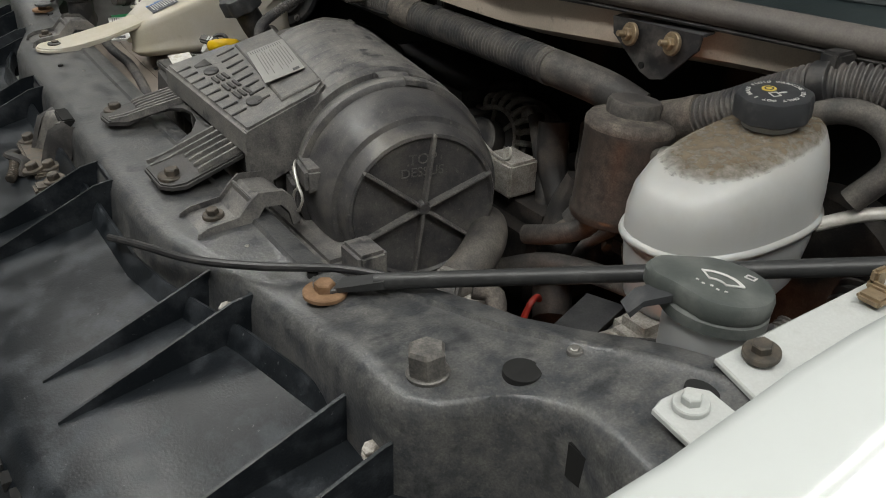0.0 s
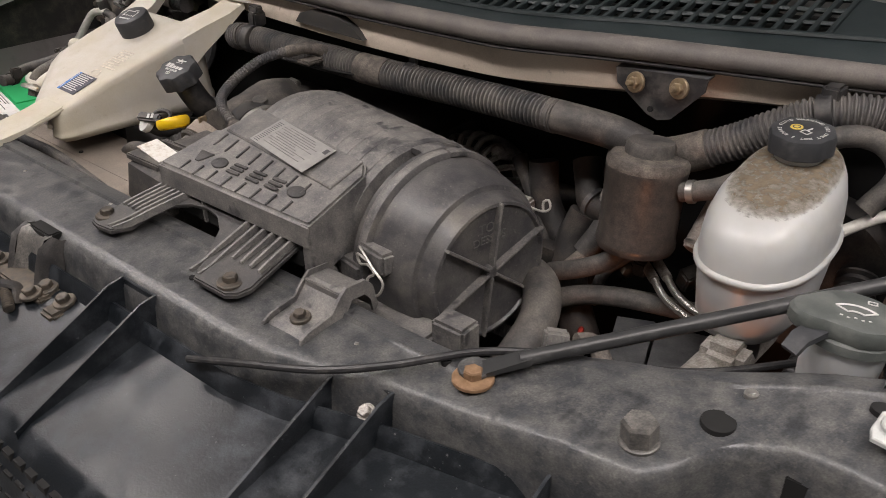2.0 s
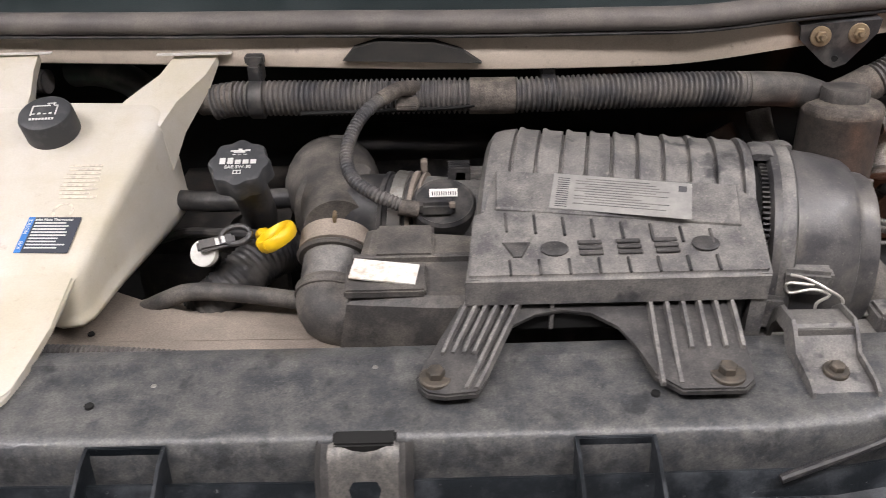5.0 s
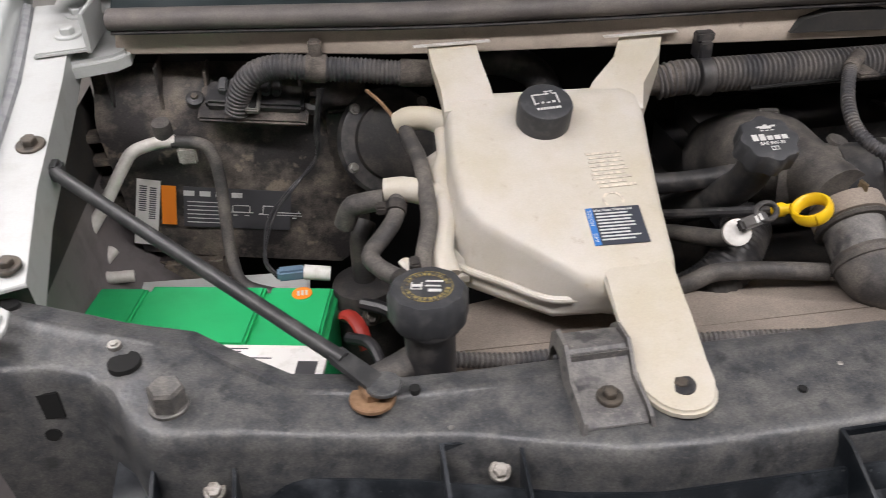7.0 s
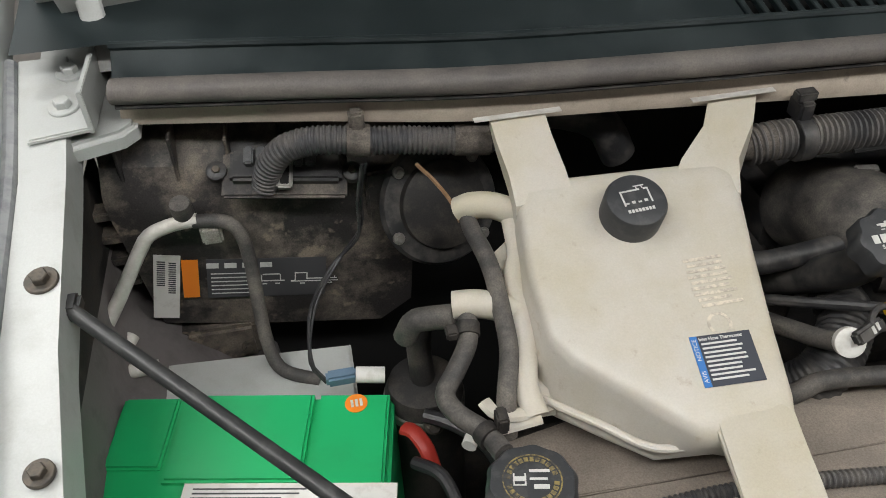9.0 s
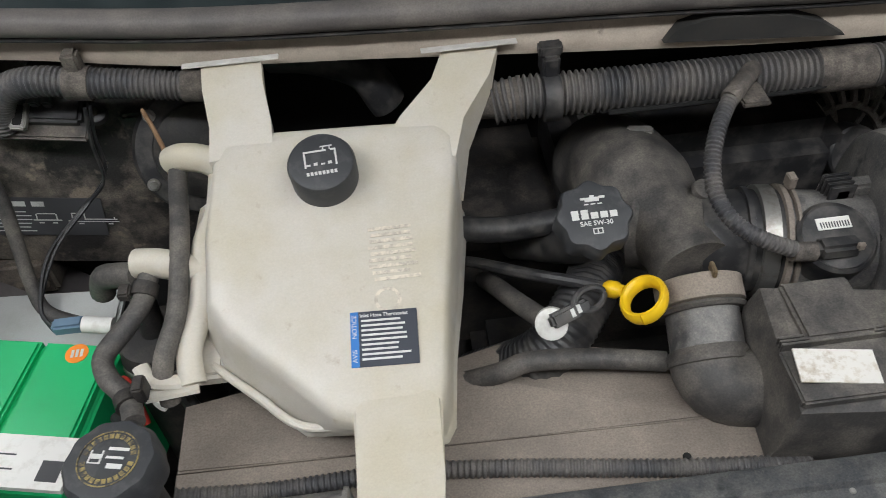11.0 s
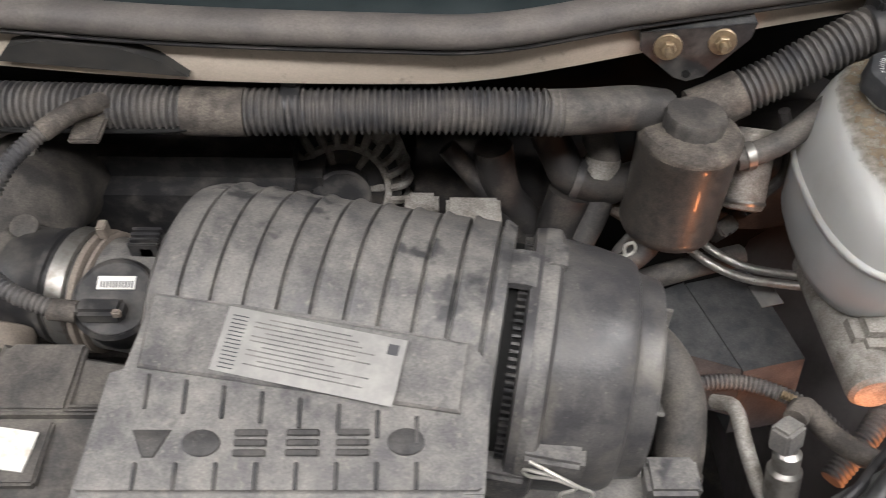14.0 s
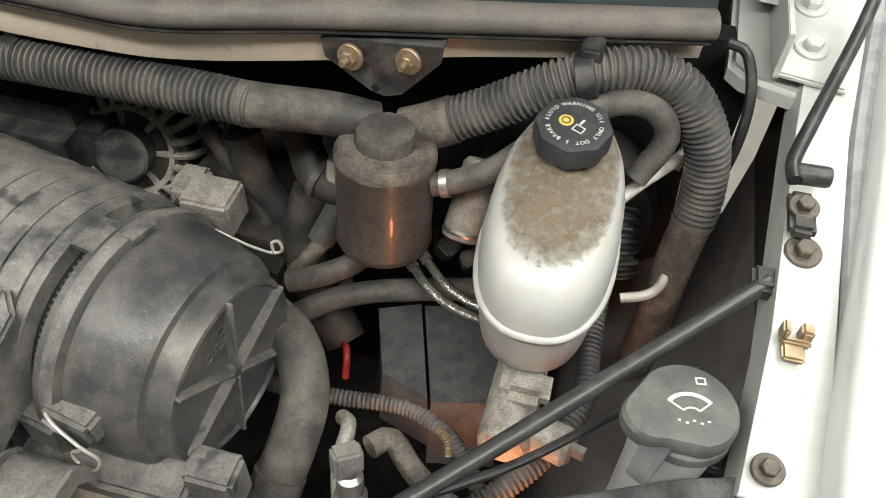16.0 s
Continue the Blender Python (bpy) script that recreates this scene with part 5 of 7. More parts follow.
# ---- oil filler ----
oil = thing("oil_filler_cap", (-0.154, 0.25, 1.1), "black lobed engine oil filler cap with white print", "oil cap")
OM = at((-0.153, 0.247, 1.105), (0.0, -0.42, 1))
part("cap", lathe([(0.030, -0.012), (0.0335, -0.009), (0.0335, 0.012), (0.0315, 0.0155), (0.028, 0.0165), (0.003, 0.0165)], OM, 96, 8, 0.06), M_CAP, oil)
OP = plane_frame(OM @ Vector((0, 0, 0.0166)), (1, 0, 0), (0, 1, 0.42))
bars(oil, "emblem", OP, [(-0.021 + i * 0.0086, -0.0146 + i * 0.0086, -0.004, 0.002 + (0.003 if i in (0, 1) else 0)) for i in range(5)], M_INK, 0.0005)
writing(oil, "SAE 5W-30", 0.0062, OP @ Matrix.Translation((0, -0.0085, 0)), M_INK, lift=0.0004, bold=0.0001)
bars(oil, "oil_can_symbol", OP, [(-0.007, 0.006, 0.0125, 0.0165), (-0.0105, -0.007, 0.0145, 0.0165), (0.006, 0.0115, 0.015, 0.0172), (-0.002, 0.002, 0.0165, 0.0185), (-0.008, -0.004, 0.0095, 0.0105), (-0.002, 0.002, 0.0095, 0.0105), (0.004, 0.008, 0.0095, 0.0105)], M_INK, 0.0005)
bars(oil, "book_symbol", OP, [(-0.0045, -0.0035, -0.0185, -0.0135), (0.0035, 0.0045, -0.0185, -0.0135), (-0.0045, 0.0045, -0.0142, -0.0132), (-0.0045, 0.0045, -0.0188, -0.0178), (-0.0005, 0.0005, -0.0185, -0.0135)], M_INK, 0.0005)
part("filler_tube", tube([(-0.153, 0.252, 1.095), (-0.15, 0.275, 1.05), (-0.16, 0.32, 1.0), (-0.2, 0.38, 0.95)], 0.021, 18, 0.01), M_BLACK, oil)
single("vent_hose", tube([(-0.29, 0.36, 1.02), (-0.26, 0.335, 1.03), (-0.22, 0.325, 1.032), (-0.17, 0.33, 1.03), (-0.12, 0.335, 1.03)], 0.0135, 14, 0.008), M_BLACK, "black rubber vent hose into the intake elbow", "hose")
dip = thing("oil_dipstick", (-0.13, 0.22, 1.04), "yellow ring pull engine oil dipstick", "dipstick")
DQ = Vector((-0.3, 0.1, 0.65)).to_track_quat("Z", "Y").to_matrix()
loopc = [Vector((-0.112, 0.193, 1.061)) + DQ @ Vector((math.cos(a) * 0.0225, math.sin(a) * 0.0185, 0)) for a in [i * 2 * math.pi / 20 for i in range(21)]]
part("ring", tube(loopc, 0.0042, 10, 0.004, flat=1.9), M_YELLOW, dip, "bright yellow ring")
part("handle", lathe([(0.0065, 0.0), (0.0085, 0.003), (0.0085, 0.012), (0.006, 0.016), (0.006, 0.022)], at((-0.138, 0.226, 1.044), (0.55, -0.6, 0.4)), 16), M_YELLOW, dip)
part("tube", tube([(-0.137, 0.225, 1.045), (-0.16, 0.245, 1.035), (-0.20, 0.275, 1.02), (-0.26, 0.33, 0.99), (-0.32, 0.38, 0.95)], 0.0062, 10, 0.01), M_BLACK, dip)
td = thing("transmission_dipstick", (-0.2, 0.19, 1.0), "black locking transmission dipstick on a dusty tube", "dipstick")
part("tube", tube([(-0.202, 0.19, 1.02), (-0.208, 0.215, 1.0), (-0.225, 0.25, 0.985), (-0.24, 0.29, 0.965), (-0.245, 0.34, 0.92)], 0.0105, 14, 0.008), M_HOSE, td)
part("seal_ring", lathe([(0.014, -0.008), (0.0155, -0.005), (0.0155, 0.003), (0.012, 0.005)], at((-0.203, 0.187, 1.024), (-0.2, -0.75, 0.6)), 24), M_STICK, td, "pale sealing collar")
TM = plane_frame((-0.188, 0.186, 1.037), (1, 0.42, 0), (0, 0.6, 0.5))
part("lever", box(-0.02, 0.022, -0.007, 0.007, -0.006, 0.006, 0.003, TM), M_BLACK, td, "black locking lever")
part("finger_loop", tube([TM @ Vector((0.012 + 0.016 * math.cos(a) + 0.012, 0.004 + 0.01 * math.sin(a), 0.002)) for a in [i * 2 * math.pi / 16 for i in range(17)]], 0.0035, 8, 0.004), M_BLACK, td)
bars(td, "lock_symbol", TM @ Matrix.Translation((0.004, 0, 0.006)), [(-0.004, 0.0, -0.004, 0.004), (0.003, 0.007, -0.003, 0.005)], M_INK, 0.0005)
single("cooler_hose", tube([(-0.30, 0.19, 0.955), (-0.25, 0.178, 0.985), (-0.22, 0.182, 0.992), (-0.16, 0.178, 0.99), (-0.09, 0.168, 0.985)], 0.0105, 12, 0.01), M_HOSE, "dusty rubber cooler hose over the fan shroud", "hose")

# ---- wiring looms ----
loom = thing("engine_loom", (0.15, 0.41, 1.12), "thick corrugated wiring loom with dusty cloth tape", "wiring loom")
LP = [(-0.215, 0.42, 1.135), (-0.18, 0.418, 1.14), (-0.06, 0.412, 1.141), (0.06, 0.408, 1.142), (0.16, 0.406, 1.141), (0.30, 0.409, 1.142), (0.42, 0.411, 1.141), (0.47, 0.41, 1.14)]
part("conduit", tube(LP, 0.0228, 20, pitch=0.0066, depth=0.0036), M_LOOM, loom, "ribbed grey-brown conduit")
part("wrap", tube([(-0.235, 0.424, 1.132), (-0.215, 0.42, 1.137), (-0.185, 0.418, 1.14)], 0.021, 16, 0.006, rfun=lambda f: 0.015 + 0.008 * f), M_TAPE, loom, "taped end")
part("wrap", tube([(0.115, 0.4065, 1.1415), (0.14, 0.406, 1.141), (0.172, 0.4062, 1.141)], 0.0235, 18, 0.006), M_TAPE, loom, "cloth tape")
part("wrap", tube([(0.455, 0.4105, 1.1405), (0.49, 0.416, 1.138), (0.54, 0.434, 1.128), (0.58, 0.45, 1.112)], 0.0225, 18, 0.008), M_HOSE, loom, "smooth black sleeve")
part("split_line", tube([(-0.1, 0.3925, 1.128), (0.0, 0.389, 1.131), (0.09, 0.386, 1.134), (0.12, 0.386, 1.137)], 0.003, 6, 0.01), M_VOID, loom, "dark split in the conduit")
for cx in (-0.157, 0.215):
    part("tie_band", lathe([(0.0235, -0.009), (0.0245, -0.008), (0.0245, 0.008), (0.0235, 0.009)], at((cx, 0.412, 1.141), (1, 0, 0)), 24), M_BLACK, loom)
    part("clip", box(cx - 0.009, cx + 0.009, 0.412, 0.440, 1.16, 1.186, 0.003, None), M_BLACK, loom, "black edge clip")
    part("clip_jaw", box(cx - 0.012, cx + 0.012, 0.418, 0.432, 1.184, 1.196, 0.002, None), M_BLACK, loom)
branch = thing("sensor_loom", (0.0, 0.3, 1.12), "thin corrugated loom to the flow meter", "wiring loom")
part("conduit", tube([(0.006, 0.345, 1.172), (-0.014, 0.315, 1.165), (-0.028, 0.285, 1.15), (-0.032, 0.255, 1.134), (-0.022, 0.228, 1.122), (0.002, 0.211, 1.112), (0.03, 0.205, 1.101)], 0.0082, 14, pitch=0.0045, depth=0.0012), M_LOOM, branch)
part("wrap", tube([(0.045, 0.39, 1.168), (0.026, 0.365, 1.176), (0.004, 0.343, 1.171)], 0.0095, 12, 0.006), M_TAPE, branch)
part("wrap", tube([(0.028, 0.206, 1.098), (0.05, 0.206, 1.094)], 0.0095, 12, 0.006), M_TAPE, branch)
part("tape_flag", box(0.022, 0.05, 0.345, 0.385, 1.155, 1.161, 0.002), M_TAPE, branch)
rl = thing("body_loom", (0.78, 0.44, 1.1), "thick corrugated wiring loom arching behind the brake reservoir", "wiring loom")
part("conduit", tube([(0.64, 0.425, 1.135), (0.68, 0.432, 1.155), (0.725, 0.44, 1.182), (0.768, 0.450, 1.203), (0.82, 0.466, 1.206), (0.86, 0.467, 1.19), (0.893, 0.46, 1.145), (0.905, 0.45, 1.09), (0.905, 0.44, 1.05)], 0.0228, 18, pitch=0.0066, depth=0.0036), M_LOOM, rl)
part("wrap", tube([(0.60, 0.418, 1.118), (0.625, 0.422, 1.128), (0.648, 0.426, 1.139)], 0.0245, 18, 0.006), M_TAPE, rl, "dusty taped joint")
part("wrap", tube([(0.905, 0.441, 1.055), (0.898, 0.42, 0.99), (0.895, 0.40, 0.93), (0.89, 0.39, 0.85)], 0.0215, 16, 0.01), M_TAPE, rl)
part("clip", box(0.757, 0.778, 0.44, 0.47, 1.21, 1.236, 0.003), M_BLACK, rl, "black edge clip")
part("tie_band", lathe([(0.0235, -0.009), (0.0245, -0.008), (0.0245, 0.008), (0.0235, 0.009)], at((0.768, 0.446, 1.203), (0.9, 0.1, 0.3)), 24), M_BLACK, rl)
ll = thing("blower_loom", (-0.62, 0.47, 1.1), "dusty corrugated loom to the blower control", "wiring loom")
part("conduit", tube([(-0.768, 0.49, 1.085), (-0.758, 0.485, 1.115), (-0.735, 0.478, 1.14), (-0.70, 0.472, 1.148), (-0.655, 0.468, 1.143), (-0.60, 0.465, 1.137), (-0.545, 0.462, 1.13), (-0.47, 0.455, 1.128)], 0.0165, 16, pitch=0.0055, depth=0.0018), M_LOOM, ll)
part("wrap", tube([(-0.67, 0.469, 1.145), (-0.645, 0.467, 1.142)], 0.0185, 14, 0.006), M_TAPE, ll)
part("tie", box(-0.665, -0.648, 0.462, 0.48, 1.155, 1.18, 0.003), M_TAPE, ll)
part("wrap", tube([(-0.55, 0.462, 1.131), (-0.51, 0.458, 1.128)], 0.018, 14, 0.006), M_TAPE, ll)


# ---- power steering reservoir ----
ps = thing("power_steering_reservoir", (0.597, 0.375, 1.0), "dusty black power steering reservoir under its bracket", "fluid reservoir")
PN = Vector((0.0, 0.10, 1)).normalized()
PM = at((0.597, 0.366, 1.005), PN)
part("canister", lathe([(0.040, -0.004), (0.049, 0.0), (0.0515, 0.006), (0.0515, 0.012), (0.0498, 0.015), (0.0505, 0.10), (0.0515, 0.108), (0.0505, 0.116), (0.046, 0.121), (0.03, 0.124)], PM, 44), M_PSRES, ps, "grimy translucent black canister")
part("top_plate", lathe([(0.0512, 0.109), (0.0516, 0.112), (0.0512, 0.1165), (0.047, 0.1222), (0.03, 0.1255)], PM, 44), M_TAPE, ps, "brown dusty top")
part("cap", lathe([(0.026, 0.122), (0.030, 0.125), (0.030, 0.138), (0.028, 0.1415), (0.004, 0.142)], PM, 72, 18, 0.022), M_HOSE, ps, "dusty ridged cap")
part("bracket_plate", rings([[(0.53, 0.3980, 1.222), (0.642, 0.4159, 1.222), (0.64, 0.4156, 1.205), (0.604, 0.4098, 1.166), (0.588, 0.4073, 1.162), (0.574, 0.4050, 1.168), (0.533, 0.3985, 1.203)],
                             [(0.53, 0.4020, 1.222), (0.642, 0.4199, 1.222), (0.64, 0.4196, 1.205), (0.604, 0.4138, 1.166), (0.588, 0.4113, 1.162), (0.574, 0.4090, 1.168), (0.533, 0.4025, 1.203)]]), M_BLACK, ps, "black steel bracket plate")
part("bracket_flange", rings([[(0.530, 0.400, 1.222), (0.642, 0.418, 1.222), (0.642, 0.437, 1.224), (0.530, 0.422, 1.224)], [(0.530, 0.400, 1.219), (0.642, 0.418, 1.219), (0.642, 0.437, 1.221), (0.530, 0.422, 1.221)]]), M_SUPPORT, ps)
part("bracket_hole", lathe([(0.004, 0), (0.004, 0.002)], at((0.582, 0.3985, 1.178), (-0.16, -1, 0)), 14), M_VOID, ps)
for bx, by in ((0.558, 0.3995), (0.611, 0.409)):
    hexbolt(ps, (bx, by, 1.207), (-0.16, -1, 0.15), 0.0075, M_BRASS, 0.013, 0.006, "gold zinc nut", wm=M_BRASS)
    part("stud", lathe([(0.0036, 0.0), (0.0036, 0.017), (0.003, 0.018)], at((bx, by, 1.207), (-0.16, -1, 0.15)), 12), M_BRASS, ps)
part("return_hose", tube([(0.648, 0.37, 1.095), (0.665, 0.372, 1.10), (0.70, 0.382, 1.115), (0.75, 0.405, 1.155), (0.80, 0.43, 1.185), (0.84, 0.442, 1.18), (0.86, 0.44, 1.15), (0.84, 0.42, 1.11)], 0.0125, 14, 0.01), M_HOSE, ps, "smooth rubber return hose")
part("hose_clamp", tube([(0.656, 0.371, 1.097), (0.664, 0.372, 1.099)], 0.0145, 16, 0.003), M_STEEL, ps)
part("lower_hose", tube([(0.585, 0.36, 1.01), (0.575, 0.345, 0.985), (0.54, 0.33, 0.965), (0.50, 0.32, 0.95)], 0.013, 12, 0.01), M_HOSE, ps)

# ---- brake fluid reservoir on the master cylinder ----
br = thing("brake_fluid_reservoir", (0.766, 0.33, 1.0), "milky white brake fluid reservoir with brown dust on top", "fluid reservoir")


def oval(cx, cy, a, b, z, tilt=0.0, n=40, sq=2.4, zy=None):
    out = []
    for i in range(n):
        t = 2 * math.pi * i / n
        c, s_ = math.cos(t), math.sin(t)
        x = cx + a * math.copysign(abs(c) ** (2 / sq), c)
        y = cy + b * math.copysign(abs(s_) ** (2 / sq), s_)
        out.append((x, y, z + tilt * (y - cy)))
    return out


cx, cy = 0.766, 0.332
part("lower_body", rings([oval(cx, cy, 0.061, 0.110, 1.083), oval(cx, cy, 0.060, 0.108, 1.06), oval(cx, cy - 0.002, 0.056, 0.100, 1.02), oval(cx, cy - 0.004, 0.046, 0.085, 1.0), oval(cx, cy - 0.004, 0.03, 0.06, 0.992)]), M_BRAKELOW, br, "translucent lower half", smooth=50)
part("seam", rings([oval(cx, cy, 0.060, 0.109, 1.080), oval(cx, cy, 0.0655, 0.1145, 1.082), oval(cx, cy, 0.0665, 0.1155, 1.085), oval(cx, cy, 0.0655, 0.1145, 1.088), oval(cx, cy, 0.060, 0.109, 1.090)]), M_BRAKE, br, "welded seam flange", smooth=60)
part("upper_body", rings([oval(cx, cy, 0.0625, 0.1115, 1.085), oval(cx, cy, 0.0622, 0.111, 1.11, 0.02), oval(cx, cy + 0.001, 0.0605, 0.107, 1.130, 0.06), oval(cx, cy + 0.004, 0.056, 0.099, 1.147, 0.10), oval(cx, cy + 0.010, 0.049, 0.088, 1.158, 0.14), oval(cx, cy + 0.018, 0.040, 0.074, 1.165, 0.16), oval(cx, cy + 0.025, 0.026, 0.05, 1.169, 0.16)]), M_BRAKE, br, smooth=60)
dust = part("dust_film", rings([oval(cx, cy + 0.008, 0.0505, 0.091, 1.1572, 0.13), oval(cx, cy + 0.012, 0.0475, 0.085, 1.1605, 0.14), oval(cx, cy + 0.018, 0.040, 0.074, 1.1662, 0.16), oval(cx, cy + 0.025, 0.026, 0.05, 1.1702, 0.16), oval(cx, cy + 0.025, 0.006, 0.01, 1.171, 0.16)]), M_FILM, br, "patch of brown dust", smooth=60)
film = dust.data
cover = film.attributes.new("cover", "FLOAT", "POINT")
for i_, v_ in enumerate(film.vertices):
    cover.data[i_].value = min(1.0, (i_ // 40) / 1.6)
KM = at((0.766, 0.372, 1.178), (0.0, -0.10, 1)) @ Matrix.Scale(0.95, 4)
part("filler_neck", lathe([(0.027, -0.012), (0.027, 0.002)], KM, 30), M_BRAKE, br)
kc = part("cap", lathe([(0.031, 0.0), (0.0355, 0.003), (0.0355, 0.021), (0.034, 0.025), (0.030, 0.0265), (0.003, 0.0265)], KM, 80, 8, 0.03), M_CAP, br, "black lobed cap with warning text")
KP = plane_frame(KM @ Vector((0, 0, 0.0266)), (1, 0, 0), (0, 1, 0.10))
ring_text = "WARNING USE ONLY DOT 3 BRAKE FLUID "
for i, ch in enumerate(ring_text):
    if ch != " ":
        a = -150 - i * 360 / len(ring_text)
        writing(kc, ch, 0.0056, KP @ pose(0, 0, 0, 0, 0, a + 90 + 90) @ Matrix.Translation((0, 0.0235, 0)), M_INK, lift=0.0003)
part("warning_disc", lathe([(0.0065, 0), (0.0065, 0.0006)], KP @ Matrix.Translation((-0.0075, 0.001, 0)), 24), M_GOLD, kc, "yellow brake symbol")
part("warning_ring", lathe([(0.0042, 0.0006), (0.0042, 0.0009), (0.003, 0.0009), (0.003, 0.0006)], KP @ Matrix.Translation((-0.0075, 0.001, 0)), 24, caps=(False, False)), M_PRINT, kc)
bars(kc, "hatch_symbol", KP @ pose(0, 0, 0, 0, 0, -25), [(0.002, 0.012, -0.001, 0.0), (0.002, 0.012, -0.008, -0.007), (0.002, 0.003, -0.008, 0.0), (0.011, 0.012, -0.008, 0.0), (0.004, 0.006, 0.001, 0.008)], M_INK, 0.0005)
mc = thing("brake_master_cylinder", (0.76, 0.24, 0.95), "cast aluminium brake master cylinder below the reservoir", "master cylinder")
part("barrel", lathe([(0.02, -0.01), (0.0245, -0.006), (0.0255, 0.0), (0.0255, 0.17), (0.02, 0.18)], at((0.757, 0.178, 0.967), (0.02, 1, -0.08)), 36), M_ALU, mc)
part("boss", lathe([(0.016, 0.0), (0.019, 0.004), (0.019, 0.035), (0.014, 0.04)], at((0.782, 0.195, 0.966), (0.9, -0.3, 0.15)), 24), M_ALU, mc)
part("boss", box(0.742, 0.79, 0.205, 0.25, 0.975, 1.005, 0.01), M_ALU, mc)
hexbolt(mc, (0.818, 0.184, 0.972), (0.9, -0.3, 0.15), 0.0075, M_STEEL, 0.009, 0.012, "bright bleed screw")
part("neck", lathe([(0.02, 0), (0.02, 0.05)], at((0.765, 0.28, 0.96)), 20), M_BLACK, mc)
part("booster", lathe([(0.11, 0.0), (0.115, 0.02), (0.11, 0.05)], at((0.76, 0.50, 0.95), (0, 1, 0)), 40), M_DARK, mc, "black brake booster")
# canister with a bar code behind the steering reservoir
cn = thing("filter_canister", (0.68, 0.42, 1.03), "small metal canister with a printed label", "canister")
CN = at((0.672, 0.375, 1.015), (0.12, 0.62, 0.78))
part("shell", lathe([(0.016, -0.002), (0.021, 0.0), (0.0225, 0.004), (0.0225, 0.08), (0.018, 0.086)], CN, 30), M_ALU, cn, "dull metal shell")
part("rim", lathe([(0.0225, 0.004), (0.0238, 0.007), (0.0225, 0.01)], CN, 30), M_STEEL, cn)

# ---- junction block, hoses and lines beside the brake parts ----
fb = thing("relay_box", (0.65, 0.3, 0.85), "black plastic relay box deep beside the master cylinder", "relay box")
part("lid", rings([[(0.588, 0.342, 0.902), (0.634, 0.362, 0.902), (0.673, 0.243, 0.900), (0.617, 0.262, 0.900)], [(0.588, 0.342, 0.85), (0.634, 0.362, 0.85), (0.68, 0.225, 0.83), (0.617, 0.245, 0.83)]]), M_RELAY, fb, "scuffed green-black lid")
part("body", rings([[(0.638, 0.363, 0.898), (0.72, 0.385, 0.898), (0.75, 0.26, 0.896), (0.677, 0.243, 0.896)], [(0.638, 0.363, 0.82), (0.72, 0.385, 0.82), (0.755, 0.235, 0.8), (0.68, 0.22, 0.8)]]), M_RELAY, fb)
part("tag", box(-0.014, 0.014, -0.016, 0.016, 0, 0.0012, 0, plane_frame((0.728, 0.345, 0.9), (1, 0.25, 0), (-0.25, 1, 0))), M_GREYLAB, fb, "dull grey sticker")
rh = thing("radiator_hose", (0.56, 0.18, 0.95), "dusty black upper radiator hose curving from the engine", "hose")
part("hose", tube([(0.47, 0.285, 0.965), (0.51, 0.265, 0.985), (0.548, 0.235, 0.99), (0.570, 0.195, 0.975), (0.570, 0.155, 0.95), (0.562, 0.12, 0.92), (0.555, 0.09, 0.88)], 0.0235, 22, 0.008), M_HOSE, rh)
part("cuff", tube([(0.5655, 0.133, 0.934), (0.559, 0.107, 0.905)], 0.0255, 22, 0.006), M_HOSE, rh)
bl1 = thing("brake_lines", (0.68, 0.34, 0.95), "pair of braided steel hydraulic hoses", "hydraulic lines")
for k_ in (0, 1):
    o = Vector((0.012, 0.012, 0.002)) * k_
    part("braided_hose", tube([Vector((0.622, 0.366, 0.962)) + o, Vector((0.648, 0.342, 0.958)) + o, Vector((0.68, 0.328, 0.953)) + o, Vector((0.72, 0.322, 0.95)) + o, Vector((0.77, 0.32, 0.945)) + o], 0.0052, 10, pitch=0.0026, depth=0.0005), M_STEEL, bl1)
    part("ferrule", tube([Vector((0.598, 0.388, 0.965)) + o, Vector((0.624, 0.364, 0.962)) + o], 0.0068, 12, 0.008), M_ALU, bl1)
part("line_clip", box(0.585, 0.605, 0.375, 0.40, 0.95, 0.972, 0.003), M_DARK, bl1)
single("heater_hose", tube([(0.48, 0.285, 0.90), (0.53, 0.315, 0.925), (0.575, 0.34, 0.93), (0.63, 0.36, 0.93), (0.70, 0.385, 0.925)], 0.0135, 14, 0.01), M_HOSE, "dusty rubber heater hose under the reservoirs", "hose")
lw = thing("lamp_loom", (0.66, 0.22, 0.9), "thin corrugated loom to the headlamp", "wiring loom")
part("conduit", tube([(0.47, 0.225, 0.905), (0.52, 0.228, 0.905), (0.58, 0.234, 0.90), (0.645, 0.238, 0.905), (0.69, 0.222, 0.91), (0.72, 0.195, 0.915), (0.745, 0.165, 0.91)], 0.009, 14, pitch=0.005, depth=0.0014), M_LOOM, lw)
part("conduit", tube([(0.82, 0.40, 0.97), (0.822, 0.34, 0.95), (0.823, 0.27, 0.94), (0.80, 0.215, 0.93), (0.765, 0.17, 0.92), (0.72, 0.13, 0.90)], 0.0125, 14, pitch=0.0055, depth=0.0016), M_LOOM, lw)
part("copper_strand", tube([(0.69, 0.215, 0.918), (0.702, 0.205, 0.92), (0.708, 0.19, 0.915)], 0.005, 8, pitch=0.003, depth=0.001), M_BRASS, lw)
sw = thing("pressure_switch", (0.64, 0.13, 1.0), "metal pressure switch with a taped connector", "switch")
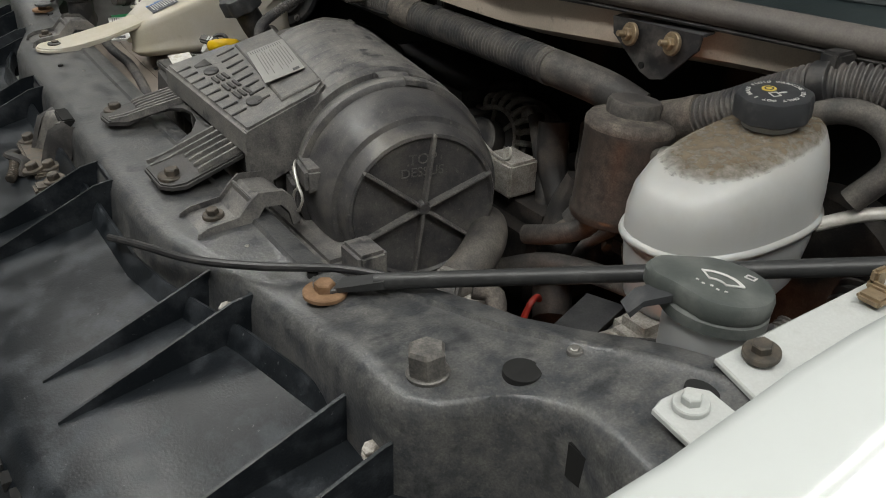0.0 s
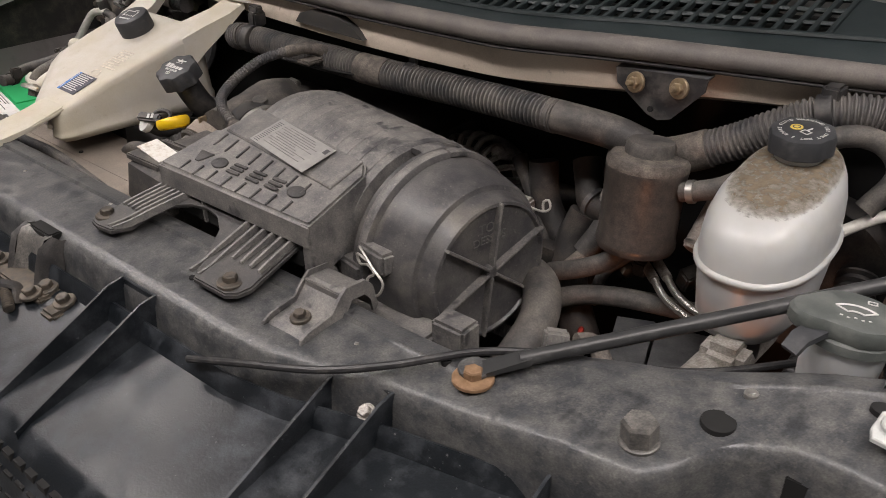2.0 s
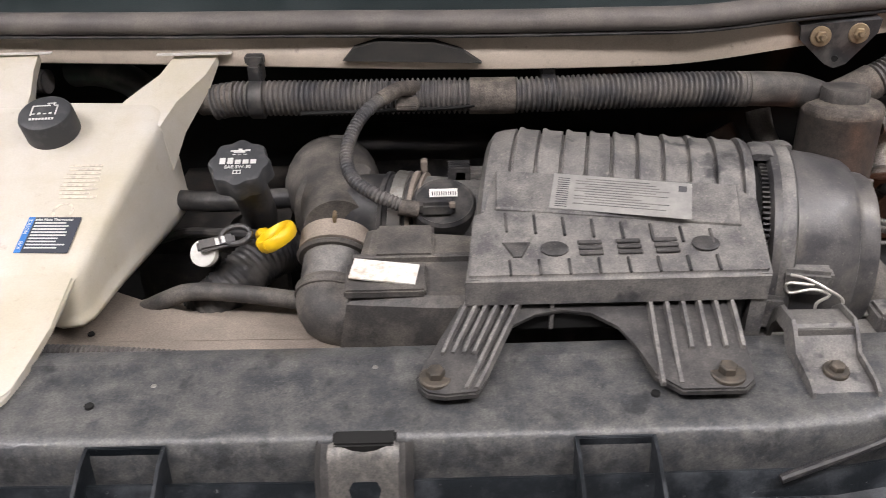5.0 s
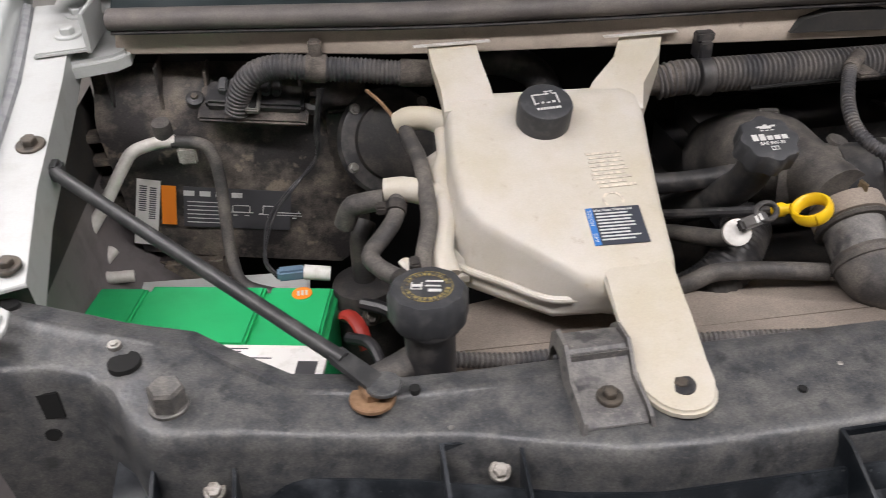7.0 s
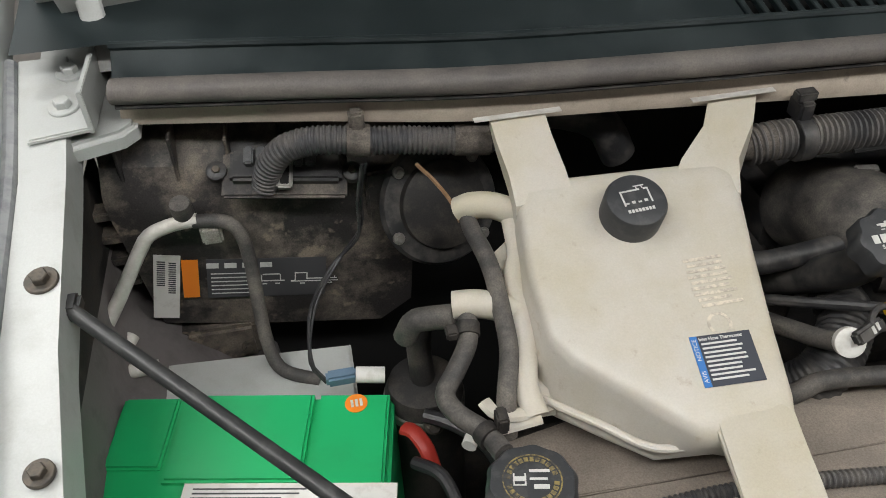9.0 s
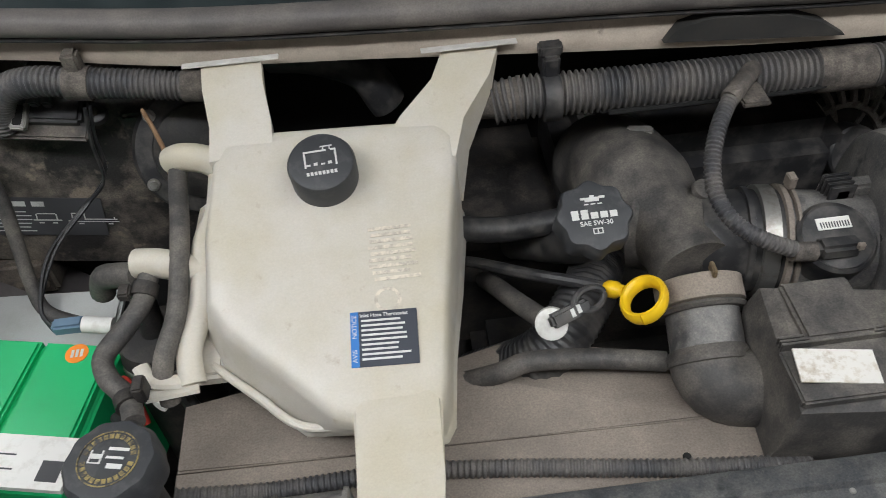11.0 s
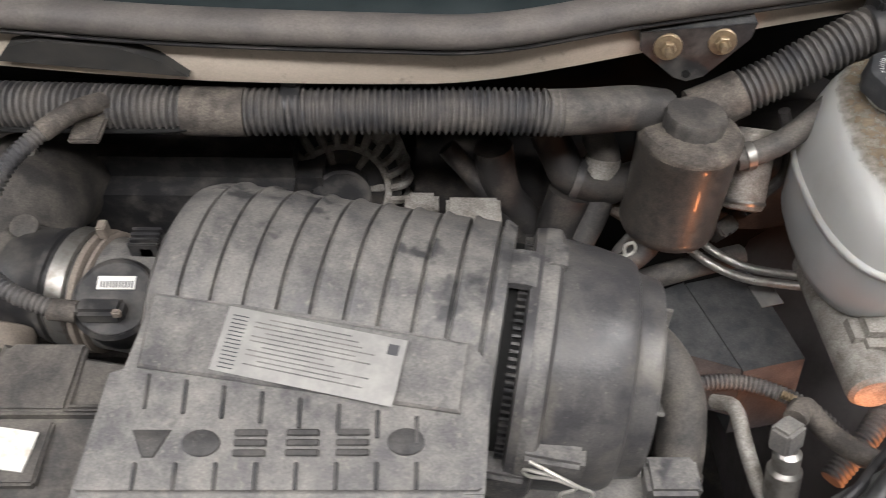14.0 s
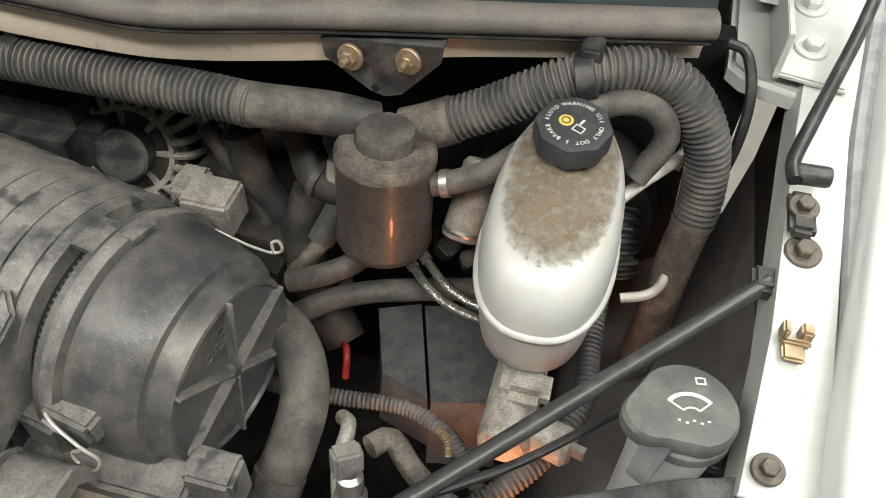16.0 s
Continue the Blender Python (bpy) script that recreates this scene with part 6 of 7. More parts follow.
part("body", lathe([(0.012, -0.04), (0.015, -0.03), (0.015, 0.0), (0.012, 0.004), (0.012, 0.02), (0.008, 0.024)], at((0.637, 0.118, 0.985), (-0.1, 0.35, 1)), 20), M_STEEL, sw)
part("connector", box(-0.013, 0.013, -0.01, 0.01, 0, 0.026, 0.003, at((0.632, 0.127, 1.008), (-0.1, 0.35, 1), 20)), M_AIR, sw)
part("taped_lead", tube([(0.645, 0.15, 1.015), (0.66, 0.165, 1.01), (0.685, 0.15, 0.99), (0.72, 0.135, 0.975), (0.77, 0.13, 0.95)], 0.0105, 12, 0.008), M_TAPE, sw)
part("metal_line", tube([(0.60, 0.20, 0.96), (0.612, 0.185, 0.975), (0.615, 0.15, 0.97), (0.625, 0.12, 0.95), (0.64, 0.105, 0.93)], 0.0075, 12, 0.006), M_ALU, sw)
cable = single("battery_cable", tube([(0.565, 0.295, 0.90), (0.572, 0.285, 0.91), (0.577, 0.272, 0.91), (0.578, 0.26, 0.89)], 0.004, 10, 0.006), M_RED, "short red battery cable near the relay box", "cable")
al = thing("clutch_lines", (0.85, 0.42, 1.0), "bent bare metal lines beside the brake reservoir", "hydraulic lines")
part("line", tube([(0.812, 0.40, 1.08), (0.84, 0.43, 1.095), (0.872, 0.47, 1.10), (0.892, 0.51, 1.095), (0.888, 0.53, 1.075), (0.876, 0.51, 1.05)], 0.0068, 12, 0.006), M_PIPE, al)
part("line", tube([(0.890, 0.515, 1.09), (0.888, 0.47, 1.05), (0.89, 0.425, 1.01), (0.886, 0.395, 0.99), (0.872, 0.378, 0.985), (0.846, 0.37, 0.98)], 0.0055, 12, 0.006), M_PIPE, al)
part("ribbed_boot", tube([(0.83, 0.50, 0.98), (0.835, 0.47, 0.96), (0.845, 0.44, 0.93)], 0.026, 18, pitch=0.012, depth=0.006), M_BLACK, al)

# ---- washer filler ----
wf = thing("washer_filler", (0.88, 0.175, 1.0), "washer fluid filler with black flip cap", "washer filler")
WN = Vector((0.03, 0.10, 1)).normalized()
WM = at((0.884, 0.178, 1.108), WN) @ Matrix.Scale(0.95, 4)
part("neck", lathe([(0.03, -0.25), (0.032, -0.06), (0.036, -0.012), (0.037, 0.0)], WM, 36), M_BRAKELOW, wf, "milky white filler neck")
part("collar", lathe([(0.0375, -0.008), (0.041, -0.006), (0.0405, 0.002), (0.038, 0.004)], WM, 44), M_WCAP, wf)
drop_ = [(0.0405 * math.cos(radians(a_)), 0.0405 * math.sin(radians(a_))) for a_ in range(130, 341, 14)] + [(0.021 + 0.024 * math.cos(radians(a_)), 0.024 + 0.024 * math.sin(radians(a_))) for a_ in range(-20, 131, 15)]
lid_ = rings([[(x * k_, y * k_, z) for x, y in drop_] for k_, z in ((0.96, 0.003), (1.0, 0.006), (1.0, 0.016), (0.95, 0.0195), (0.86, 0.0205), (0.1, 0.0205))])
lid_.transform(WM)
wc = part("lid", lid_, M_WCAP, wf, "black flip cap with washer symbol")
part("thumb_tab", rings([[(-0.010, 0, 0), (0.010, 0, 0), (0.010, 0, -0.006), (-0.010, 0, -0.006)], [(-0.009, -0.02, -0.004), (0.009, -0.02, -0.004), (0.009, -0.02, -0.009), (-0.009, -0.02, -0.009)], [(-0.008, -0.03, -0.014), (0.008, -0.03, -0.014), (0.008, -0.028, -0.018), (-0.008, -0.028, -0.018)]]), M_CAP, wf).data.transform(Matrix.Translation((0.866, 0.146, 1.122)) @ pose(0, 0, 0, 0, 0, -25))
WP = plane_frame(WM @ Vector((0, 0, 0.0206)), (0.97, 0.2, -0.03), (-0.2, 0.97, -0.10))
arc = [(0.022 * math.cos(a), 0.022 * math.sin(a) - 0.012) for a in [radians(40 + i * 10) for i in range(11)]]
fan = bmesh.new()
vo = [fan.verts.new((x, y, 0.0006)) for x, y in arc]
vi = [fan.verts.new((x * 0.86, (y + 0.012) * 0.86 - 0.0125, 0.0006)) for x, y in arc]
for i in range(10):
    fan.faces.new((vi[i], vi[i + 1], vo[i + 1], vo[i]))
fan.transform(WP)
part("screen_symbol", fan, M_INK, wc)
for sa in (40, 140):
    ca, sn_ = math.cos(radians(sa)), math.sin(radians(sa))
    part("screen_symbol", tube([WP @ Vector((r_ * ca, r_ * sn_ - 0.012, 0.0004)) for r_ in (0.0215, 0.014, 0.008)], 0.0008, 6, 0.004), M_INK, wc)
part("screen_symbol", tube([WP @ Vector((0.008 * math.cos(radians(a_)), 0.008 * math.sin(radians(a_)) - 0.012, 0.0004)) for a_ in (40, 70, 110, 140)], 0.0008, 6, 0.003), M_INK, wc)
for i in range(5):
    bars(wc, "spray_dot", WP, [(-0.012 + i * 0.0055, -0.0098 + i * 0.0055, -0.0165 - 0.002 * (i % 2), -0.0148 - 0.002 * (i % 2))], M_INK, 0.0005)
bars(wc, "book_symbol", WP, [(0.008, 0.016, 0.018, 0.0192), (0.008, 0.016, 0.0235, 0.0247), (0.008, 0.0092, 0.018, 0.0247), (0.0148, 0.016, 0.018, 0.0247)], M_INK, 0.0005)
part("drip_tube", tube([(0.91, 0.20, 1.09), (0.925, 0.205, 1.07), (0.93, 0.19, 1.02), (0.92, 0.16, 0.97)], 0.012, 12, pitch=0.0055, depth=0.0015), M_LOOM, wf)

# ---- braces, cable and prop ----
for s in (1, -1):
    bc = thing("brace_rod", (s * 0.78, 0.15, 1.05), "black steel brace rod from support to fender", "brace rod", "brace rods")
    p0, p1 = Vector((s * 0.622, 0.001, 1.053)), Vector((s * 0.947, 0.314, 1.136))
    d = (p1 - p0)
    part("rod", tube([p0 + d * 0.09, p0 + d * 0.35, p0 + d * 0.65, p1], 0.0075, 14, 0.03), M_ROD, bc)
    part("flat_end", slab([(s * 0.619 + 0.016 * math.cos(a), 0.001 + 0.016 * math.sin(a)) for a in [i * math.pi / 8 for i in range(16)]], lambda x, y: 1.0535, 0.004, 0.001, 1), M_SUPPORT, bc)
    part("flat_neck", rings([[p0 + Vector((s * 0.007, -0.008, -0.001)), p0 + Vector((-s * 0.007, 0.008, -0.001)), p0 + Vector((-s * 0.007, 0.008, -0.005)), p0 + Vector((s * 0.007, -0.008, -0.005))], [p0 + d * 0.11 + Vector((s * 0.006, -0.006, 0.004)), p0 + d * 0.11 + Vector((-s * 0.006, 0.006, 0.004)), p0 + d * 0.11 + Vector((-s * 0.006, 0.006, -0.004)), p0 + d * 0.11 + Vector((s * 0.006, -0.006, -0.004))]]), M_ROD, bc)
    part("upper_tab", box(-0.014, 0.014, -0.014, 0.014, -0.012, 0.006, 0.004, Matrix.Translation(p1)), M_ROD, bc)
single("hood_release_cable", tube([(0.34, -0.122, 1.006), (0.42, -0.108, 1.03), (0.50, -0.08, 1.044), (0.555, -0.036, 1.05), (0.61, 0.024, 1.056), (0.66, 0.058, 1.058), (0.70, 0.093, 1.045), (0.78, 0.155, 1.035), (0.86, 0.225, 1.045), (0.92, 0.28, 1.05)], 0.0042, 10, 0.01), M_CABLE, "black hood release cable lying along the support", "cable")
prop = thing("gas_strut", (0.955, 0.4, 1.18), "black prop rod clamped to the white fender flange", "prop rod")
part("rod", tube([(0.936, 0.355, 1.178), (0.934, 0.375, 1.182), (0.945, 0.41, 1.195), (0.965, 0.47, 1.205), (0.985, 0.53, 1.22), (1.005, 0.60, 1.24)], 0.0065, 12, 0.008), M_CABLE, prop)
part("clamp", lathe([(0.0085, 0), (0.0095, 0.003), (0.0095, 0.027), (0.0085, 0.03)], at((0.936, 0.366, 1.177), (1, 0.08, 0)), 18), M_BLACK, prop)
part("clamp_foot", box(0.938, 0.96, 0.315, 0.365, 1.148, 1.162, 0.004, None), M_BLACK, prop)
hexbolt(prop, (0.949, 0.343, 1.161), (0, -0.18, 1), 0.0075, M_BOLT, 0.013)
tab = thing("retainer_clip", (0.953, 0.235, 1.13), "brass coloured plastic retainer clip on the flange", "clip")
part("base", box(0.944, 0.962, 0.222, 0.24, rail_z(0.23), rail_z(0.23) + 0.006, 0.002), M_BRASS, tab)
part("bridge", box(0.942, 0.966, 0.236, 0.242, rail_z(0.24), rail_z(0.24) + 0.008, 0.002), M_BRASS, tab)
part("jaw", box(0.942, 0.948, 0.238, 0.252, rail_z(0.24), rail_z(0.24) + 0.016, 0.002), M_BRASS, tab)
part("jaw", box(0.956, 0.966, 0.240, 0.252, rail_z(0.24), rail_z(0.24) + 0.016, 0.002), M_BRASS, tab)
single("wiper_hose", tube([(0.885, 0.535, 1.205), (0.905, 0.53, 1.20), (0.918, 0.505, 1.17), (0.918, 0.48, 1.12), (0.905, 0.46, 1.05)], 0.0055, 10, 0.008), M_CABLE, "thin black washer hose at the cowl corner", "hose")

# ---- battery ----
batt = thing("battery", (-0.82, 0.25, 0.75), "bright green car battery with white label and orange sticker", "battery")
bt = [(-0.968, 0.352), (-0.668, 0.288), (-0.700, 0.118), (-1.0, 0.182)]
part("case", slab(bt, lambda x, y: 0.935, 0.19, 0.006, 3), M_GREEN, batt, "green plastic case")
part("lid_plateau", slab([(-0.895, 0.334), (-0.755, 0.304), (-0.778, 0.195), (-0.918, 0.225)], lambda x, y: 0.943, 0.01, 0.003), M_GREEN, batt)
part("lid_plateau", slab([(-0.962, 0.346), (-0.903, 0.334), (-0.921, 0.243), (-0.982, 0.256)], lambda x, y: 0.940, 0.008, 0.003), M_GREEN, batt)
part("lid_plateau", slab([(-0.748, 0.301), (-0.673, 0.285), (-0.697, 0.165), (-0.772, 0.182)], lambda x, y: 0.944, 0.01, 0.003), M_GREEN, batt)
part("sticker", lathe([(0.0125, 0.944), (0.0125, 0.9448)], Matrix.Translation((-0.711, 0.279, 0)), 30), M_ORANGE, batt, "round orange date sticker")
bars(batt, "date_mark", Matrix.Translation((-0.711, 0.279, 0.9448)), [(-0.006, -0.003, -0.005, 0.005), (-0.001, 0.002, -0.005, 0.005), (0.004, 0.007, -0.005, 0.005)], M_INK, 0.0003)
LB = plane_frame((-0.80, 0.166, 0.9458), (0.3, -0.064, 0), (0.064, 0.3, 0))
lb = part("label", box(-0.10, 0.115, -0.028, 0.028, -0.006, 0.0006, 0.0, LB), M_STICK, batt, "white maker label")
random.seed(9)
bars(lb, "print_line", LB @ Matrix.Translation((0, 0, 0.0006)), [(-0.09, -0.01 + 0.075 * random.random(), 0.0205 - j * 0.0051, 0.0222 - j * 0.0051) for j in range(9)] + [(0.085, 0.107, -0.02, 0.002)], M_PRINT, 0.0003)
part("terminal_cover", tube([(-0.664, 0.245, 0.93), (-0.655, 0.235, 0.935), (-0.645, 0.215, 0.93), (-0.64, 0.20, 0.91)], 0.009, 10, 0.008, flat=0.6), M_RED, batt, "red terminal cover")
part("cable", tube([(-0.64, 0.25, 0.94), (-0.61, 0.23, 0.94), (-0.58, 0.20, 0.93), (-0.56, 0.15, 0.9)], 0.008, 10, 0.01), M_CABLE, batt)
part("cable", tube([(-0.66, 0.20, 0.93), (-0.635, 0.17, 0.94), (-0.625, 0.13, 0.92), (-0.63, 0.09, 0.88)], 0.007, 10, 0.01), M_CABLE, batt)

batt.location += Vector((0.0, 0.014, -0.004))

# ---- heater and air conditioning case ----
hv = thing("heater_case", (-0.8, 0.52, 0.9), "dusty black plastic heater case with refrigerant labels", "heater case")
part("upper_shell", rings([[(-0.97, 0.59, 1.165), (-0.80, 0.59, 1.150), (-0.66, 0.585, 1.135), (-0.60, 0.58, 1.12)],
                           [(-0.965, 0.545, 1.145), (-0.80, 0.54, 1.135), (-0.66, 0.535, 1.12), (-0.60, 0.53, 1.10)],
                           [(-0.962, 0.505, 1.118), (-0.80, 0.50, 1.10), (-0.66, 0.50, 1.075), (-0.60, 0.50, 1.05)],
                           [(-0.965, 0.49, 1.09), (-0.80, 0.482, 1.045), (-0.68, 0.482, 1.01), (-0.607, 0.482, 0.965)],
                           [(-0.965, 0.484, 1.075), (-0.80, 0.476, 1.03), (-0.68, 0.477, 0.995), (-0.607, 0.478, 0.95)],
                           [(-0.945, 0.482, 0.88), (-0.80, 0.475, 0.855), (-0.66, 0.475, 0.83), (-0.615, 0.476, 0.86)],
                           [(-0.945, 0.52, 0.87), (-0.80, 0.52, 0.845), (-0.66, 0.52, 0.82), (-0.615, 0.52, 0.85)]], close=False), M_HVAC, hv, smooth=30)
part("lower_pan", box(-0.955, -0.83, 0.47, 0.52, 0.80, 0.862, 0.006), M_HVAC, hv)
for bx in (-0.94, -0.845):
    hexbolt(hv, (bx, 0.468, 0.825), (0, -1, 0.2), 0.006, M_BOLT, 0.010)
part("fan_flange", box(-0.66, -0.60, 0.48, 0.5, 0.955, 1.075, 0.004), M_HVAC, hv)
for i in range(5):
    part("case_rib", box(-0.94 + i * 0.062, -0.936 + i * 0.062, 0.495, 0.585, 1.10 - i * 0.008, 1.162 - i * 0.011, 0.001, None, 1), M_HVAC, hv)
for z in (1.055, 1.02, 0.985, 0.95):
    part("edge_clip", box(-0.995, -0.955, 0.485, 0.51, z, z + 0.012, 0.002), M_HVAC, hv)
part("motor_rim", lathe([(0.075, -0.01), (0.079, 0.0), (0.075, 0.008), (0.06, 0.01)], at((-0.572, 0.462, 1.03), (0.25, -0.85, 0.45)), 44), M_BLACK, hv)
part("blower_motor", lathe([(0.058, 0.0), (0.055, 0.02), (0.03, 0.028)], at((-0.572, 0.462, 1.03), (0.25, -0.85, 0.45)), 36), M_DARK, hv, "black blower motor")
for a_ in (40, 130, 200, 310):
    c_ = at((-0.572, 0.462, 1.03), (0.25, -0.85, 0.45)) @ Vector((0.07 * math.cos(radians(a_)), 0.07 * math.sin(radians(a_)), 0.009))
    hexbolt(hv, c_, (0.25, -0.85, 0.45), 0.005, M_STEEL, 0.0075)
part("rear_duct", tube([(-0.47, 0.49, 1.13), (-0.42, 0.47, 1.135), (-0.37, 0.46, 1.115), (-0.345, 0.455, 1.07)], 0.022, 16, 0.01), M_BLACK, hv)
HM = plane_frame((-0.752, 0.468, 1.098), (1, -0.1, -0.1), (0.1, 0.85, 0.5))
part("module_plate", box(-0.072, 0.072, -0.028, 0.03, -0.006, 0.003, 0.003, HM), M_HVAC, hv, "dusty mounting plate")
part("control_module", box(-0.062, 0.066, -0.012, 0.026, 0, 0.016, 0.004, HM), M_BLACK, hv, "dusty control module")
for px in (-0.04, -0.026, -0.012, 0.002, 0.016, 0.03):
    part("module_plug", box(px - 0.0055, px + 0.0055, 0.004, 0.026, 0.014, 0.026, 0.002, HM), M_RELAY, hv)
part("module_lever", box(-0.008, 0.010, -0.024, 0.012, 0.012, 0.022, 0.002, HM), M_STEEL, hv, "grey lock lever")
part("lever_slot", box(-0.004, 0.006, -0.02, 0.004, 0.0215, 0.0228, 0.001, HM), M_VOID, hv)
for px in (-0.078, 0.078):
    part("module_ear", lathe([(0.012, -0.004), (0.012, 0.006), (0.009, 0.008)], HM @ Matrix.Translation((px, 0.004, 0)), 18), M_BLACK, hv)
    hexbolt(hv, HM @ Vector((px, 0.004, 0.007)), HM.to_3x3() @ Vector((0, 0, 1)), 0.005, M_BOLT)
FM = plane_frame((-0.80, 0.4745, 0.94), (1, 0.0, -0.17), (0, 0.02, 1))
part("service_panel", box(-0.075, 0.075, -0.032, 0.032, 0, 0.0008, 0, FM), M_PRINT, hv, "black service data label")
sl = part("refrigerant_label", box(-0.105, -0.085, -0.030, 0.032, 0, 0.001, 0, FM), M_ORANGE, hv, "orange hazard label")
FM2 = FM @ Matrix.Translation((0, 0, 0.001))
random.seed(21)
bars(hv, "label_print", FM2, [(-0.075 + 0.022 * (k_ % 4), -0.06 + 0.022 * (k_ % 4), 0.018, 0.026) for k_ in range(4)] + [(-0.07, -0.02 + 0.01 * random.random(), 0.008 - j * 0.0066, 0.0094 - j * 0.0066) for j in range(6)], M_INK, 0.0004)
bars(hv, "truck_symbol", FM2, [(0.035, 0.05, 0.006, 0.0075), (0.035, 0.0365, -0.006, 0.006), (0.05, 0.0515, -0.002, 0.0065), (0.05, 0.09, -0.004, -0.0025), (0.03, 0.036, -0.007, -0.0055), (0.086, 0.0875, -0.004, 0.0), (0.042, 0.048, -0.012, -0.0105), (0.078, 0.084, -0.012, -0.0105), (0.03, 0.092, -0.008, -0.0068)], M_INK, 0.0004)
bars(hv, "car_symbol", FM2, [(-0.012, 0.022, -0.006, -0.0045), (-0.006, 0.016, 0.005, 0.0065), (-0.008, -0.0065, -0.004, 0.005), (0.016, 0.0175, -0.004, 0.005), (-0.006, 0.0, -0.011, -0.0095), (0.01, 0.016, -0.011, -0.0095)], M_INK, 0.0004)
GM_ = plane_frame((-0.925, 0.476, 0.95), (1, 0, -0.25), (-0.22, 0.02, 1))
wl = part("bar_code_label", box(-0.016, 0.016, -0.055, 0.05, 0, 0.0008, 0, GM_), M_STICK, hv, "white bar code label")
bars(wl, "barcode", GM_ @ Matrix.Translation((0, 0, 0.0008)), [(-0.012, -0.002, 0.0 + j * 0.0035, 0.0018 + j * 0.0035) for j in range(12)] + [(0.002, 0.011, -0.012 + j * 0.0035, -0.0102 + j * 0.0035) for j in range(15)], M_PRINT, 0.0003)
# refrigerant pipes in front of the case
rp = thing("refrigerant_line", (-0.87, 0.45, 0.95), "bent bare aluminium refrigerant line before the heater case", "refrigerant line")
part("pipe", tube([(-1.0, 0.40, 0.95), (-0.985, 0.41, 0.965), (-0.965, 0.425, 0.99), (-0.93, 0.445, 1.04), (-0.915, 0.452, 1.055), (-0.885, 0.456, 1.062), (-0.86, 0.456, 1.063)], 0.0085, 14, 0.008), M_PIPE, rp)
part("pipe", tube([(-0.865, 0.456, 1.062), (-0.83, 0.452, 1.058), (-0.815, 0.446, 1.045), (-0.81, 0.438, 1.01), (-0.81, 0.42, 0.96), (-0.808, 0.395, 0.91), (-0.795, 0.37, 0.88), (-0.75, 0.35, 0.87)], 0.0085, 14, 0.008), M_HOSE, rp, "dull grey line")
part("valve", lathe([(0.011, -0.012), (0.0125, -0.008), (0.0125, 0.02), (0.0115, 0.024), (0.003, 0.024)], at((-0.874, 0.462, 1.068), (0, -0.3, 1)), 22), M_HOSE, rp, "capped service valve")
part("saddle", box(-0.86, -0.835, 0.446, 0.47, 1.03, 1.055, 0.003), M_ALU, rp)
part("loop", tube([(-0.97, 0.43, 0.92), (-0.985, 0.40, 0.91), (-0.975, 0.385, 0.905), (-0.94, 0.39, 0.90)], 0.0085, 12, 0.008), M_PIPE, rp)
# accumulator between battery and coolant tank
acm = thing("accumulator", (-0.63, 0.31, 0.85), "dark metal refrigerant accumulator with fittings", "accumulator")
part("can", lathe([(0.04, 0.60), (0.045, 0.62), (0.045, 0.915), (0.04, 0.93), (0.02, 0.935)], Matrix.Translation((-0.628, 0.315, 0)), 32), M_DARK, acm)
part("band", lathe([(0.0455, 0.895), (0.047, 0.897), (0.047, 0.908), (0.0455, 0.91)], Matrix.Translation((-0.628, 0.315, 0)), 32), M_STEEL, acm, "bright clamp band")
part("fitting", tube([(-0.628, 0.315, 0.93), (-0.628, 0.33, 0.98), (-0.62, 0.345, 1.0)], 0.014, 12, 0.008), M_DARK, acm)
part("switch_plug", box(-0.735, -0.70, 0.318, 0.334, 0.94, 0.955, 0.003), M_PLUG, acm, "grey-blue sensor plug")
part("switch_body", tube([(-0.702, 0.326, 0.947), (-0.67, 0.322, 0.943)], 0.0095, 14, 0.006), M_STICK, acm, "white switch body")
hexbolt(acm, (-0.625, 0.268, 0.91), (0, -0.8, 0.5), 0.008, M_BOLT, 0.012)
part("drain_stub", tube([(-0.60, 0.20, 0.955), (-0.585, 0.225, 0.955)], 0.008, 12, 0.005), M_STICK, acm)
part("wire", tube([(-0.735, 0.326, 0.947), (-0.748, 0.345, 0.96), (-0.742, 0.40, 0.985), (-0.71, 0.455, 1.0), (-0.675, 0.465, 1.03), (-0.67, 0.468, 1.08), (-0.66, 0.468, 1.13)], 0.0022, 6, 0.01), M_CABLE, acm)
part("wire", tube([(-0.735, 0.324, 0.944), (-0.75, 0.35, 0.957), (-0.735, 0.41, 0.985), (-0.70, 0.46, 1.005), (-0.67, 0.47, 1.04), (-0.665, 0.472, 1.09), (-0.655, 0.47, 1.13)], 0.0022, 6, 0.01), M_CABLE, acm)
part("wire", tube([(-0.60, 0.46, 1.125), (-0.585, 0.43, 1.12), (-0.572, 0.40, 1.11), (-0.568, 0.38, 1.10)], 0.0025, 6, 0.01), M_RUST, acm)

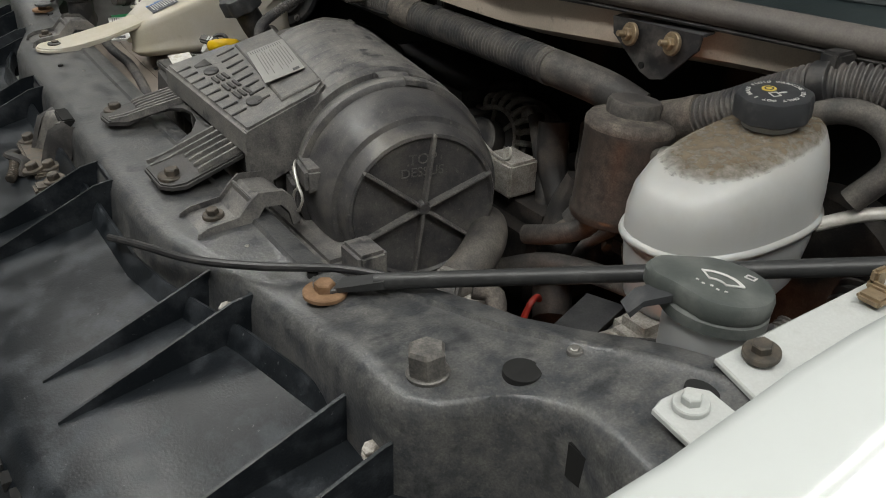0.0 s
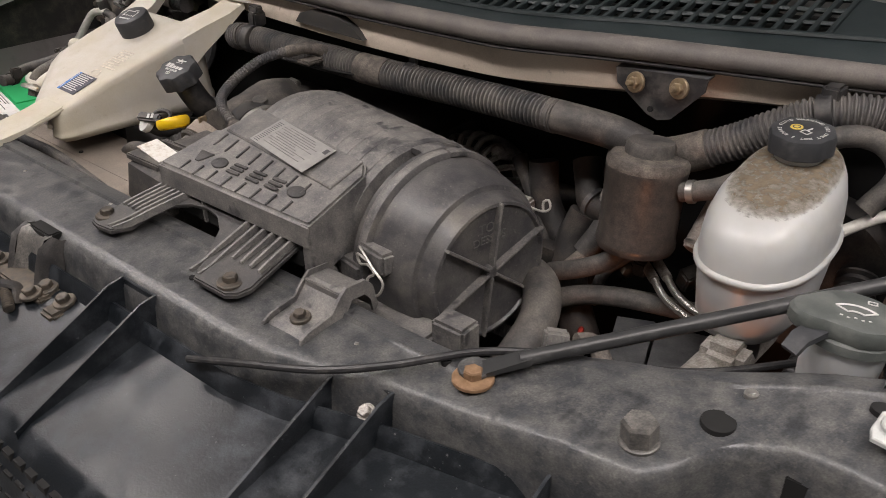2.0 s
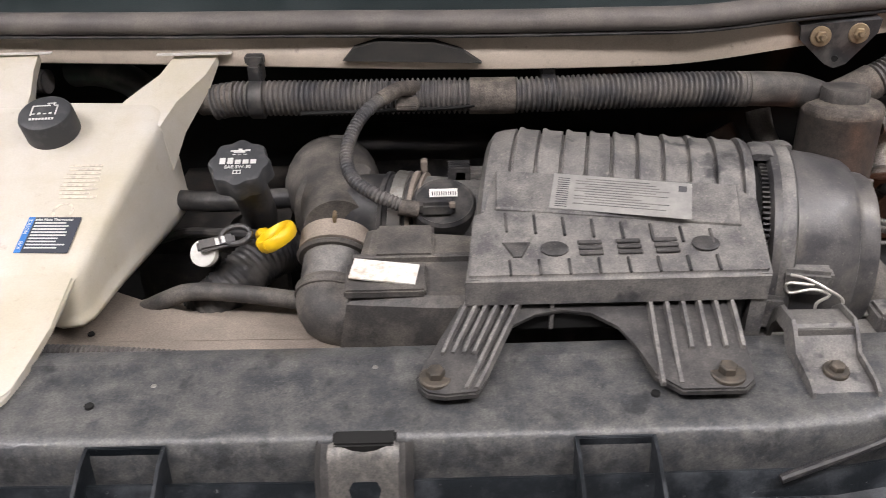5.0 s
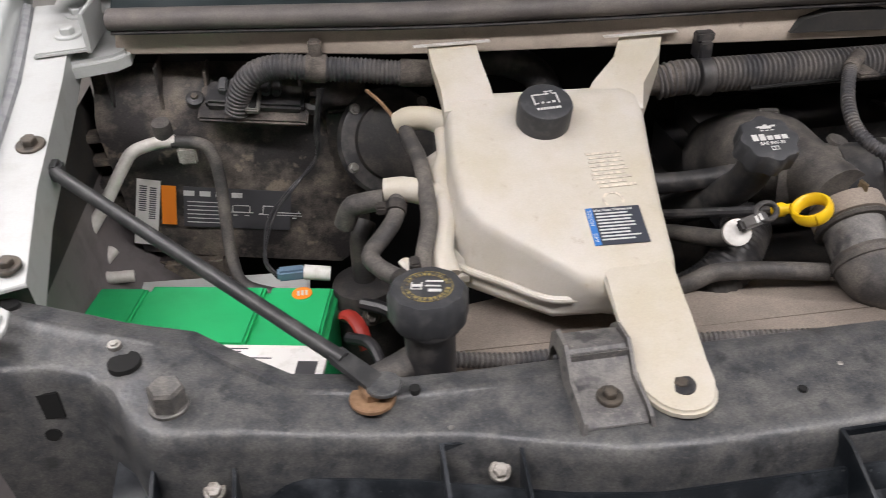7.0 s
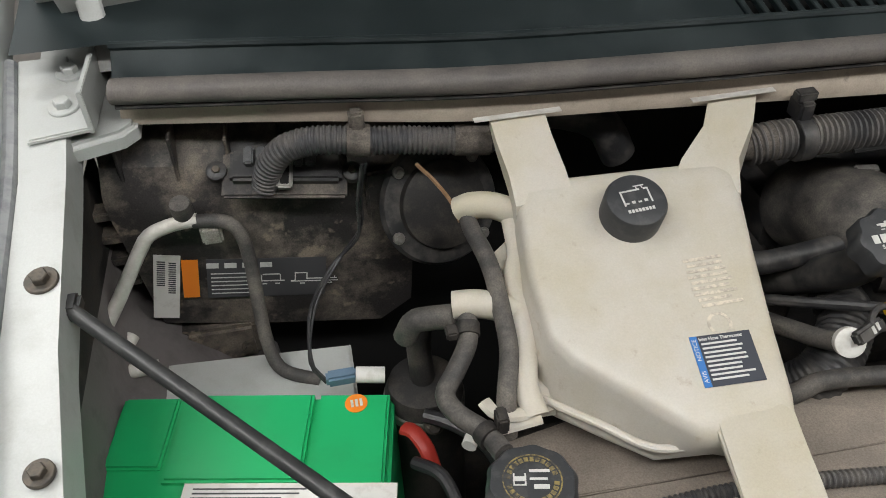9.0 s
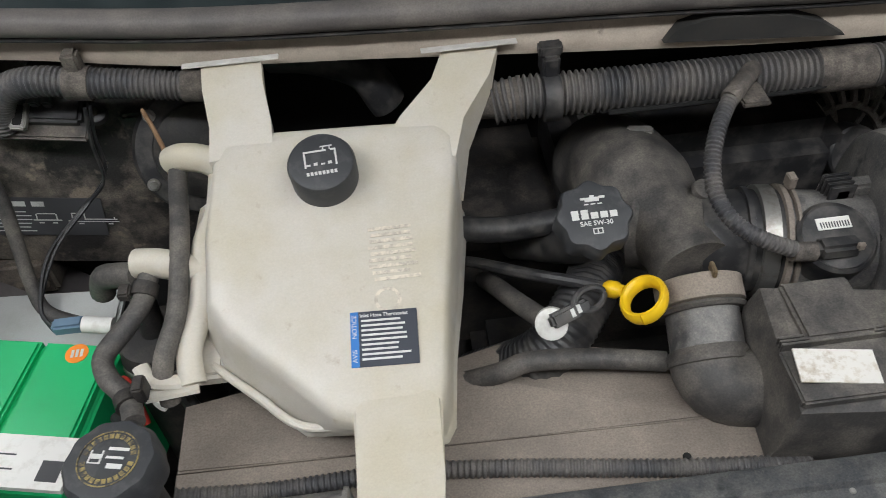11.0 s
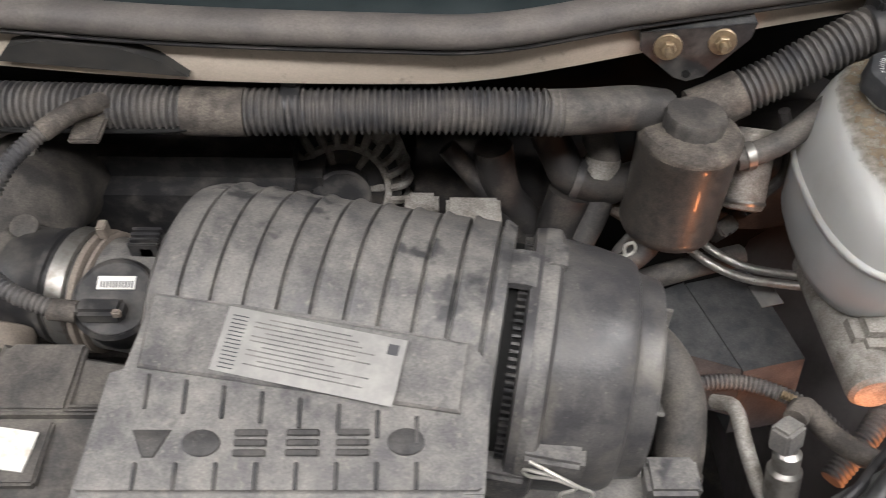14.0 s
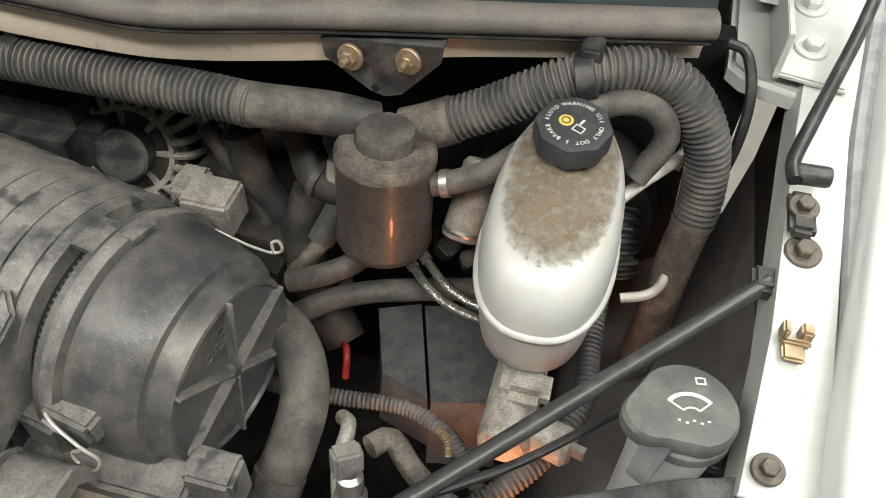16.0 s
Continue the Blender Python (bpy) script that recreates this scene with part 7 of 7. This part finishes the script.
# ---- engine dressing between the air cleaner and the reservoirs ----
for pts, r, m_ in (([(0.47, 0.47, 1.06), (0.485, 0.455, 1.035), (0.50, 0.44, 1.015), (0.535, 0.43, 1.01), (0.575, 0.435, 1.02)], 0.021, M_DARK),
                   ([(0.52, 0.47, 1.085), (0.525, 0.455, 1.06), (0.535, 0.445, 1.035), (0.53, 0.42, 0.99), (0.515, 0.40, 0.955)], 0.017, M_HOSE),
                   ([(0.545, 0.44, 0.995), (0.53, 0.41, 0.97), (0.51, 0.385, 0.945), (0.49, 0.37, 0.92)], 0.0105, M_TAPE),
                   ([(0.60, 0.42, 0.985), (0.575, 0.40, 0.965), (0.555, 0.385, 0.94), (0.55, 0.37, 0.90)], 0.008, M_LOOM)):
    part("manifold_pipe", tube(pts, r, 16, 0.008), m_, eng, "dusty grey pipe")
part("pipe_collar", tube([(0.503, 0.4385, 1.0145), (0.511, 0.436, 1.013)], 0.0245, 20, 0.004), M_BLACK, eng)
part("pipe_collar", tube([(0.533, 0.447, 1.038), (0.5315, 0.437, 1.02)], 0.0195, 20, 0.004), M_ALU, eng, "dull clamp band")
hc = thing("harness_connectors", (0.66, 0.42, 0.95), "cluster of grey harness connectors with taped leads", "connectors")
for p, n_, sz in (((0.655, 0.415, 0.955), (0.3, -0.4, 1), 0.016), ((0.683, 0.41, 0.945), (0.1, -0.5, 1), 0.014), ((0.668, 0.435, 0.972), (-0.4, -0.3, 1), 0.012), ((0.705, 0.425, 0.962), (0.2, -0.6, 1), 0.011)):
    hm = at(p, n_, 25)
    cb = part("connector", box(-sz, sz, -sz * 0.7, sz * 0.7, -0.02, 0.012, 0.003, hm), M_HOSE, hc, "dusty grey connector")
    part("latch_rib", box(-sz * 0.4, sz * 0.4, -sz * 0.75, -sz * 0.6, -0.012, 0.015, 0.001, hm), M_BLACK, cb)
    part("lead", tube([hm @ Vector((0, 0, -0.018)), hm @ Vector((0.004, 0.012, -0.04)), hm @ Vector((0.03, 0.03, -0.07))], 0.006, 10, 0.006), M_TAPE, hc)
part("lead", tube([(0.72, 0.43, 0.975), (0.74, 0.435, 1.01), (0.735, 0.45, 1.05), (0.72, 0.455, 1.085)], 0.0065, 10, 0.008), M_LOOM, hc)
ln = thing("fluid_fittings", (0.60, 0.385, 0.955), "grimy union fittings at the hydraulic hoses", "fittings")
for p in ((0.585, 0.395, 0.962), (0.60, 0.405, 0.966), (0.575, 0.385, 0.95)):
    part("union", lathe([(0.006, -0.012), (0.0095, -0.01), (0.0095, 0.004), (0.007, 0.006), (0.007, 0.014)], at(p, (-0.7, 0.6, 0.1)), 6), M_BOLT, ln)
part("bundle", tube([(0.575, 0.395, 0.965), (0.555, 0.405, 0.975), (0.54, 0.42, 0.97), (0.52, 0.43, 0.95)], 0.009, 10, 0.008), M_TAPE, ln)

# ---- each thing's final seat in the bay ----
SEAT = {
    "fender": (0.028, 0.020, 0.010), "fender.001": (0.005, 0.004, 0.022), "hood_bumper": (0.0, 0.01, 0.02),
    "washer_filler": (0.02, 0.006, 0.014), "brace_rod": (0.016, 0.010, 0.004), "brace_rod.001": (0.010, 0.003, 0.012),
    "hood_release_cable": (0.013, 0.005, 0.002), "gas_strut": (0.032, 0.04, 0.015), "retainer_clip": (0.026, 0.020, 0.012),
    "wiper_hose": (0.02, 0.03, 0.0), "brake_fluid_reservoir": (0.011, 0.026, 0.006), "brake_master_cylinder": (0.018, 0.03, 0.01),
    "body_loom": (0.011, 0.026, 0.0), "power_steering_reservoir": (0.005, 0.028, 0.003), "filter_canister": (0.012, 0.03, 0.005),
    "relay_box": (0.012, 0.03, 0.005), "radiator_hose": (0.012, 0.006, 0.008), "brake_lines": (0.012, 0.03, 0.005),
    "heater_hose": (0.012, 0.03, 0.005), "lamp_loom": (0.018, 0.012, 0.012), "pressure_switch": (0.02, -0.003, 0.006),
    "battery_cable": (0.012, 0.02, 0.005), "clutch_lines": (0.015, 0.03, 0.005), "harness_connectors": (0.01, 0.03, 0.005),
    "fluid_fittings": (0.01, 0.03, 0.005), "engine_block": (0.004, 0.012, 0.004), "alternator": (0.002, 0.01, 0.0),
    "air_cleaner": (0.004, 0.003, 0.0), "fan_shroud": (0.008, 0.004, 0.008), "coolant_loom": (0.008, 0.0, 0.012),
    "radiator_core": (0.01, 0.003, 0.0), "radiator_support": (0.010, 0.003, 0.002), "radiator_mount": (0.010, 0.006, -0.004),
    "radiator_mount.001": (0.018, 0.0, 0.0), "grille_header_panel": (0.006, 0.010, 0.006), "hood_latch": (0.006, 0.003, 0.0),
    "heater_tee": (0.012, -0.01, 0.02), "radiator_filler": (0.012, -0.014, 0.020), "battery": (0.023, 0.005, 0.020),
    "accumulator": (0.018, 0.005, 0.022), "heater_case": (0.022, 0.055, 0.018), "refrigerant_line": (0.022, 0.05, 0.02),
    "blower_loom": (0.015, 0.02, 0.03), "oil_filler_cap": (0.003, -0.004, 0.024), "vent_hose": (0.003, 0.0, 0.015),
    "oil_dipstick": (0.003, -0.002, 0.011), "transmission_dipstick": (0.009, 0.005, 0.028), "cooler_hose": (0.006, 0.004, 0.012),
    "intake_box": (0.005, -0.002, 0.009), "air_intake_duct": (0.006, -0.002, 0.006), "engine_loom": (0.0, -0.010, 0.012),
}
support.scale.x = 1.012
for ob in scene.objects:
    if ob.parent is None and ob.name in SEAT:
        ob.location += Vector(SEAT[ob.name])
